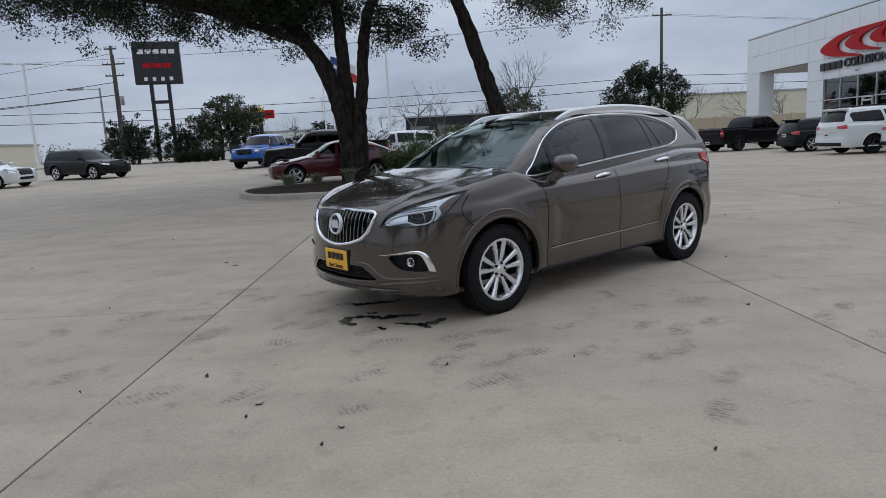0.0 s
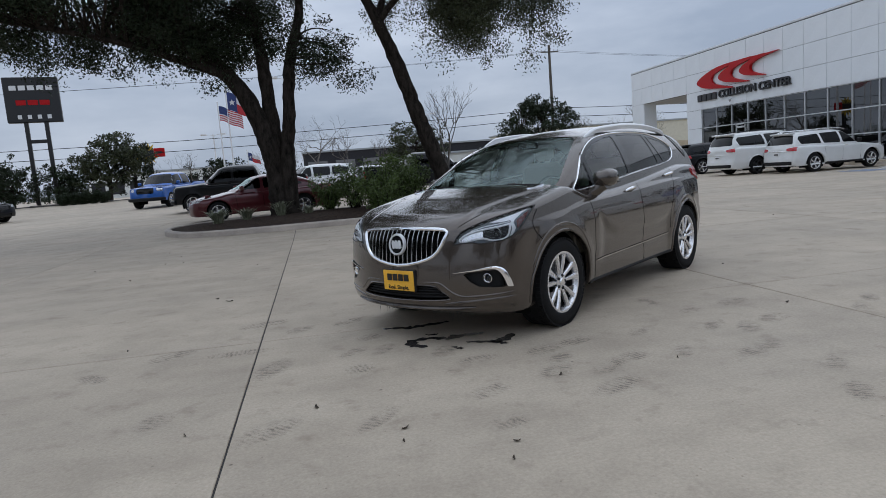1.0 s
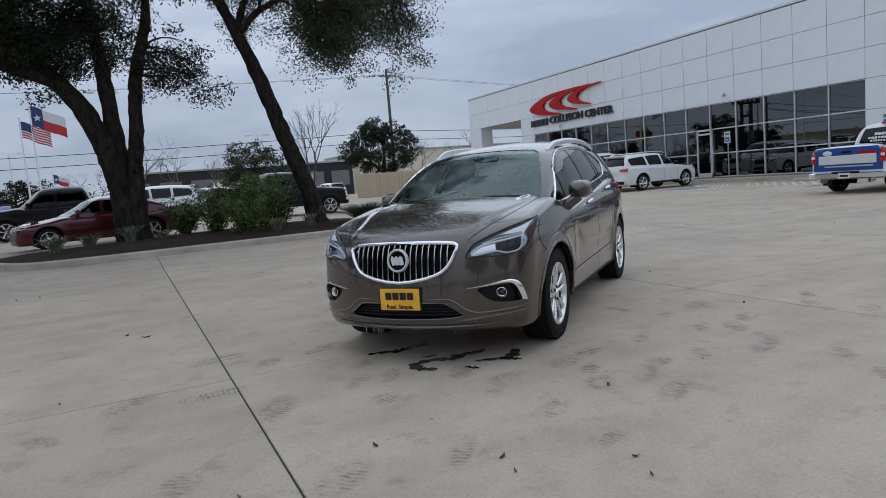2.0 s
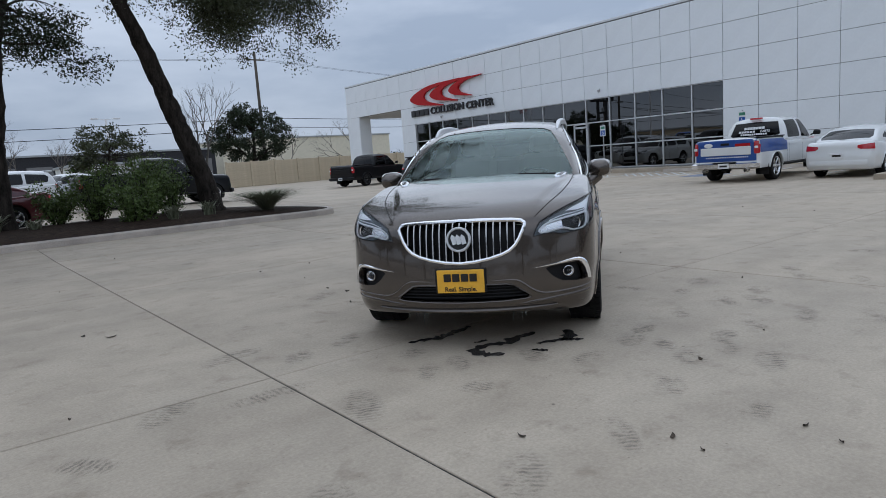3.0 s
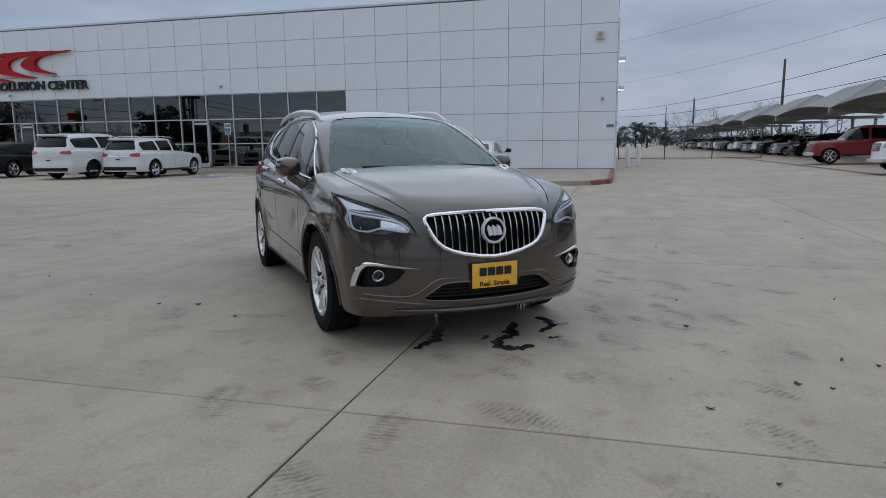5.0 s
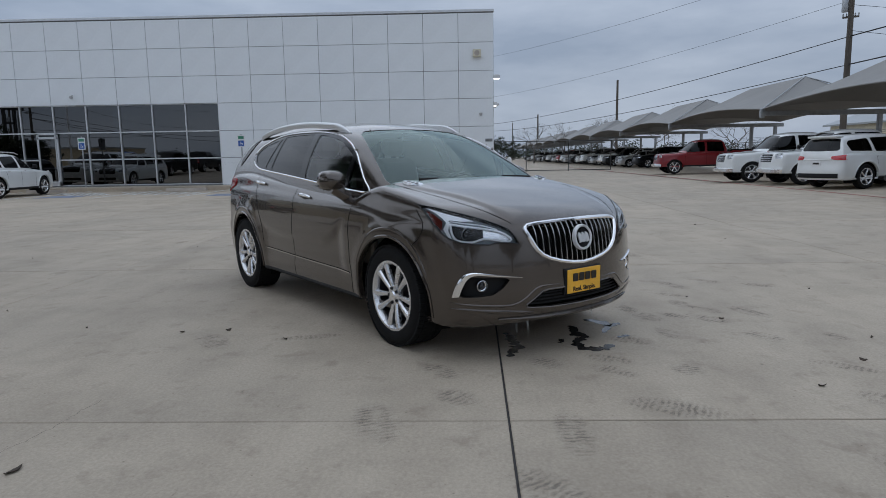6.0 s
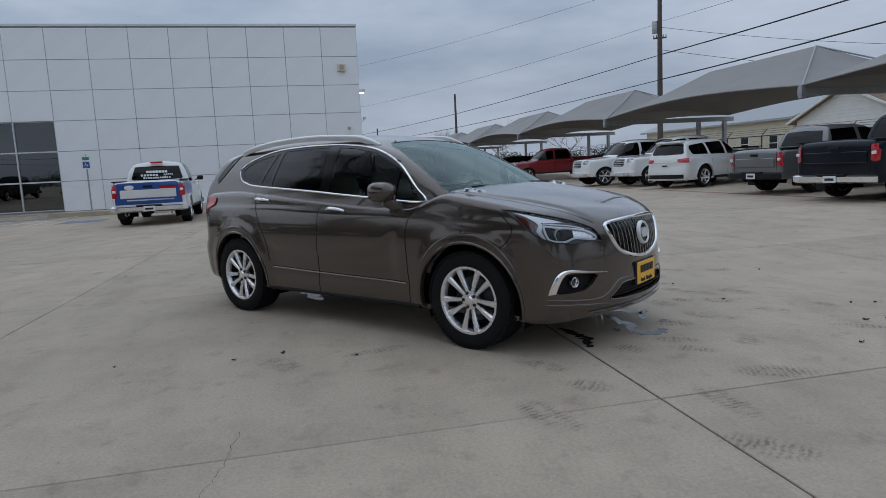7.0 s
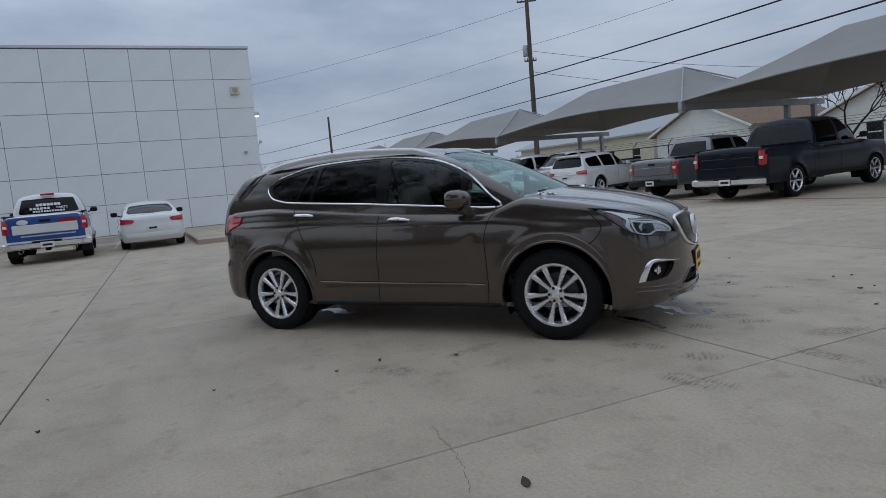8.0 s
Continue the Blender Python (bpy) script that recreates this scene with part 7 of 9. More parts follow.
def bare_tree(name, label, base, height, seed, width=0.55, mat=TWIG):
    """A leafless tree of forking limbs."""
    rng = np.random.default_rng(seed)
    root = thing(name, label, "tree", pose(*base))
    trunk, twigs = Shape(), Shape()

    def fork(p, d, length, r, depth):
        e = p + d * length
        mid = (p + e) / 2 + rng.normal(size=3) * length * 0.06
        (trunk if depth < 2 else twigs).tube([p, mid, e], [r, r * 0.82, r * 0.62], 7 if depth < 2 else 4, caps=False)
        if depth >= 6 or r < 0.004:
            return
        for _ in range(2 if depth in (0, 3, 5) else 3):
            nd = d + rng.normal(size=3) * width * np.array([1, 1, 0.7]) + np.array([0, 0, 0.12])
            nd /= np.linalg.norm(nd)
            fork(e, nd, length * rng.uniform(0.62, 0.85), r * rng.uniform(0.5, 0.66), depth + 1)

    fork(np.zeros(3), np.array([0.02, 0.0, 1.0]), height * 0.27, height * 0.018, 0)
    part("trunk", trunk, mat, root, smooth=60)
    part("twig_mass", twigs, mat, root, smooth=60)["kind"] = "stuff"
    return root


def shrub(name, label, base, radius, height, mat, seed, per=26, leaf=0.045, stems=26):
    rng = np.random.default_rng(seed)
    root = thing(name, label, "shrub", pose(*base))
    st, tips, sizes = Shape(), [], []
    for _ in range(stems):
        a, rr = rng.uniform(0, 2 * math.pi), radius * math.sqrt(rng.uniform(0, 1))
        top = np.array([rr * math.cos(a), rr * math.sin(a), height * rng.uniform(0.55, 1.0)])
        L = bezier((rr * 0.2 * math.cos(a), rr * 0.2 * math.sin(a), -0.05), (top[0] * 0.5, top[1] * 0.5, top[2] * 0.6), top, 5)
        st.tube(L, [0.014, 0.012, 0.010, 0.007, 0.003], 4)
        for t in (0.35, 0.6, 0.8, 1.0):
            q = np.array(L[min(4, int(t * 4))])
            tips.append(q + rng.normal(size=3) * 0.06)
            sizes.append(0.22 * rng.uniform(0.7, 1.2))
    part("stem_mass", st, BARK, root)["kind"] = "stuff"
    V, F = leaf_cloud(tips, sizes, per, leaf, rng, 0.0)
    cloud_part("leaf_mass", V, F, mat, root)["kind"] = "stuff"
    return root


def tussock(name, label, base, radius, height, blades, seed, mat=GRASS_BLADE):
    """A clump of arching strap leaves."""
    rng = np.random.default_rng(seed)
    V, F = [], []
    for _ in range(blades):
        a, out = rng.uniform(0, 2 * math.pi), radius * rng.uniform(0.3, 1.0)
        h, w = height * rng.uniform(0.6, 1.0), 0.012
        d, s = np.array([math.cos(a), math.sin(a), 0]), np.array([-math.sin(a), math.cos(a), 0])
        o = rng.normal(size=3) * 0.05 * np.array([1, 1, 0])
        i = len(V)
        for t, ww in ((0, 1), (0.45, 0.9), (0.8, 0.6), (1.0, 0.08)):
            p = o + d * out * t ** 1.5 + np.array([0, 0, h * (1.35 * t - 0.55 * t ** 2.6)])
            V += [p - s * w * ww, p + s * w * ww]
        F += [(i, i + 1, i + 3, i + 2), (i + 2, i + 3, i + 5, i + 4), (i + 4, i + 5, i + 7, i + 6)]
    return tagged(part(name, Shape().add(V, F), mat, m=pose(*base), smooth=0), label, "grass")


tree("live_oak", "large live oak with three dark stems and dense small leaves", (-2.03, 21.5, 0.1),
     [([(0.05, 0, -0.1), (0.0, 0, 0.5), (-0.06, 0, 1.3), (-0.16, 0, 2.2), (-0.42, 0.05, 3.2), (-0.9, 0.1, 4.2), (-1.7, 0.2, 5.2), (-2.7, 0.3, 6.3), (-4.0, 0.2, 7.6)], [0.52, 0.36, 0.30, 0.30, 0.29, 0.26, 0.22, 0.18, 0.10]),
      ([(0.12, 0.05, 0.0), (0.10, 0.1, 1.0), (0.06, 0.15, 2.2), (-0.05, 0.2, 3.6), (-0.12, 0.3, 5.0), (-0.25, 0.5, 6.6), (-0.3, 0.7, 8.4)], [0.40, 0.30, 0.25, 0.23, 0.20, 0.16, 0.08]),
      ([(0.25, -0.05, 0.0), (0.30, -0.05, 1.0), (0.38, -0.1, 2.2), (0.52, -0.1, 3.1), (0.62, -0.1, 4.2), (0.80, 0.0, 5.2), (1.15, 0.1, 6.4), (1.3, 0.2, 8.0)], [0.38, 0.28, 0.22, 0.20, 0.19, 0.18, 0.14, 0.07]),
      ([(-1.2, 0.1, 4.6), (-2.4, -0.6, 5.0), (-4.0, -1.2, 5.5), (-6.0, -1.6, 5.9)], [0.15, 0.12, 0.09, 0.04]),
      ([(-2.2, 0.2, 5.8), (-3.6, 1.2, 6.0), (-5.6, 1.8, 6.4), (-8.0, 1.6, 6.8)], [0.13, 0.10, 0.08, 0.03])],
     [((-5.4, 0.0, 7.7), (4.8, 3.6, 2.3), 250), ((-8.8, -0.6, 6.9), (2.6, 2.4, 1.1), 55), ((-2.5, -0.8, 10.4), (5.0, 4.5, 1.6), 120), ((-3.5, -4.5, 10.8), (6.5, 4.0, 1.4), 150), ((-1.3, 0.3, 7.2), (2.7, 3.0, 2.0), 190), ((-2.6, -0.5, 5.8), (1.7, 1.6, 0.7), 18), ((1.45, 0.0, 5.5), (0.9, 0.9, 0.9), 16)],
     LEAF_DARK, 0.050, 112, 11)
tree("leaning_oak", "leaning live oak with a single dark trunk", (3.25, 20.5, 0.1),
     [([(0.08, 0, -0.1), (0.0, 0, 0.3), (-0.17, 0, 1.2), (-0.55, 0, 2.3), (-0.85, 0, 3.2), (-1.2, 0, 4.3), (-1.6, 0, 5.4), (-2.1, 0.1, 6.6), (-2.7, 0.2, 8.0)], [0.46, 0.31, 0.27, 0.25, 0.235, 0.215, 0.19, 0.15, 0.08]),
      ([(-1.75, 0, 5.8), (-1.1, -0.2, 6.5), (0.2, -0.5, 7.0), (1.8, -0.6, 7.1), (3.4, -0.6, 6.7)], [0.11, 0.09, 0.07, 0.05, 0.02]),
      ([(-1.8, 0.1, 5.9), (-1.2, 0.6, 7.2), (0.0, 1.0, 8.2)], [0.12, 0.09, 0.04])],
     [((0.3, 0.0, 7.8), (3.6, 3.0, 1.9), 130), ((0.5, -1.0, 9.9), (3.8, 3.6, 1.2), 60), ((1.2, -3.8, 10.6), (4.2, 3.6, 1.2), 70), ((1.9, -0.4, 6.3), (1.9, 1.8, 0.9), 60), ((0.5, -0.2, 5.9), (1.6, 1.6, 0.8), 30)],
     LEAF, 0.042, 118, 23)
rng_v = np.random.default_rng(5)
for k, (x, y, r, h) in enumerate(((0.3, 20.8, 0.75, 1.35), (1.3, 20.3, 0.8, 1.6), (2.2, 20.9, 0.75, 1.5), (0.9, 19.2, 0.6, 0.95), (1.9, 21.8, 0.9, 1.6), (-0.5, 21.6, 0.6, 1.0))):
    shrub("shrub", "leafy green shrub with yellowish shoots in the island bed", (x, y, 0.17 + gz(x, y)), r, h, LEAF_SHRUB, 40 + k)
tussock("grass_tuft", "arching grey-green ornamental grass clump", (4.2, 18.9, 0.17 + gz(4.2, 18.9)), 1.6, 0.72, 760, 3)
tussock("grass_tuft", "low strap-leaved plant beside the trunk", (1.6, 18.6, 0.15 + gz(1.6, 18.6)), 0.5, 0.55, 90, 4)
tussock("grass_tuft", "low strap-leaved plant beside the trunk", (2.6, 18.9, 0.15 + gz(2.6, 18.9)), 0.45, 0.55, 80, 14)
tussock("grass_tuft", "wispy grass by the foot of the oak", (-3.7, 19.4, 0.15 + gz(-3.7, 19.4)), 0.55, 0.55, 150, 5)
tussock("grass_tuft", "wispy grass by the foot of the oak", (-3.0, 20.0, 0.15 + gz(-3.0, 20.0)), 0.5, 0.5, 110, 6)
tussock("grass_tuft", "wispy grass by the foot of the oak", (-2.0, 20.4, 0.15 + gz(-2.0, 20.4)), 0.5, 0.6, 120, 7)
tussock("grass_tuft", "wispy grass by the foot of the oak", (-1.2, 20.2, 0.15 + gz(-1.2, 20.2)), 0.4, 0.4, 90, 8)

# middle distance
tree("round_oak", "dense dark round tree behind the tan wall", (23.4, 66.0, 0), [([(0, 0, 0), (0, 0, 1.6), (0.1, 0, 3.0), (0.3, 0, 5.5)], [0.28, 0.22, 0.2, 0.08]), ([(0.05, 0, 2.2), (-1.2, 0.2, 3.6), (-2.2, 0.3, 4.6)], [0.13, 0.10, 0.05]), ([(0.1, 0, 2.4), (1.5, -0.2, 3.5), (2.8, 0, 4.3)], [0.13, 0.10, 0.05])],
     [((0, 0, 5.0), (4.4, 3.0, 2.5), 95), ((-0.6, 0, 6.9), (2.0, 1.8, 1.0), 22)], LEAF_DARK, 0.13, 46, 31, spread=(0.5, 0.9))
tree("lot_tree", "dark green tree at the edge of the lot", (-18.4, 61.0, 0), [([(0, 0, 0), (0.1, 0, 1.6), (0.2, 0, 3.2), (0, 0, 5.0)], [0.2, 0.16, 0.13, 0.05]), ([(0.1, 0, 1.8), (1.2, 0, 3.0), (2.0, 0, 3.8)], [0.1, 0.07, 0.03])],
     [((0.1, 0, 4.4), (2.9, 2.4, 2.3), 70)], LEAF, 0.12, 44, 32, spread=(0.4, 0.75))
tree("lot_tree", "dark green tree at the edge of the lot", (-16.7, 63.0, 0), [([(0, 0, 0), (0, 0, 2.0), (0.2, 0, 4.0)], [0.18, 0.14, 0.05])], [((0, 0, 3.9), (1.9, 1.8, 1.9), 34)], LEAF_DARK, 0.12, 44, 33, spread=(0.4, 0.7))
for k, (x, y, h) in enumerate(((-25.6, 60.0, 4.2), (-22.6, 61.5, 3.9), (-28.5, 64.0, 4.6))):
    tree("hedge_tree", "low dark evergreen tree below the pole sign", (x, y, 0), [([(0, 0, 0), (0, 0, 1.3), (0.1, 0, h * 0.7)], [0.16, 0.12, 0.04])], [((0, 0, h * 0.68), (2.1, 1.8, h * 0.34), 34)], LEAF_DARK, 0.12, 42, 50 + k, spread=(0.4, 0.7))
tree("far_oak", "dark evergreen tree beyond the island", (8.6, 60.0, 0), [([(0, 0, 0), (0, 0, 1.8), (0.2, 0, 4.0)], [0.2, 0.16, 0.05])], [((0, 0, 3.7), (3.0, 2.2, 1.9), 54)], LEAF, 0.12, 42, 35, spread=(0.45, 0.75))
tree("far_oak", "dark evergreen tree beyond the island", (-10.8, 70.0, 0), [([(0, 0, 0), (0, 0, 1.2), (0.1, 0, 3.0)], [0.2, 0.15, 0.05])], [((0, 0, 2.6), (3.2, 2.0, 1.4), 34)], LEAF_DARK, 0.13, 40, 36, spread=(0.45, 0.75))
for k, (x, y, h) in enumerate(((-0.4, 62, 8.6), (2.6, 64, 6.4), (-12.0, 64, 5.8), (-4.0, 66, 6.0), (6.0, 66, 6.2), (37.5, 70, 7.6), (41.5, 74, 6.6), (33.0, 78, 6.8), (44.0, -33.0, 5.2), (27.0, -37.0, 8.2), (22.5, -38.0, 8.0), (62.0, -22.0, 6.5), (15.3, -21.2, 6.4), (13.9, -21.9, 6.0), (84.0, -20.5, 7.0), (90, -14, 7.2), (84, -22, 7.6), (99, -6, 7.6), (104, -16, 8.5), (95, -18, 7.8), (88, -9, 6.6))):
    bare_tree("bare_tree", "leafless winter tree with fine grey twigs", (x, y, 0), h, 70 + k, mat=BARK if -22 < y < -21 else TWIG)
for k, (x, y) in enumerate(((158.0, -1.0), (166.0, -4.0), (172.0, 3.0), (185.0, -10.0))):
    tree("far_tree", "low dark tree at the end of the lot", (x, y, 0), [([(0, 0, 0), (0, 0, 2.0), (0.1, 0, 4.0)], [0.2, 0.15, 0.05])], [((0, 0, 3.6), (3.4, 3.0, 2.4), 24)], LEAF_DARK, 0.16, 40, 90 + k, spread=(0.6, 0.9))

bare_tree("bare_sapling", "thin leafless sapling behind the leaning oak", (3.5, 21.5, 0.15 + gz(3.5, 21.5)), 3.7, 141, 0.34)

REFLECTED = bpy.data.objects["round_oak"]
for x, y, r in ((-24, 2, 20), (-27, 9, 140), (-23, 15, 250), (-29, 22, 80), (-20, -9, 200), (-12, -19, 310), (-3, -24, 30)):
    copy_thing(REFLECTED, pose(x, y, 0, 0, 0, r))


def far_woods():
    """The low tree line round the horizon, as one mass of leaf clumps."""
    rng = np.random.default_rng(77)
    C, S = [], []
    for _ in range(1500):
        a = rng.uniform(0, 2 * math.pi)
        r = rng.uniform(150, 260)
        C.append((r * math.cos(a), r * math.sin(a), rng.uniform(0.5, 4.0) + 2.5 * noise.noise((math.cos(a) * 5, math.sin(a) * 5, 3))))
        S.append(rng.uniform(2.0, 4.2))
    V, F = leaf_cloud(C, S, 150, 0.28, rng, 0.0)
    ob = cloud_part("far_woods", V, F, LEAF_DARK, None)
    return tagged(ob, "low dark line of far trees along the horizon", "woods", kind="stuff")


far_woods()


# ---- shade roofs over the angled stalls ----
def shade_roof(x0, x1, y0, y1, z, rise, inset, last=False):
    """A stretched hip roof of grey fabric on steel posts, open to the lane."""
    root = thing("shade_roof", "grey fabric shade roof stretched over steel posts", "shade roof", group="shade roofs over the stalls")
    yr = (y0 + y1) / 2
    A, B = np.array([x0 + inset, yr, z + rise]), np.array([x1 - inset, yr, z + rise])
    corners = [np.array(p, float) for p in ((x0, y0, z), (x1, y0, z), (x1, y1, z), (x0, y1, z))]
    n, k = 14, 10
    top = Shape()

    def sheet(p, q, a, b):
        """A sagging sheet between an eave p to q and a ridge a to b."""
        vs = []
        for i in range(n + 1):
            t = i / n
            e, r = p + (q - p) * t, a + (b - a) * t
            e = e + np.array([0, 0, 0.30 * math.sin(math.pi * t)])
            for j in range(k + 1):
                s = j / k
                vs.append(e + (r - e) * s - np.array([0, 0, 0.22 * math.sin(math.pi * s) * (0.4 + 0.6 * math.sin(math.pi * t))]))
        top.add(vs, [(i * (k + 1) + j, (i + 1) * (k + 1) + j, (i + 1) * (k + 1) + j + 1, i * (k + 1) + j + 1) for i in range(n) for j in range(k)])

    sheet(corners[0], corners[1], A, B)
    sheet(corners[2], corners[3], B, A)
    sheet(corners[1], corners[2], B, B + np.array([0, -1e-3, 0]))
    sheet(corners[3], corners[0], A + np.array([0, -1e-3, 0]), A)
    part("canopy", top, FABRIC, root, smooth=40)
    for x in (x0, x1) if last else (x0,):
        part("beam", Shape().box(x - 0.09, x + 0.09, y0 - 0.2, y1 + 0.1, z - 0.30, z - 0.08, 0.01), STEEL, root)
        for y in (y0 + 1.8, y0 + 0.3):
            part("post", Shape().box(x - 0.09, x + 0.09, y - 0.09, y + 0.09, 0, z - 0.3, 0.012), STEEL, root)
        part("corner_bracket", Shape().box(x - 0.08, x + 0.08, y1 - 0.09, y1 + 0.09, z - 0.40, z + 0.03, 0.02), STEEL, root)
        for yy in (y0, y1):
            part("hip_pipe", Shape().tube([(x, yy, z), ((A if x < (x0 + x1) / 2 else B) * 1.0)], 0.03, 6), STEEL, root)
    part("ridge_pipe", Shape().tube([A - np.array([0, 0, 0.05]), B - np.array([0, 0, 0.05])], 0.05, 6), STEEL, root)
    part("eave_cable", Shape().tube([corners[3] + (corners[2] - corners[3]) * t + np.array([0, 0, 0.30 * math.sin(math.pi * t)]) for t in np.linspace(0, 1, 15)], 0.025, 5), FABRIC, root)
    return root


for k in range(-1, 11):
    shade_roof(12.4 + 12.7 * k, 12.4 + 12.7 * (k + 1), -14.7, -7.7, 3.2, 1.75, 3.3, k == 10)
red_line = Shape().add([(x, y, gz(x, y) + z) for x in (0, 10, 20, 30, 45, 60) for y, z in ((-4.97, -0.004), (-4.97, 0.004), (-4.84, 0.004), (-4.84, -0.004))], [(i * 4 + j, i * 4 + 4 + j, i * 4 + 5 + j, i * 4 + 1 + j) for i in range(5) for j in range(3)])
tagged(part("lane_line", red_line, RED_KERB, smooth=0), "faded red fire-lane line on the concrete", "road marking", kind="structure")


def pole_with_arms(name, label, x, y, top, arms=((0.6, 2.2),), r=0.16, yaw=0, transformer=False):
    root = thing(name, label, "utility pole", pose(x, y, 0, 0, 0, yaw))
    part("pole", Shape().tube([(0, 0, 0), (0, 0, top)], [r, r * 0.65], 12), WOOD_POLE, root)
    for down, w in arms:
        arm = part("cross_arm", Shape().box(-w / 2, w / 2, -0.16, -0.05, top - down - 0.06, top - down + 0.06, 0.01), WOOD_POLE, root)
        for s in (-1, -0.55, 0.55, 1):
            part("insulator", Shape().lathe([(0.0, 0.22), (0.03, 0.2), (0.05, 0.12), (0.03, 0.08), (0.05, 0.04), (0.03, 0)], 8, m=pose(s * w * 0.46, -0.1, top - down + 0.06)), STEEL, arm)
    if transformer:
        part("transformer", Shape().lathe([(0, -0.45), (0.2, -0.45), (0.22, -0.4), (0.22, 0.4), (0.19, 0.46), (0, 0.48)], 16, m=pose(0.36, 0, top - 4.4)), STEEL, root)
        part("bracket", Shape().box(0.05, 0.2, -0.04, 0.04, top - 4.5, top - 4.3), STEEL, root)
    return root


def cable(a, b, sag, r=0.014, name="overhead_cable", label="thin black overhead power cable"):
    a, b = np.array(a, float), np.array(b, float)
    pts = [a + (b - a) * t - np.array([0, 0, sag * 4 * t * (1 - t)]) for t in np.linspace(0, 1, 22)]
    return tagged(part(name, Shape().tube(pts, r, 5), CABLE), label, "cable", group="overhead cables")


pole_with_arms("utility_pole", "tall wooden utility pole with a cross-arm behind the tree", 25.3, 67.5, 13.6, ((0.75, 2.0),), 0.2)
pole_with_arms("utility_pole", "weathered wooden utility pole beside the pole sign", -27.8, 62.0, 11.6, ((0.3, 1.1),), 0.20)
pole_with_arms("utility_pole", "wooden utility pole carrying a transformer", -29.5, 66.0, 11.4, ((0.9, 2.2), (2.0, 1.8)), 0.18, transformer=True)
pole_with_arms("utility_pole", "tall dark utility pole with transformer behind the shade roofs", 42.0, -21.1, 15.6, ((0.4, 1.6), (5.2, 1.0)), 0.24, yaw=60, transformer=True)
pole_with_arms("utility_pole", "bare wooden pole in the far lot", 100.0, -19.2, 12.9, (), 0.24)
pole_with_arms("utility_pole", "bare wooden pole in the far lot", 165.0, -14.5, 11.8, (), 0.26)
pole_with_arms("utility_pole", "small far utility pole", 190.0, -10.0, 11.0, ((0.4, 1.8),), 0.16)
for dz, yy in ((0.0, 66.0), (-0.95, 66.4)):
    cable((-75, yy, 7.4 + dz), (25.3, 67.4, 6.9 + dz), 1.2, 0.030)
    cable((25.3, 67.4, 6.9 + dz), (110, 72, 7.5 + dz), 0.7, 0.030)
for dx in (-0.9, 0.9):
    cable((-110, 70, 13.8), (25.3 + dx, 67.4, 12.95), 2.0, 0.012)
    cable((25.3 + dx, 67.4, 12.95), (125, 76, 13.2), 1.8, 0.012)
cable((-85, 64, 8.6), (-27.8, 62, 10.9), 1.5, 0.018)
cable((-85, 50, 6.6), (-29.5, 66, 8.8), 1.6, 0.030)
cable((-85, 44, 5.2), (-27.8, 62, 7.2), 1.2, 0.030)
cable((-29.5, 66, 10.4), (-70, 30, 13.0), 1.2, 0.014)
cable((-27.8, 62, 7.2), (-75, 66, 6.6), 0.8, 0.030)
for z0, z1, r in ((9.9, 7.4, 0.045), (8.0, 6.2, 0.045)):
    cable((42.0, -21.1, z0 - 0.8), (-22, -20.0, z1 + (1.8 if z0 > 9 else 2.2)), 0.5, r)
    cable((42.0, -21.1, z0 - 0.8), (150, 6, z1 + 1.0), 1.4, 0.030)
cable((42.0, -21.1, 14.8), (130, 22, 19), 2.0, 0.012)
cable((42.0, -21.1, 11.5), (130, 14, 12), 1.6, 0.012)
cable((42.0, -21.1, 11.2), (33, -40, 8.0), 0.3, 0.016)
cable((42.0, -21.1, 9.5), (33, -40, 6.0), 0.3, 0.016)
cable((42.0, -21.1, 11.6), (6, -40, 17.0), 0.8, 0.012)


def lamp_post(name, label, x, y, h, heads, yaw=0, mat=STEEL, arm=0.9):
    root = thing(name, label, "street lamp", pose(x, y, 0, 0, 0, yaw))
    part("base", Shape().lathe([(0, 0.7), (0.28, 0.7), (0.3, 0.66), (0.3, 0), (0, 0)], 14), KERB, root)
    part("pole", Shape().tube([(0, 0, 0.7), (0, 0, h)], [0.13, 0.10], 10), mat, root)
    for s in heads:
        part("arm", Shape().tube([(0, 0, h - 0.15), (s * arm, 0, h)], 0.035, 6), mat, root)
        part("lamp_head", Shape().box(min(s * arm, s * arm * 1.9), max(s * arm, s * arm * 1.9), -0.24, 0.24, h - 0.10, h + 0.10, 0.03), mat, root)
    return root


lamp_post("street_lamp", "white twin-headed lot lamp on a tall pole", -35.9, 62.0, 10.4, (-1, 1), 20, WHITE_SIGN, 0.8)
lamp_post("street_lamp", "grey street lamp with a long curved arm", -31.2, 66.0, 8.3, (-1,), 0, STEEL, 1.6)
lamp_post("street_lamp", "plain white lot lamp post", -2.55, 60.0, 10.4, (1, -1), 10, WHITE_SIGN, 0.6)
lamp_post("street_lamp", "white twin-headed lot lamp beyond the wall", 30.2, 88.0, 7.8, (-1, 1), 0, WHITE_SIGN, 0.9)
lamp_post("street_lamp", "white twin-headed lot lamp beyond the wall", 16.0, 95.0, 9.5, (-1, 1), 0, WHITE_SIGN, 0.9)
lamp_post("street_lamp", "white twin-headed lot lamp beyond the wall", -14.0, 96.0, 8.6, (-1, 1), 0, WHITE_SIGN, 0.9)


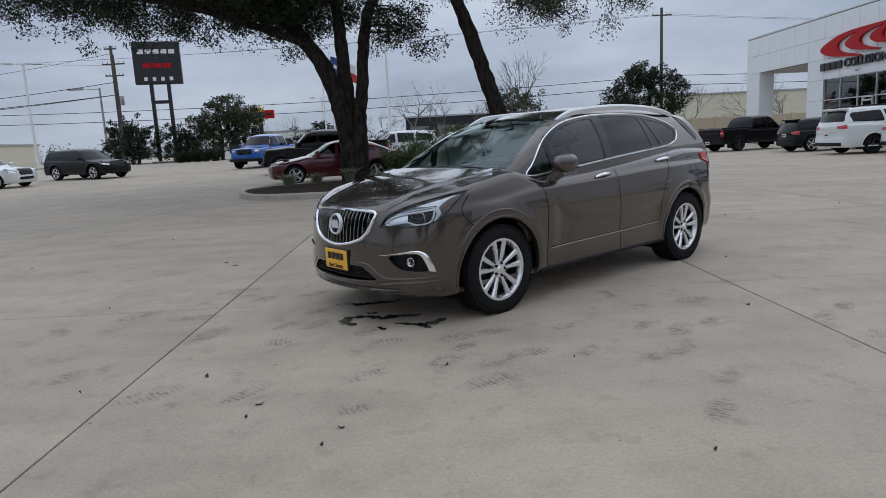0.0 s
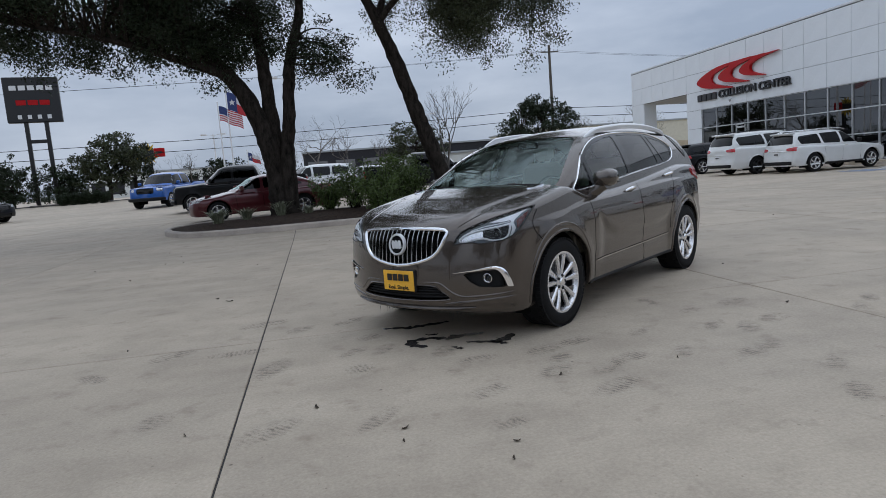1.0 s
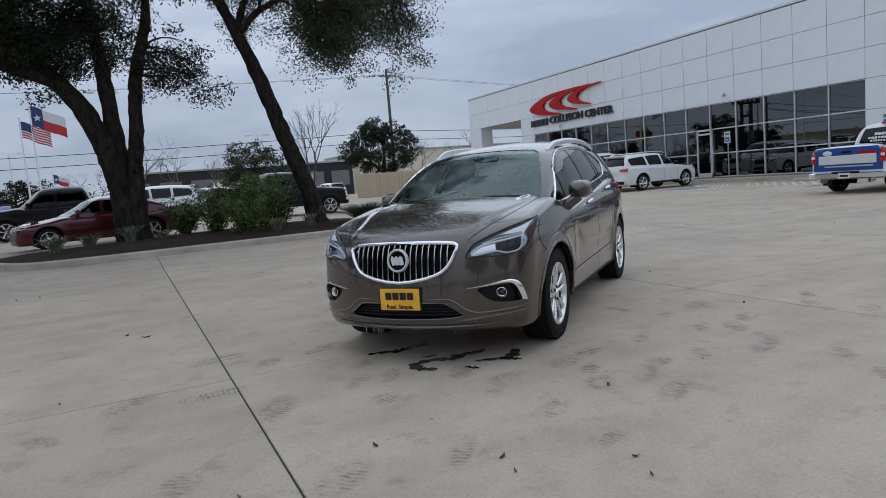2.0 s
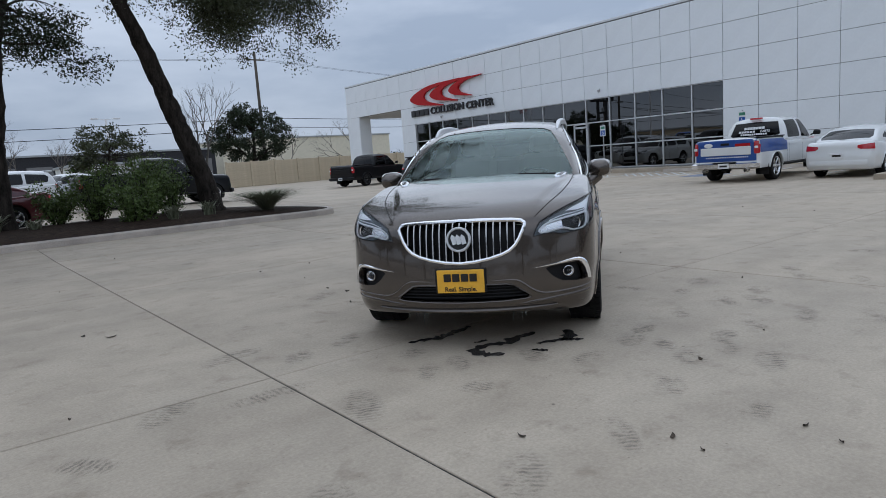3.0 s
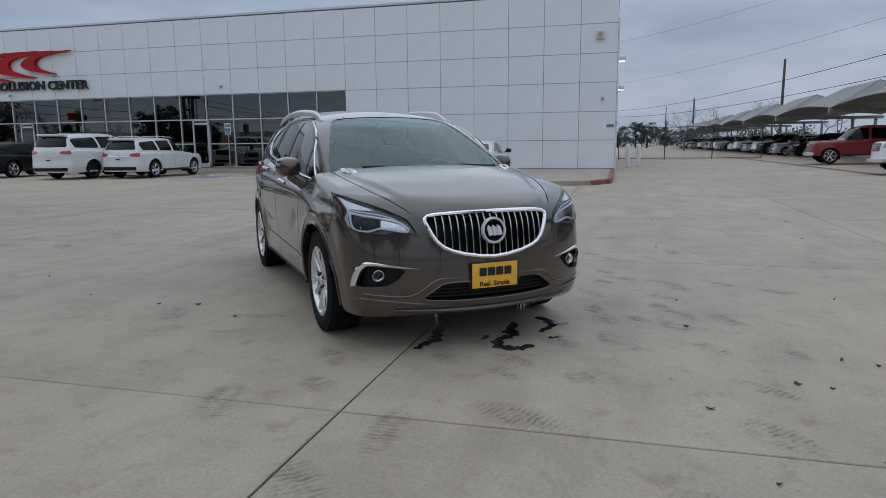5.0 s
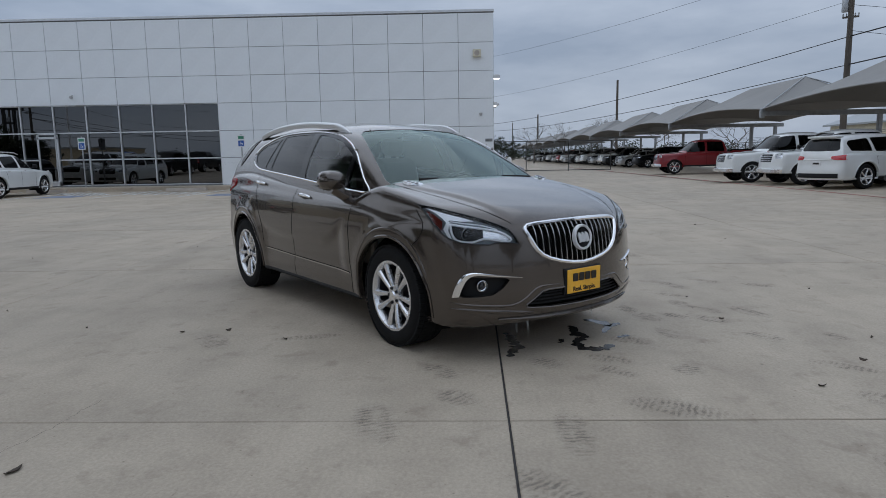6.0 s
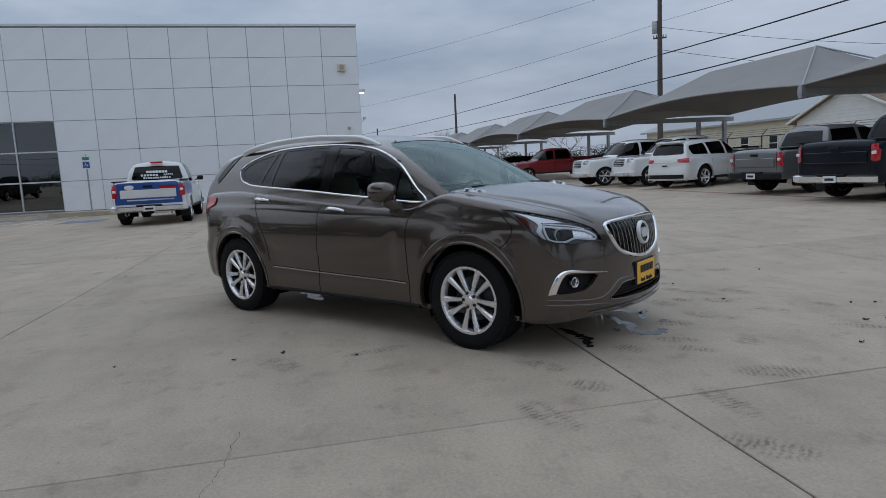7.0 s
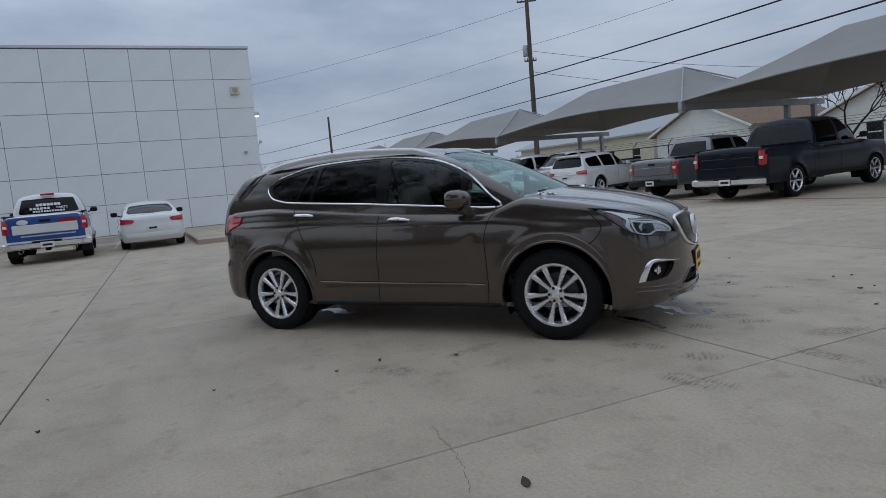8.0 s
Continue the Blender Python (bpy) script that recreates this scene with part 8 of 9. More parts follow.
# ---- pole sign, flags ----
def pole_sign():
    m = pose(-23.7, 62.0, 0, 0, 0, 12)
    root = thing("pole_sign", "tall black dealer sign with white and red bars on posts", "sign", m)
    part("sign_box", Shape().box(-2.05, 2.05, -0.3, 0.3, 7.95, 11.75, 0.06), BLACK_SIGN, root)
    for x in (-0.75, 0.75):
        part("post", Shape().box(x - 0.16, x + 0.16, -0.16, 0.16, 0, 7.95, 0.01), BLACK_SIGN, root)
    part("cross_bar", Shape().box(-0.6, 0.6, -0.1, 0.1, 6.2, 6.5, 0.01), BLACK_SIGN, root)
    part("footing", Shape().box(-1.4, 1.4, -0.7, 0.7, 0, 0.9, 0.04), KERB, root)
    letter_bars(root, pose(0, -0.31, 10.85, 90, 0, 0), 5, 3.2, 0.40, WHITE_SIGN, 0.3, 0.02)
    letter_bars(root, pose(0, -0.31, 9.62, 90, 0, 0), 3, 2.5, 0.42, RED_SIGN, 0.18, 0.02)
    letter_bars(root, pose(0, -0.31, 8.42, 90, 0, 0), 4, 2.5, 0.34, WHITE_SIGN, 1.4, 0.02)


pole_sign()


def star_sign():
    """A roadside sign: a spiky yellow star on a dark post with a red box beside it."""
    root = thing("star_sign", "spiky yellow star sign with a red box on a dark post", "sign", pose(-18.3, 75.7, 0))
    part("post", Shape().box(-0.02, 0.42, -0.15, 0.15, 0, 4.6, 0.02), BLACK_SIGN, root)
    rim = [((1.25 if k % 2 == 0 else 0.72) * math.cos(math.pi * k / 14), (1.25 if k % 2 == 0 else 0.72) * math.sin(math.pi * k / 14)) for k in range(28)]
    star = part("star", Shape().prism(rim, 0, 0.12, pose(0, -0.16, 5.4, 90, 0, 0)), SIGN_YELLOW, root, smooth=0)
    part("name_panel", Shape().box(-1.3, 0.75, -0.36, -0.28, 5.1, 5.75, 0.02), BLACK_SIGN, star, smooth=0)
    for k in range(14):
        a = math.pi * (2 * k + 1) / 14
        part("spoke", Shape().tube([(0.35 * math.cos(a), -0.30, 5.4 + 0.35 * math.sin(a)), (0.95 * math.cos(a), -0.30, 5.4 + 0.95 * math.sin(a))], 0.05, 5), BLACK_SIGN, star)
    box = part("red_box", Shape().box(0.75, 1.85, -0.35, -0.05, 5.0, 5.95, 0.06), RED_SIGN, root)
    part("text_bar", Shape().box(1.0, 1.6, -0.36, -0.35, 5.35, 5.6), BLACK_SIGN, box, smooth=0)


SIGN_YELLOW = material("sign_yellow", (0.55, 0.38, 0.02), 0.5, vary=0.06)
star_sign()
for k in range(5):
    shrub("clipped_hedge", "low clipped dark green hedge plant at the lot edge", (-20.6 + 0.75 * k, 56.4, gz(-20, 56.4)), 0.55, 0.85, LEAF_DARK, 640 + k, per=34, leaf=0.07)
BLUE_CLOTH = material("blue_flag_cloth", (0.03, 0.05, 0.16), 0.8, vary=0.1)
RED_CLOTH = material("red_flag_cloth", (0.42, 0.03, 0.04), 0.8, vary=0.1)
WHITE_CLOTH = material("white_flag_cloth", (0.62, 0.62, 0.64), 0.8, vary=0.05)


def flag(x, y, top, w, h, striped, seed):
    root = thing("flag", "flag in red, white and blue flying from a white pole", "flag", pose(x, y, 0))
    part("pole", Shape().tube([(0, 0, 0), (0, 0, top)], [0.09, 0.05], 8), WHITE_SIGN, root)
    part("finial", Shape().lathe([(0, 0.12), (0.08, 0.06), (0.08, -0.02), (0, -0.08)], 10, m=pose(0, 0, top)), ALLOY, root)

    def cloth(u0, u1, v0, v1, mat, lift=0.0):
        sh, n = Shape(), 12
        vs = []
        for i in range(n + 1):
            u = u0 + (u1 - u0) * i / n
            for v in (v0, v1):
                vs.append((0.08 + u * w * 0.93, 0.16 * math.sin(u * 7 + seed) * u + lift, top - 0.3 - v * h - 0.42 * w * u ** 1.1 + 0.05 * math.sin(u * 9)))
        for o in (0.0, 0.012):
            sh.add([(a, b + o, c) for a, b, c in vs], [(2 * i, 2 * i + 1, 2 * i + 3, 2 * i + 2) if o else (2 * i + 2, 2 * i + 3, 2 * i + 1, 2 * i) for i in range(n)])
        part("cloth", sh, mat, root)

    if striped:
        for k in range(13):
            cloth(0.4 if k < 7 else 0, 1, k / 13, (k + 1) / 13, RED_CLOTH if k % 2 == 0 else WHITE_CLOTH)
        cloth(0, 0.4, 0, 7 / 13, BLUE_CLOTH)
    else:
        cloth(0, 0.34, 0, 1, BLUE_CLOTH)
        cloth(0.34, 1, 0, 0.5, WHITE_CLOTH)
        cloth(0.34, 1, 0.5, 1, RED_CLOTH)
        star = [((0.23 if k % 2 == 0 else 0.10) * math.sin(math.pi * k / 5), (0.23 if k % 2 == 0 else 0.10) * math.cos(math.pi * k / 5)) for k in range(10)]
        part("star", Shape().prism([(a * h * 0.8, b * h * 0.8) for a, b in star], 0, 0.02, pose(0.08 + 0.17 * w * 0.93, -0.06, top - 0.3 - 0.5 * h - 0.07 * w, 90, 0, 0)), WHITE_CLOTH, root, smooth=0)


flag(-7.9, 62.0, 10.0, 2.5, 1.6, False, 0.5)
flag(-8.7, 62.0, 8.8, 2.1, 1.3, True, 1.6)
flag(-9.6, 95.0, 6.0, 1.7, 1.1, False, 2.0)


# ---- tan wall, far buildings, houses ----
def tan_wall():
    wall = tagged(part("wall_yard", Shape().box(18.6, 62, 61.0, 61.2, 0, 2.3), WALL_BLOCK, smooth=0), "tan panelled yard wall beyond the lot", "wall", kind="structure")
    plank = Shape().box(-1.15, 1.15, -0.03, 0.0, -0.10, 0.10, 0.012).data("wall_board", WALL_BLOCK, 0)
    for i in range(18):
        x = 19.8 + i * 2.4
        part("wall_post", Shape().box(x - 1.3, x - 1.1, 60.86, 61.0, 0, 2.4, 0.01), WALL_BLOCK, wall, smooth=0)
        if i < 8:
            for k in range(11):
                part_data("wall_board", plank, wall, pose(x, 61.0, 0.12 + k * 0.21 - 0.0, 0, 0, random.uniform(-0.1, 0.1)))


tan_wall()


def far_box(name, label, x0, x1, y0, y1, h, mat, windows=0, wmat=None, roof=None):
    root = thing(name, label, "building")
    part("wall", Shape().box(x0, x1, y0, y1, 0, h, 0.02), mat, root, smooth=0)
    part("roof", Shape().box(x0 - 0.2, x1 + 0.2, y0 - 0.2, y1 + 0.2, h, h + 0.25, 0.02), roof or METAL_ROOF, root, smooth=0)
    if windows:
        for k in range(windows):
            w = (x1 - x0) / windows
            xa = x0 + w * (k + 0.15)
            part("window", Shape().box(xa, xa + w * 0.7, y0 - 0.06, y0 + 0.05, h * 0.3, h * 0.75, 0.01), wmat or FAR_BLDG, root, smooth=0)
    return root


far_box("long_showroom", "long dark-fronted building across the street", -2, 30, 96, 108, 5.0, FAR_BLDG, 8, WALL_BACK)
far_box("far_warehouse", "pale grey warehouse beyond the wall", 34, 66, 104, 124, 6.6, SIDING, 0)
far_box("far_store", "low pale store across the street", -78, -60, 92, 104, 4.0, SIDING, 6)
far_box("far_store", "low pale store across the street", -36, -16, 112, 122, 4.4, WHITE_SIDING, 7)
far_box("corner_store", "small tan building at the edge of the lot", -62, -48, 64, 74, 3.6, WALL_BLOCK, 4)
far_box("carport", "white-roofed car shelter beyond the yard", 8, 18, 74, 84, 3.0, WHITE_SIDING, 0)


def house(name, label, x0, x1, y, depth, eave, ridge, wall_mat, roof_mat, gable_front):
    """A clapboard house with lapped boards, windows and an overhanging roof; its front faces +y."""
    root = thing(name, label, "house")
    part("wall", Shape().box(x0, x1, y - depth, y, 0, eave), wall_mat, root, smooth=0)
    xm = (x0 + x1) / 2
    n = int(eave / 0.2)
    for k in range(n):
        part("board", Shape().box(x0 - 0.01, x1 + 0.01, y - 0.005, y + 0.022, k * 0.2, k * 0.2 + 0.185, 0.004), wall_mat, root, smooth=0)
    if gable_front:
        part("gable", Shape().prism([(x0, eave), (x1, eave), (xm, ridge)], -depth, 0, pose(0, y, 0, 90, 0, 0) @ Matrix.Diagonal((1, 1, -1, 1))), wall_mat, root, smooth=0)
        for k in range(int((ridge - eave) / 0.2)):
            h = eave + k * 0.2
            half = (x1 - x0) / 2 * (1 - (h + 0.1 - eave) / (ridge - eave))
            if half > 0.1:
                part("board", Shape().box(xm - half, xm + half, y - 0.005, y + 0.022, h, h + 0.185, 0.004), wall_mat, root, smooth=0)
        for s in (1, -1):
            xa = x0 - 0.5 if s > 0 else x1 + 0.5
            ze = eave - 0.5 * (ridge - eave) / ((x1 - x0) / 2)
            part("roof_slope", Shape().add([(xa, y + 0.4, ze), (xm, y + 0.4, ridge), (xm, y - depth - 0.4, ridge), (xa, y - depth - 0.4, ze)] + [(xa, y + 0.4, ze + 0.16), (xm, y + 0.4, ridge + 0.16), (xm, y - depth - 0.4, ridge + 0.16), (xa, y - depth - 0.4, ze + 0.16)],
                 [(0, 1, 2, 3), (7, 6, 5, 4), (0, 4, 5, 1), (1, 5, 6, 2), (2, 6, 7, 3), (3, 7, 4, 0)]), roof_mat, root, smooth=0)
            part("barge_board", Shape().tube([(xa, y + 0.42, ze + 0.06), (xm, y + 0.42, ridge + 0.06)], 0.09, 4), WHITE_SIDING, root, smooth=0)
    else:
        ym = y - depth / 2
        for s in (1, -1):
            ya = y + 0.5 if s > 0 else y - depth - 0.5
            part("roof_slope", Shape().add([(x0 - 0.4, ya, eave - 0.1), (x1 + 0.4, ya, eave - 0.1), (x1 + 0.4, ym, ridge), (x0 - 0.4, ym, ridge), (x0 - 0.4, ya, eave + 0.05), (x1 + 0.4, ya, eave + 0.05), (x1 + 0.4, ym, ridge + 0.15), (x0 - 0.4, ym, ridge + 0.15)],
                 [(0, 1, 2, 3), (7, 6, 5, 4), (0, 4, 5, 1), (1, 5, 6, 2), (2, 6, 7, 3), (3, 7, 4, 0)]), roof_mat, root, smooth=0)
    for xw in np.arange(x0 + 1.4, x1 - 1.2, 3.1):
        w = part("window", Shape().box(xw, xw + 0.95, y + 0.01, y + 0.07, 1.2, 2.4, 0.01), WHITE_SIDING, root, smooth=0)
        part("pane", Shape().box(xw + 0.08, xw + 0.87, y + 0.06, y + 0.078, 1.28, 1.78), GLOSS_BLACK, w, smooth=0)
        part("pane", Shape().box(xw + 0.08, xw + 0.87, y + 0.06, y + 0.078, 1.84, 2.32), GLOSS_BLACK, w, smooth=0)
    return root


house("cream_house", "cream clapboard house with a grey metal roof behind the fence", 34.6, 54, -27.0, 9, 3.5, 5.0, SIDING, METAL_ROOF, False)
house("gabled_house", "white clapboard house with a brown shingle roof", 24.6, 32.6, -25.5, 9, 3.1, 4.9, WHITE_SIDING, SHINGLE, True)
house("gabled_house", "white clapboard house with a brown shingle roof", 12.6, 20.6, -26.5, 9, 2.9, 4.6, WHITE_SIDING, SHINGLE, True)


FENCE_STEEL = material("weathered_dark_steel", (0.055, 0.055, 0.055), 0.6, 0.3, vary=0.15)


def wire_fence(name, label, a, b, h, n, arms=False, rails=2):
    """A steel wire fence: posts, rails, woven strands, and angled arms with barbed strands."""
    root = thing(name, label, "fence")
    a, b = np.array(a, float), np.array(b, float)
    d = (b - a) / np.linalg.norm(b - a)
    side = np.array([-d[1], d[0]])
    for k in range(n + 1):
        p = a + (b - a) * k / n
        part("post", Shape().tube([(p[0], p[1], 0), (p[0], p[1], h)], 0.035, 8), FENCE_STEEL, root)
        if arms:
            q = p + side * 0.35
            part("arm", Shape().tube([(p[0], p[1], h), (q[0], q[1], h + 0.35)], 0.022, 5), FENCE_STEEL, root)
    for z in ((h - 0.02, 0.12) if rails == 2 else (h - 0.02, h * 0.5, 0.12)):
        part("rail", Shape().tube([(a[0], a[1], z), (b[0], b[1], z)], 0.03, 6), FENCE_STEEL, root)
    if arms:
        for o in (0.12, 0.23, 0.34):
            part("barbed_strand", Shape().tube([(a[0] + side[0] * o, a[1] + side[1] * o, h + o), (b[0] + side[0] * o, b[1] + side[1] * o, h + o)], 0.011, 4), FENCE_STEEL, root)
    mesh = Shape()
    L = np.linalg.norm(b - a)
    for s in (1, -1):
        for t in np.arange(-h, L, 0.16):
            t0, t1 = max(t, 0.0), min(t + h, L)
            if t1 - t0 < 0.05:
                continue
            z0, z1 = (t0 - t, t1 - t) if s > 0 else (h - (t0 - t), h - (t1 - t))
            p, q = a + d * t0, a + d * t1
            mesh.tube([(p[0], p[1], z0), (q[0], q[1], z1)], 0.0035, 3, caps=False)
    part("woven_wire", mesh, FENCE_STEEL, root)["kind"] = "stuff"
    return root


wire_fence("yard_gate", "galvanised chain-link gate across the drive", (47.5, 3.9), (47.5, -6.2), 2.45, 3)
wire_fence("wire_fence", "chain-link fence with barbed wire behind the stalls", (52.0, -17.5), (6.0, -17.5), 2.1, 16, arms=True)
wire_fence("lot_rail", "low pipe rail along the lot edge", (-36.0, 57.5), (-9.0, 57.5), 0.85, 12)


# ---- lettering and fittings of the white building ----
def swoosh(parent, y, z, w, h, thick):
    """A flat crescent stroke: a swept bow, thick at its left belly and pointed at both ends."""
    outer = smooth_poly([(w, 0.42 * h), (0.45 * w, 0.38 * h), (0.14 * w, 0.18 * h), (0.0, -0.06 * h), (0.12 * w, -0.28 * h), (0.35 * w, -0.40 * h), (0.66 * w, -0.50 * h)], 7, False)
    inner = smooth_poly([(0.68 * w, -0.47 * h), (0.45 * w, -0.32 * h), (0.32 * w, -0.18 * h), (0.29 * w, 0.0), (0.36 * w, 0.16 * h), (0.58 * w, 0.29 * h), (1.0 * w, 0.40 * h)], 7, False)
    poly = [(a, b) for a, b in outer + inner[1:-1]]
    part("sign_stroke", Shape().prism(poly, 0.0, thick, pose(FX - 0.04, y, z, 90, 0, -90)), RED_SIGN, parent, smooth=0)


def building_sign():
    root = thing("wall_sign", "red swept three-stroke emblem over dark lettering on the wall", "sign")
    swoosh(root, 41.1, 5.86, 5.7, 1.75, 0.14)
    swoosh(root, 38.7, 5.92, 4.4, 1.55, 0.16)
    swoosh(root, 36.55, 5.98, 3.4, 1.35, 0.18)
    letter_bars(root, pose(FX - 0.03, 40.11, 4.72, 90, 0, -90), 4, 2.1, 0.46, BLACK_SIGN, 0.16, 0.10)
    text_part("COLLISION", 0.66, pose(FX - 0.09, 36.98, 4.72, 90, 0, -90), BLACK_SIGN, root, extrude=0.05, width=3.62)
    text_part("CENTER", 0.66, pose(FX - 0.09, 33.6, 4.70, 90, 0, -90), BLACK_SIGN, root, extrude=0.05, width=2.68)


building_sign()


def wall_fittings():
    sp = thing("wall_speaker", "small square beige wall loudspeaker", "loudspeaker", pose(FX, 5.03, 5.97))
    part("case", Shape().box(-0.16, 0.0, -0.19, 0.19, -0.17, 0.17, 0.02), SIDING, sp)
    part("grille", Shape().lathe([(0, 0.004), (0.11, 0.004), (0.12, 0.0)], 20, m=pose(-0.162, 0, 0, 0, -90, 0)), KERB, sp)
    for x, y, z in ((FX, 4.87, 3.27), (FX, 24.0, 4.35), (FX, 37.6, 4.25)):
        cm = thing("dome_camera", "small white dome camera on the wall", "camera", pose(x, y, z))
        part("mount", Shape().tube([(0.02, 0, 0.06), (-0.12, 0, 0.06), (-0.14, 0, 0.0)], 0.03, 8), WHITE_SIGN, cm)
        part("dome", Shape().lathe([(0, -0.12), (0.05, -0.10), (0.075, -0.04), (0.075, 0.02), (0, 0.03)], 14, m=pose(-0.14, 0, 0)), SOFFIT, cm)
    pq = thing("wall_plaque", "small grey wall notice", "sign", pose(FX, 4.5, 2.05))
    part("board", Shape().box(-0.012, 0, -0.17, 0.17, -0.07, 0.07, 0.003), STEEL, pq)
    part("text_bar", Shape().box(-0.016, -0.012, -0.13, 0.13, -0.02, 0.02), PLATE_INK, pq, smooth=0)
    for x, z in ((27.0, 5.0), (29.2, 3.9)):
        fl = thing("wall_light", "lit white floodlight on the side wall", "lamp", pose(x, Y0 + 0.05, z))
        part("housing", Shape().box(-0.16, 0.16, -0.42, 0.0, -0.03, 0.16, 0.03), WHITE_SIGN, fl)
        part("lens", Shape().box(-0.12, 0.12, -0.38, -0.12, -0.05, -0.03, 0.004), LAMP_GLOW, fl)
    cm = thing("wall_camera", "white bullet camera on a bracket", "camera", pose(26.6, Y0 + 0.05, 3.6))
    part("bracket", Shape().tube([(0, 0, 0), (0, -0.2, 0), (0, -0.25, 0.08)], 0.025, 6), WHITE_SIGN, cm)
    part("body", Shape().box(-0.22, 0.12, -0.34, -0.22, 0.08, 0.2, 0.02), WHITE_SIGN, cm)
    for k, x in enumerate((27.3, 28.1, 30.4, 31.0)):
        pp = thing("wall_pipe", "white service pipe up the side wall", "pipe", pose(x, Y0 - 0.02, 0))
        part("pipe", Shape().tube([(0, 0, 0.1), (0, 0, 6.9 - k * 0.7)], 0.06 - 0.01 * (k % 2), 8), WHITE_SIGN, pp)
        part("strap", Shape().box(-0.09, 0.09, -0.08, 0.08, 2.2, 2.26), STEEL, pp)
    for x, y in ((32.4, 3.55), (33.6, 2.95)):
        bo = thing("bollard", "white painted steel bollard", "bollard", pose(x, y, 0))
        part("post", Shape().lathe([(0, 1.25), (0.07, 1.23), (0.11, 1.17), (0.12, 1.1), (0.12, 0), (0, 0)], 18), WHITE_SIGN, bo)
    for x, y in ((27.3 - 2.2, 23.35), (25.1, 15.9)):
        sg = thing("parking_sign", "blue and white accessible parking sign on a post", "sign", pose(x, y, PAD_TOP))
        part("post", Shape().tube([(0, 0, 0), (0, 0, 2.35)], 0.03, 8), STEEL, sg)
        bd = part("board", Shape().box(-0.045, -0.033, -0.17, 0.17, 1.75, 2.3, 0.004), WHITE_SIGN, sg)
        part("panel", Shape().box(-0.049, -0.045, -0.13, 0.13, 1.79, 2.05, 0.001), SIGN_BLUE, bd)
        part("symbol", Shape().tube([(-0.051, 0.02, 2.0), (-0.051, 0.02, 1.92), (-0.051, -0.05, 1.92), (-0.051, -0.07, 1.86)], 0.012, 5).lathe([(0.04, 0), (0.055, 0), (0.055, 0.003), (0.04, 0.003)], 16, m=pose(-0.05, 0.01, 1.88, 0, -90, 0), closed=True), WHITE_SIGN, bd)
        part("text_bar", Shape().box(-0.049, -0.045, -0.13, 0.13, 2.12, 2.25, 0.001), SIGN_GREEN, bd)


LAMP_GLOW = material("lit_lamp_lens", (1.0, 0.98, 0.94), 0.4, vary=0.0, emit=5.0)
SIGN_BLUE = material("sign_blue", (0.02, 0.09, 0.36), 0.4, vary=0.05)
SIGN_GREEN = material("sign_green", (0.05, 0.22, 0.14), 0.4, vary=0.05)
wall_fittings()
STALL_WHITE = material("worn_white_marking", (0.55, 0.55, 0.53), 0.8, vary=0.25, scale=5, fine=40)
STALL_BLUE = material("worn_blue_marking", (0.20, 0.23, 0.30), 0.8, vary=0.3, scale=4, fine=40)


def stall_markings():
    for y in (7.95 + 2.3, 13.2, 16.2, 19.4, 22.6, 25.8, 29.0, 34.0):
        tagged(part("stall_line", Shape().box(18.6, 24.2, y - 0.05, y + 0.05, -0.003, 0.004), STALL_WHITE, smooth=0), "worn white parking stall line", "road marking", kind="structure")
    for k in range(8):
        y = 16.5 + k * 0.42
        tagged(part("hatch_line", Shape().box(-1.4, 1.4, -0.05, 0.05, -0.003, 0.005, m=pose(21.4 + 0.02 * k, y, 0, 0, 0, 38)), STALL_WHITE, smooth=0), "worn white hatched access line", "road marking", kind="structure")
        tagged(part("hatch_line", Shape().box(-1.4, 1.4, -0.05, 0.05, -0.003, 0.005, m=pose(21.6, 22.2 + k * 0.1, 0, 0, 0, 38)), STALL_WHITE, smooth=0) if k == 0 else part("hatch_line", Shape().box(-1.2, 1.2, -0.05, 0.05, -0.003, 0.005, m=pose(21.6, 20.3 + k * 0.25, 0, 0, 0, 38)), STALL_WHITE, smooth=0), "worn white hatched access line", "road marking", kind="structure")
    for x, y in ((19.8, 14.7), (19.8, 21.2)):
        tagged(part("stall_symbol", Shape().box(x - 0.7, x + 0.7, y - 0.7, y + 0.7, -0.003, 0.0045), STALL_BLUE, smooth=0), "faded blue painted stall square", "road marking", kind="structure")


stall_markings()
for y in (10.55, 13.5, 18.0, 24.3, 27.4, 31.0):
    ws = thing("wheel_stop", "grey concrete wheel stop", "wheel stop", pose(23.7, y, 0))
    part("block", Shape().prism([(-0.12, 0), (0.12, 0), (0.08, 0.12), (-0.08, 0.12)], -0.9, 0.9, pose(0, 0, 0, 90, 0, 0)), KERB, ws)


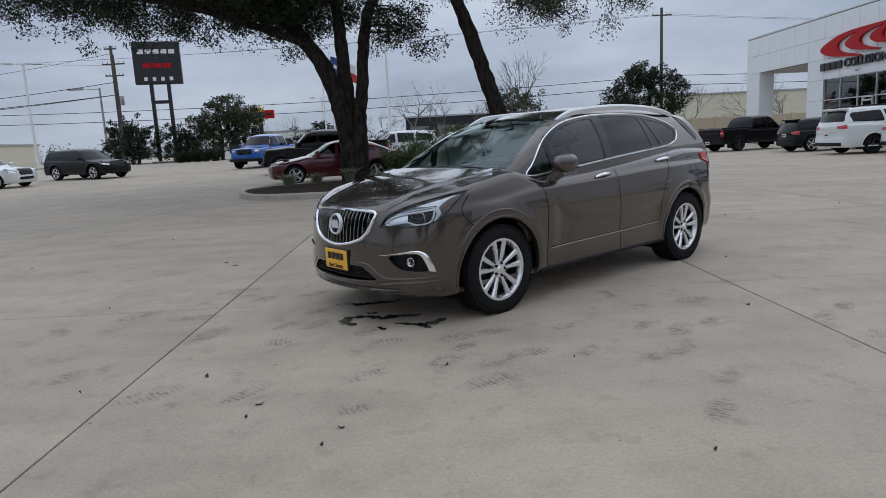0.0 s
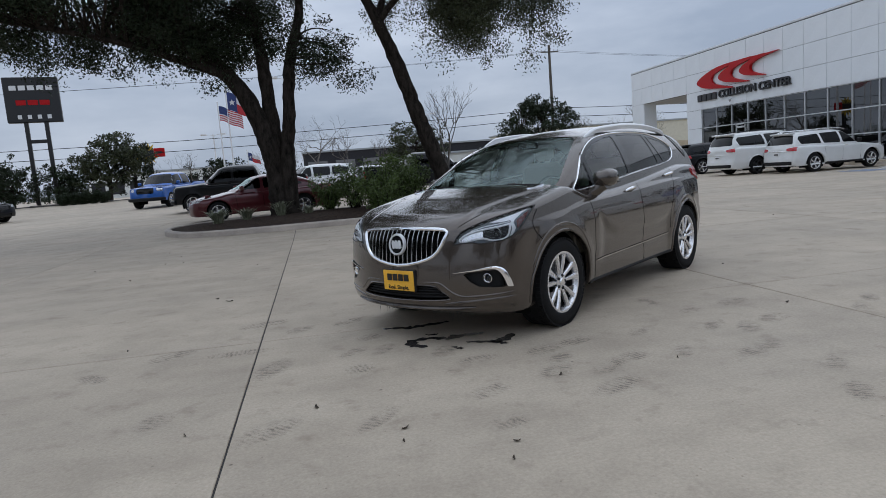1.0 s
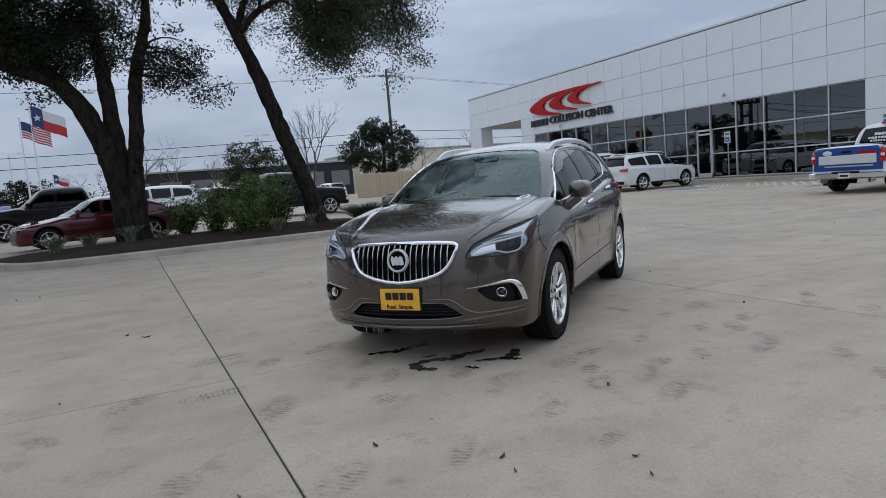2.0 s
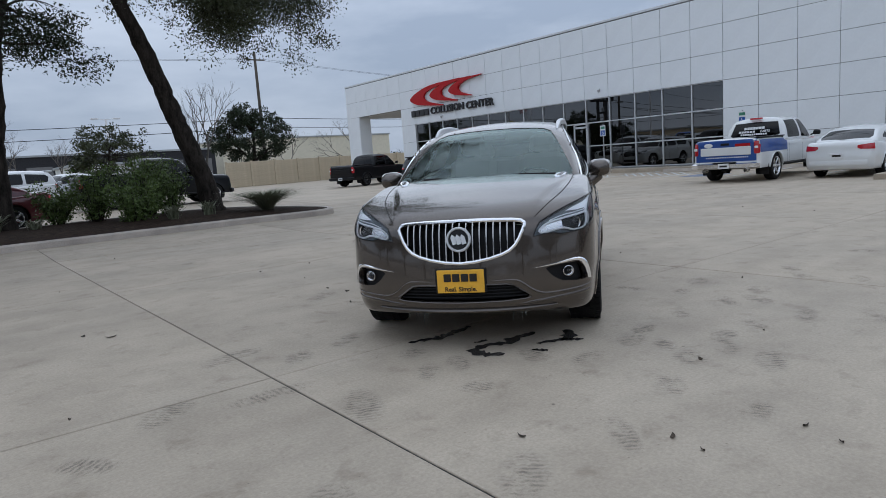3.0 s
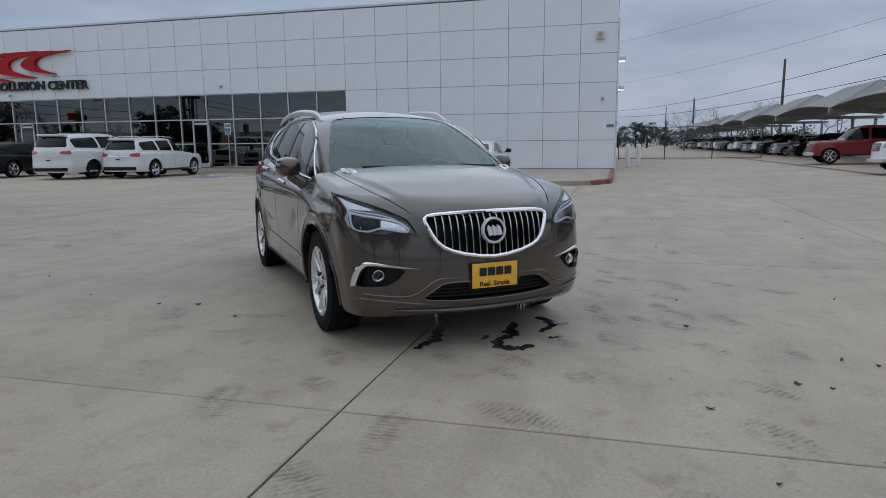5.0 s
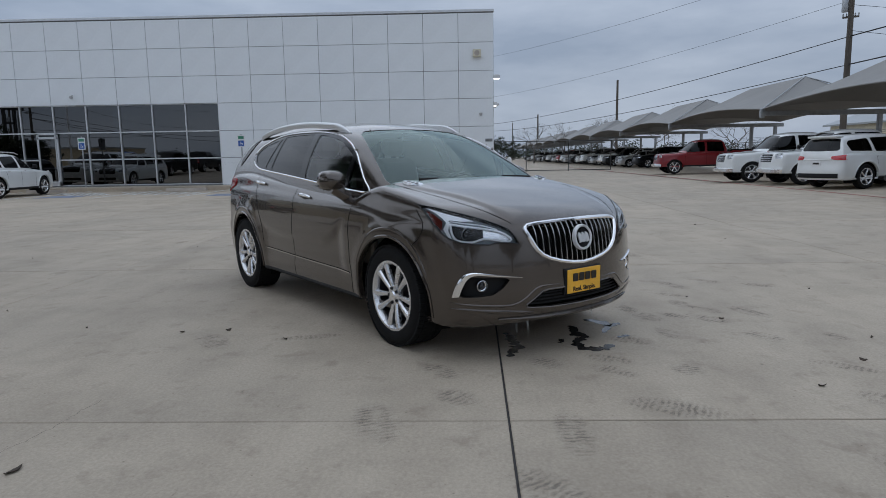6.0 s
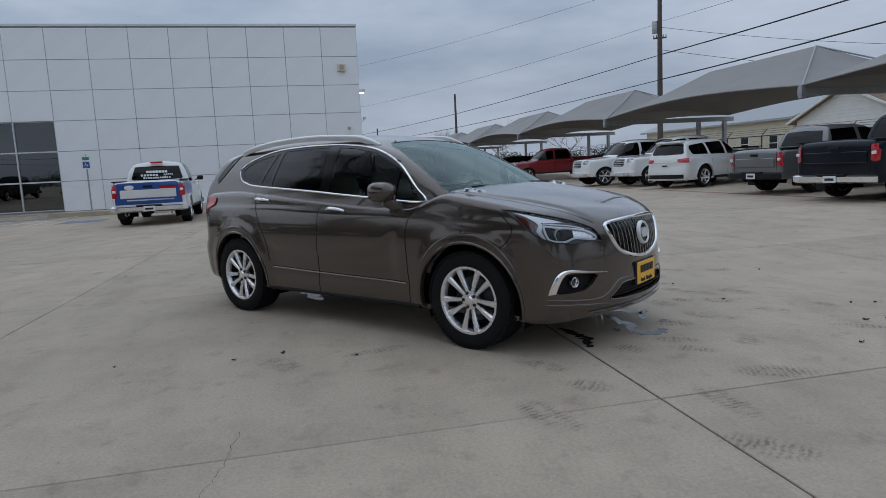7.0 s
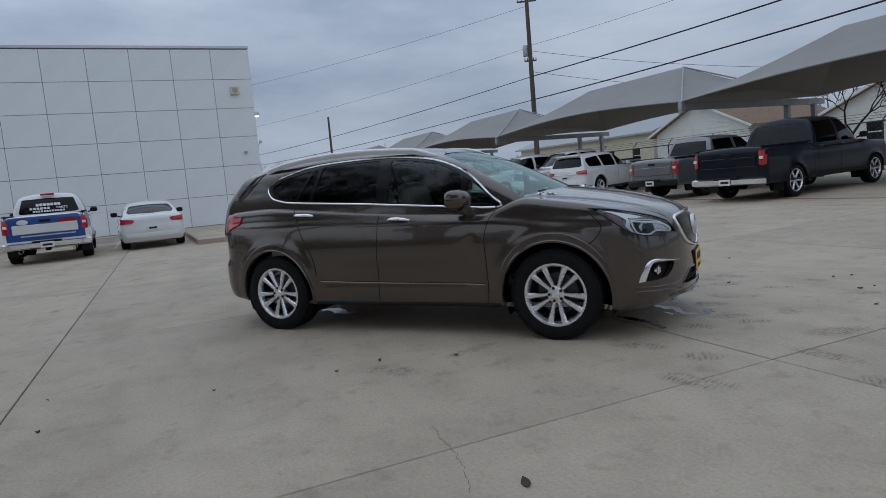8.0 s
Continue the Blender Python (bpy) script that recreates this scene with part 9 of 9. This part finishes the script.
# ---- printed wrap on the parts truck ----
def wrap_truck():
    car, sp, lower = WRAPPED
    xr, hz = sp["xr"], sp["hz"]

    def skin(name, uz0, uz1, angle, side, mat, n=10):
        """A thin printed film that follows the body."""
        us, zs = np.linspace(uz0[0], uz1[0], n), np.linspace(uz0[1], uz1[1], n)
        line = [(u, z) for u in us for z in zs]
        P, N = surface_line(lower, line, angle, side)
        held = (np.abs(P[:, 1]) < sp["half_width"] + 0.05) & (P[:, 0] > xr - 0.1)
        fs = [(i * n + j, (i + 1) * n + j, (i + 1) * n + j + 1, i * n + j + 1) for i in range(n - 1) for j in range(n - 1)]
        fs = [f for f in fs if all(held[k] for k in f)]
        return part(name, Shape().add(P + N * 0.006, fs), mat, car, smooth=40)

    film = skin("printed_wrap", (-0.90, 0.63), (0.90, hz + 0.02), math.pi, 1, WRAP_BLUE, 14)
    cab = sp["cowl"] - 2.45
    for s in (1, -1):
        skin("printed_wrap", (-(cab - 0.06), 0.86), (-(xr + 0.10), hz - 0.01), math.pi / 2, s, WRAP_BLUE, 10)
    m = pose(xr - 0.012, 0, 0, 90, 0, -90)
    letter_bars(film, m @ pose(-0.52, 1.0, 0), 6, 0.44, 0.07, WHITE_SIGN, 0.25)
    letter_bars(film, m @ pose(0.05, 0.87, 0), 12, 1.05, 0.085, WHITE_SIGN, 0.35)
    letter_bars(film, m @ pose(0.05, 0.75, 0), 24, 1.25, 0.035, WHITE_SIGN, 0.5)
    part("emblem", Shape().lathe([(0, 0.002), (0.10, 0.002), (0.11, 0)], 20, m=m @ pose(-0.5, 1.12, 0) @ Matrix.Diagonal((1.2, 0.6, 1, 1))), WHITE_SIGN, film)
    part("red_band", Shape().box(0.30, 0.74, 1.06, 1.14, 0, 0.003), RED_SIGN, film, m=m, smooth=0)
    part("white_band", Shape().box(0.30, 0.74, 1.02, 1.055, 0, 0.003), WHITE_SIGN, film, m=m, smooth=0)
    # writing on the rear window
    bx = min(p[1] for p in sp["back"])
    H = sp["H"]
    mw = pose(bx + 0.01, 0, hz + 0.10, 90, 0, -90) @ pose(0, 0, 0, -19, 0, 0)
    letter_bars(car, mw @ pose(0, 0.24, 0.035), 7, 0.62, 0.08, WHITE_SIGN, 0.2)
    letter_bars(car, mw @ pose(-0.22, 0.13, 0.035), 6, 0.50, 0.065, WHITE_SIGN, 0.3)
    text_part("PARTS", 0.10, mw @ pose(0.34, 0.13, 0.036), WHITE_SIGN, car)
    letter_bars(car, mw @ pose(0, 0.04, 0.035), 12, 0.80, 0.055, WHITE_SIGN, 0.35)
    part("brake_lamp", Shape().box(bx + 0.16, bx + 0.26, -0.18, 0.18, H * 0.955, H * 0.985, 0.01), RED_LENS, car)
    for s in (1, -1):
        part("exhaust_tip", Shape().lathe([(0.05, 0), (0.055, -0.01), (0.055, -0.2), (0.045, -0.2), (0.045, -0.005)], 16, m=pose(xr - 0.08, s * 0.62, 0.36, 0, -90, 0)), CHROME, car)


wrap_truck()


# ---- wet marks, ice and litter round the brown crossover ----
WET = material("wet_dark_concrete", (0.035, 0.032, 0.03), 0.16, vary=0.3, scale=5, fine=30, rough_vary=0.1)
ICE = material("clear_ice", (0.9, 0.95, 0.98), 0.06, vary=0.0, trans=1.0, ior=1.31)
DRY_LEAF = material("dry_leaf", (0.05, 0.035, 0.022), 0.8, vary=0.3, scale=10, per_object=0.3)


def blot(x, y, line, widths, seed, z=0.0022, mat=WET, name="wet_patch", label="dark wet trickle on the concrete under the bumper"):
    """A thin irregular stain along a line."""
    rng = np.random.default_rng(seed)
    L = smooth_poly([(*p, 0) for p in line], 6, False)
    W = np.interp(np.linspace(0, 1, len(L)), np.linspace(0, 1, len(widths)), widths) * rng.uniform(0.55, 1.35, len(L))
    W[0] = W[-1] = 0.004
    V = []
    for i, p in enumerate(L):
        d = np.array(L[min(i + 1, len(L) - 1)]) - np.array(L[max(i - 1, 0)])
        d /= np.linalg.norm(d) + 1e-9
        s = np.array([-d[1], d[0], 0])
        o = s * rng.uniform(-0.015, 0.015)
        V += [np.array(p) + s * W[i] + o, np.array(p) - s * W[i] * rng.uniform(0.6, 1.2) + o]
    sh = Shape().add(V, [(2 * i, 2 * i + 2, 2 * i + 3, 2 * i + 1)[::-1] for i in range(len(L) - 1)])
    return tagged(part(name, sh, mat, m=pose(x, y, z), smooth=0), label, "stain", kind="structure")


C0 = CAR_POSE


def on_car(p):
    q = C0 @ Vector((p[0], p[1], 0))
    return (q.x, q.y)


for k, (line, widths) in enumerate((
        ([(1.66, -0.08), (1.80, -0.17), (1.95, -0.25), (2.02, -0.36), (2.10, -0.46)], [0.02, 0.04, 0.05, 0.035, 0.02]),
        ([(1.83, 0.43), (1.97, 0.32), (2.10, 0.26), (2.16, 0.10), (2.30, 0.06), (2.36, 0.16), (2.34, 0.27)], [0.025, 0.04, 0.05, 0.045, 0.05, 0.05, 0.03]),
        ([(1.77, 0.64), (1.92, 0.68), (2.03, 0.62), (2.12, 0.46)], [0.03, 0.05, 0.035, 0.02]), ([(2.0, 0.62), (2.03, 0.70), (2.01, 0.78)], [0.03, 0.03, 0.02]),
        ([(2.24, 0.46), (2.28, 0.50), (2.26, 0.55)], [0.02, 0.03, 0.02]), ([(2.02, 0.10), (2.10, 0.02)], [0.02, 0.02]),
        ([(-1.54, -0.08), (-1.40, -0.02), (-1.22, -0.14), (-1.0, -0.24)], [0.04, 0.06, 0.06, 0.03]))):
    blot(0, 0, [on_car(p) for p in line], widths, 200 + k)


def icicles():
    """Short melting icicles under the front bumper."""
    rng = np.random.default_rng(9)
    for yc in (-0.36, 0.36):
        root = thing("icicles", "small clear icicles hanging under the front bumper", "ice", CAR_POSE @ pose(2.10, yc, 0.0))
        for k in range(9):
            y, h = rng.uniform(-0.07, 0.07), rng.uniform(0.03, 0.12)
            x = rng.uniform(-0.03, 0.03)
            part("icicle", Shape().tube([(x, y, 0.262), (x, y, 0.25 - h * 0.5), (x + 0.002, y, 0.25 - h)], [0.0045, 0.003, 0.0008], 6), ICE, root)


icicles()


def print_material():
    """Faint tread dirt: broken bars inside a soft oval, clear between them."""
    ma = bpy.data.materials.new("tread_dirt")
    ma.use_nodes = True
    n, l = ma.node_tree.nodes, ma.node_tree.links
    b = n["Principled BSDF"]
    b.inputs["Base Color"].default_value, b.inputs["Roughness"].default_value = (0.15, 0.135, 0.115, 1), 0.9
    tc, info = n.new("ShaderNodeTexCoord"), n.new("ShaderNodeObjectInfo")
    oval = n.new("ShaderNodeVectorMath")
    oval.operation = "MULTIPLY_ADD"
    oval.inputs[1].default_value, oval.inputs[2].default_value = (2, 2, 0), (-1, -1, 0)
    l.new(tc.outputs["Generated"], oval.inputs[0])
    size = n.new("ShaderNodeVectorMath")
    size.operation = "LENGTH"
    l.new(oval.outputs["Vector"], size.inputs[0])
    fade = n.new("ShaderNodeMapRange")
    fade.interpolation_type = "SMOOTHSTEP"
    fade.inputs["From Min"].default_value, fade.inputs["From Max"].default_value = 0.98, 0.45
    l.new(size.outputs["Value"], fade.inputs["Value"])
    bars = n.new("ShaderNodeTexWave")
    bars.inputs["Scale"].default_value, bars.inputs["Distortion"].default_value = 9.0, 5.0
    bars.inputs["Detail"].default_value, bars.inputs["Detail Scale"].default_value = 3.0, 2.0
    l.new(tc.outputs["Object"], bars.inputs["Vector"])
    lug = n.new("ShaderNodeMapRange")
    lug.inputs["From Min"].default_value, lug.inputs["From Max"].default_value = 0.25, 0.8
    lug.inputs["To Min"].default_value = 0.25
    l.new(bars.outputs["Fac"], lug.inputs["Value"])
    wear = n.new("ShaderNodeTexNoise")
    wear.noise_dimensions = "4D"
    wear.inputs["Scale"].default_value, wear.inputs["Detail"].default_value, wear.inputs["Roughness"].default_value = 11.0, 7, 0.7
    l.new(tc.outputs["Object"], wear.inputs["Vector"])
    seed = n.new("ShaderNodeMath")
    seed.operation = "MULTIPLY"
    seed.inputs[1].default_value = 40.0
    l.new(info.outputs["Random"], seed.inputs[0])
    l.new(seed.outputs[0], wear.inputs["W"])
    patch_ = n.new("ShaderNodeMapRange")
    patch_.inputs["From Min"].default_value, patch_.inputs["From Max"].default_value = 0.40, 0.60
    l.new(wear.outputs["Fac"], patch_.inputs["Value"])
    last = fade.outputs["Result"]
    for sock in (lug.outputs["Result"], patch_.outputs["Result"]):
        mu = n.new("ShaderNodeMath")
        mu.operation = "MULTIPLY"
        l.new(last, mu.inputs[0])
        l.new(sock, mu.inputs[1])
        last = mu.outputs[0]
    weak = n.new("ShaderNodeMath")
    weak.operation = "MULTIPLY"
    weak.inputs[1].default_value = 0.42
    l.new(last, weak.inputs[0])
    clear, mix = n.new("ShaderNodeBsdfTransparent"), n.new("ShaderNodeMixShader")
    l.new(weak.outputs[0], mix.inputs["Fac"])
    l.new(clear.outputs["BSDF"], mix.inputs[1])
    l.new(b.outputs["BSDF"], mix.inputs[2])
    l.new(mix.outputs["Shader"], n["Material Output"].inputs["Surface"])
    return ma


TREAD_DIRT = print_material()


def tyre_print(x, y, yaw, length, width, seed):
    """A muddy tread print: a thin soft-edged oval of broken bars."""
    rng = np.random.default_rng(seed)
    pts = [(length / 2 * math.cos(a) * rng.uniform(0.92, 1.0), width / 2 * math.sin(a) * rng.uniform(0.92, 1.0), 0) for a in np.linspace(0, 2 * math.pi, 16, endpoint=False)]
    sh = Shape().add(pts, [tuple(range(16))])
    return tagged(part("tyre_print", sh, TREAD_DIRT, m=pose(x, y, 0.0018 + 0.0001 * (seed % 9), 0, 0, yaw), smooth=0), "faint dried tyre tread print on the concrete", "stain", kind="structure")


PRINTS = ((-0.77, 6.01), (-1.2, 5.91), (-1.38, 4.77), (-0.79, 4.96), (-2.2, 5.53), (-0.63, 5.34), (-0.77, 4.51), (-0.14, 4.69), (0.96, 3.97), (1.29, 4.49), (1.88, 4.42), (1.69, 3.74), (-0.09, 3.25), (0.42, 3.9), (0.8, 4.48), (2.06, 4.27),
          (3.42, 4.59), (1.95, 3.36), (2.44, 5.0), (0.53, 4.39), (3.24, 3.93), (-1.99, 4.01), (0.54, 4.15), (1.98, 4.9), (2.38, 4.41), (1.89, 3.84), (1.73, 2.96), (3.13, 4.36), (1.33, 3.94), (0.73, 3.83), (-0.06, 3.73), (0.04, 4.37), (-0.56, 4.93))
rng_p = np.random.default_rng(61)
for k, (x, y) in enumerate(PRINTS):
    big = 1.5 if k in (2, 4) else 1.0
    tyre_print(x, y, rng_p.uniform(10, 65), big * rng_p.uniform(0.30, 0.46), big * rng_p.uniform(0.18, 0.26), 300 + k)
for k in range(34):
    tyre_print(rng_p.uniform(-4, 12), rng_p.uniform(1.5, 13), rng_p.uniform(0, 180), rng_p.uniform(0.3, 0.7), rng_p.uniform(0.14, 0.3), 360 + k)


def slab_crack(line, seed):
    """A hairline crack that wanders over the slab."""
    rng = np.random.default_rng(seed)
    P = np.array(smooth_poly([(*p, 0) for p in line], 7, False))
    P[:, :2] += rng.uniform(-0.012, 0.012, (len(P), 2))
    sh = ribbon([tuple(p) for p in P], [(0, 0, 1)] * len(P), 0.0022, 0.0015)
    tagged(part("slab_crack", sh, JOINT, smooth=0), "hairline crack in the concrete slab", "crack", kind="structure")


slab_crack([(-1.2, 7.86), (-1.37, 7.885), (-1.56, 7.9), (-1.81, 7.96), (-1.97, 8.03)], 3)


def fallen_leaf(x, y, size, seed):
    rng = np.random.default_rng(seed)
    L, W = size, size * 0.45
    pts = [(L * (t - 0.5), W * math.sin(math.pi * t) ** 0.8 * s * 0.5, 0.006 + 0.012 * abs(t - 0.5) + 0.004 * s) for s, ts in ((1, np.linspace(0, 1, 7)), (-1, np.linspace(1, 0, 7)[1:-1])) for t in ts]
    n = len(pts)
    sh = Shape().add(pts + [(a, b, c - 0.003) for a, b, c in pts], [tuple(range(n)), tuple(range(n, 2 * n))[::-1]] + [(i, n + i, n + (i + 1) % n, (i + 1) % n) for i in range(n)])
    return tagged(part("fallen_leaf", sh, DRY_LEAF, m=pose(x, y, 0.0, 0, 0, rng.uniform(0, 360)), smooth=0), "small dry brown leaf on the concrete", "leaf", group="fallen leaves")


SPOTS = ((-0.65, 3.21), (0.42, 3.83), (-1.07, 3.87), (-0.2, 2.84), (0.16, 8.01), (0.21, 7.67), (0.9, 9.9), (-0.05, 7.16), (-0.62, 3.37), (-1.77, 3.72), (-0.13, 3.01), (-2.2, 8.03))
for k, (x, y) in enumerate(SPOTS):
    fallen_leaf(x, y, 0.028 + 0.011 * (k % 3), 400 + k)
fallen_leaf(-2.03, 7.79, 0.09, 470)
rng_l = np.random.default_rng(88)
for k in range(38):
    fallen_leaf(rng_l.uniform(-7, 9), rng_l.uniform(1.5, 17), rng_l.uniform(0.016, 0.036), 500 + k)
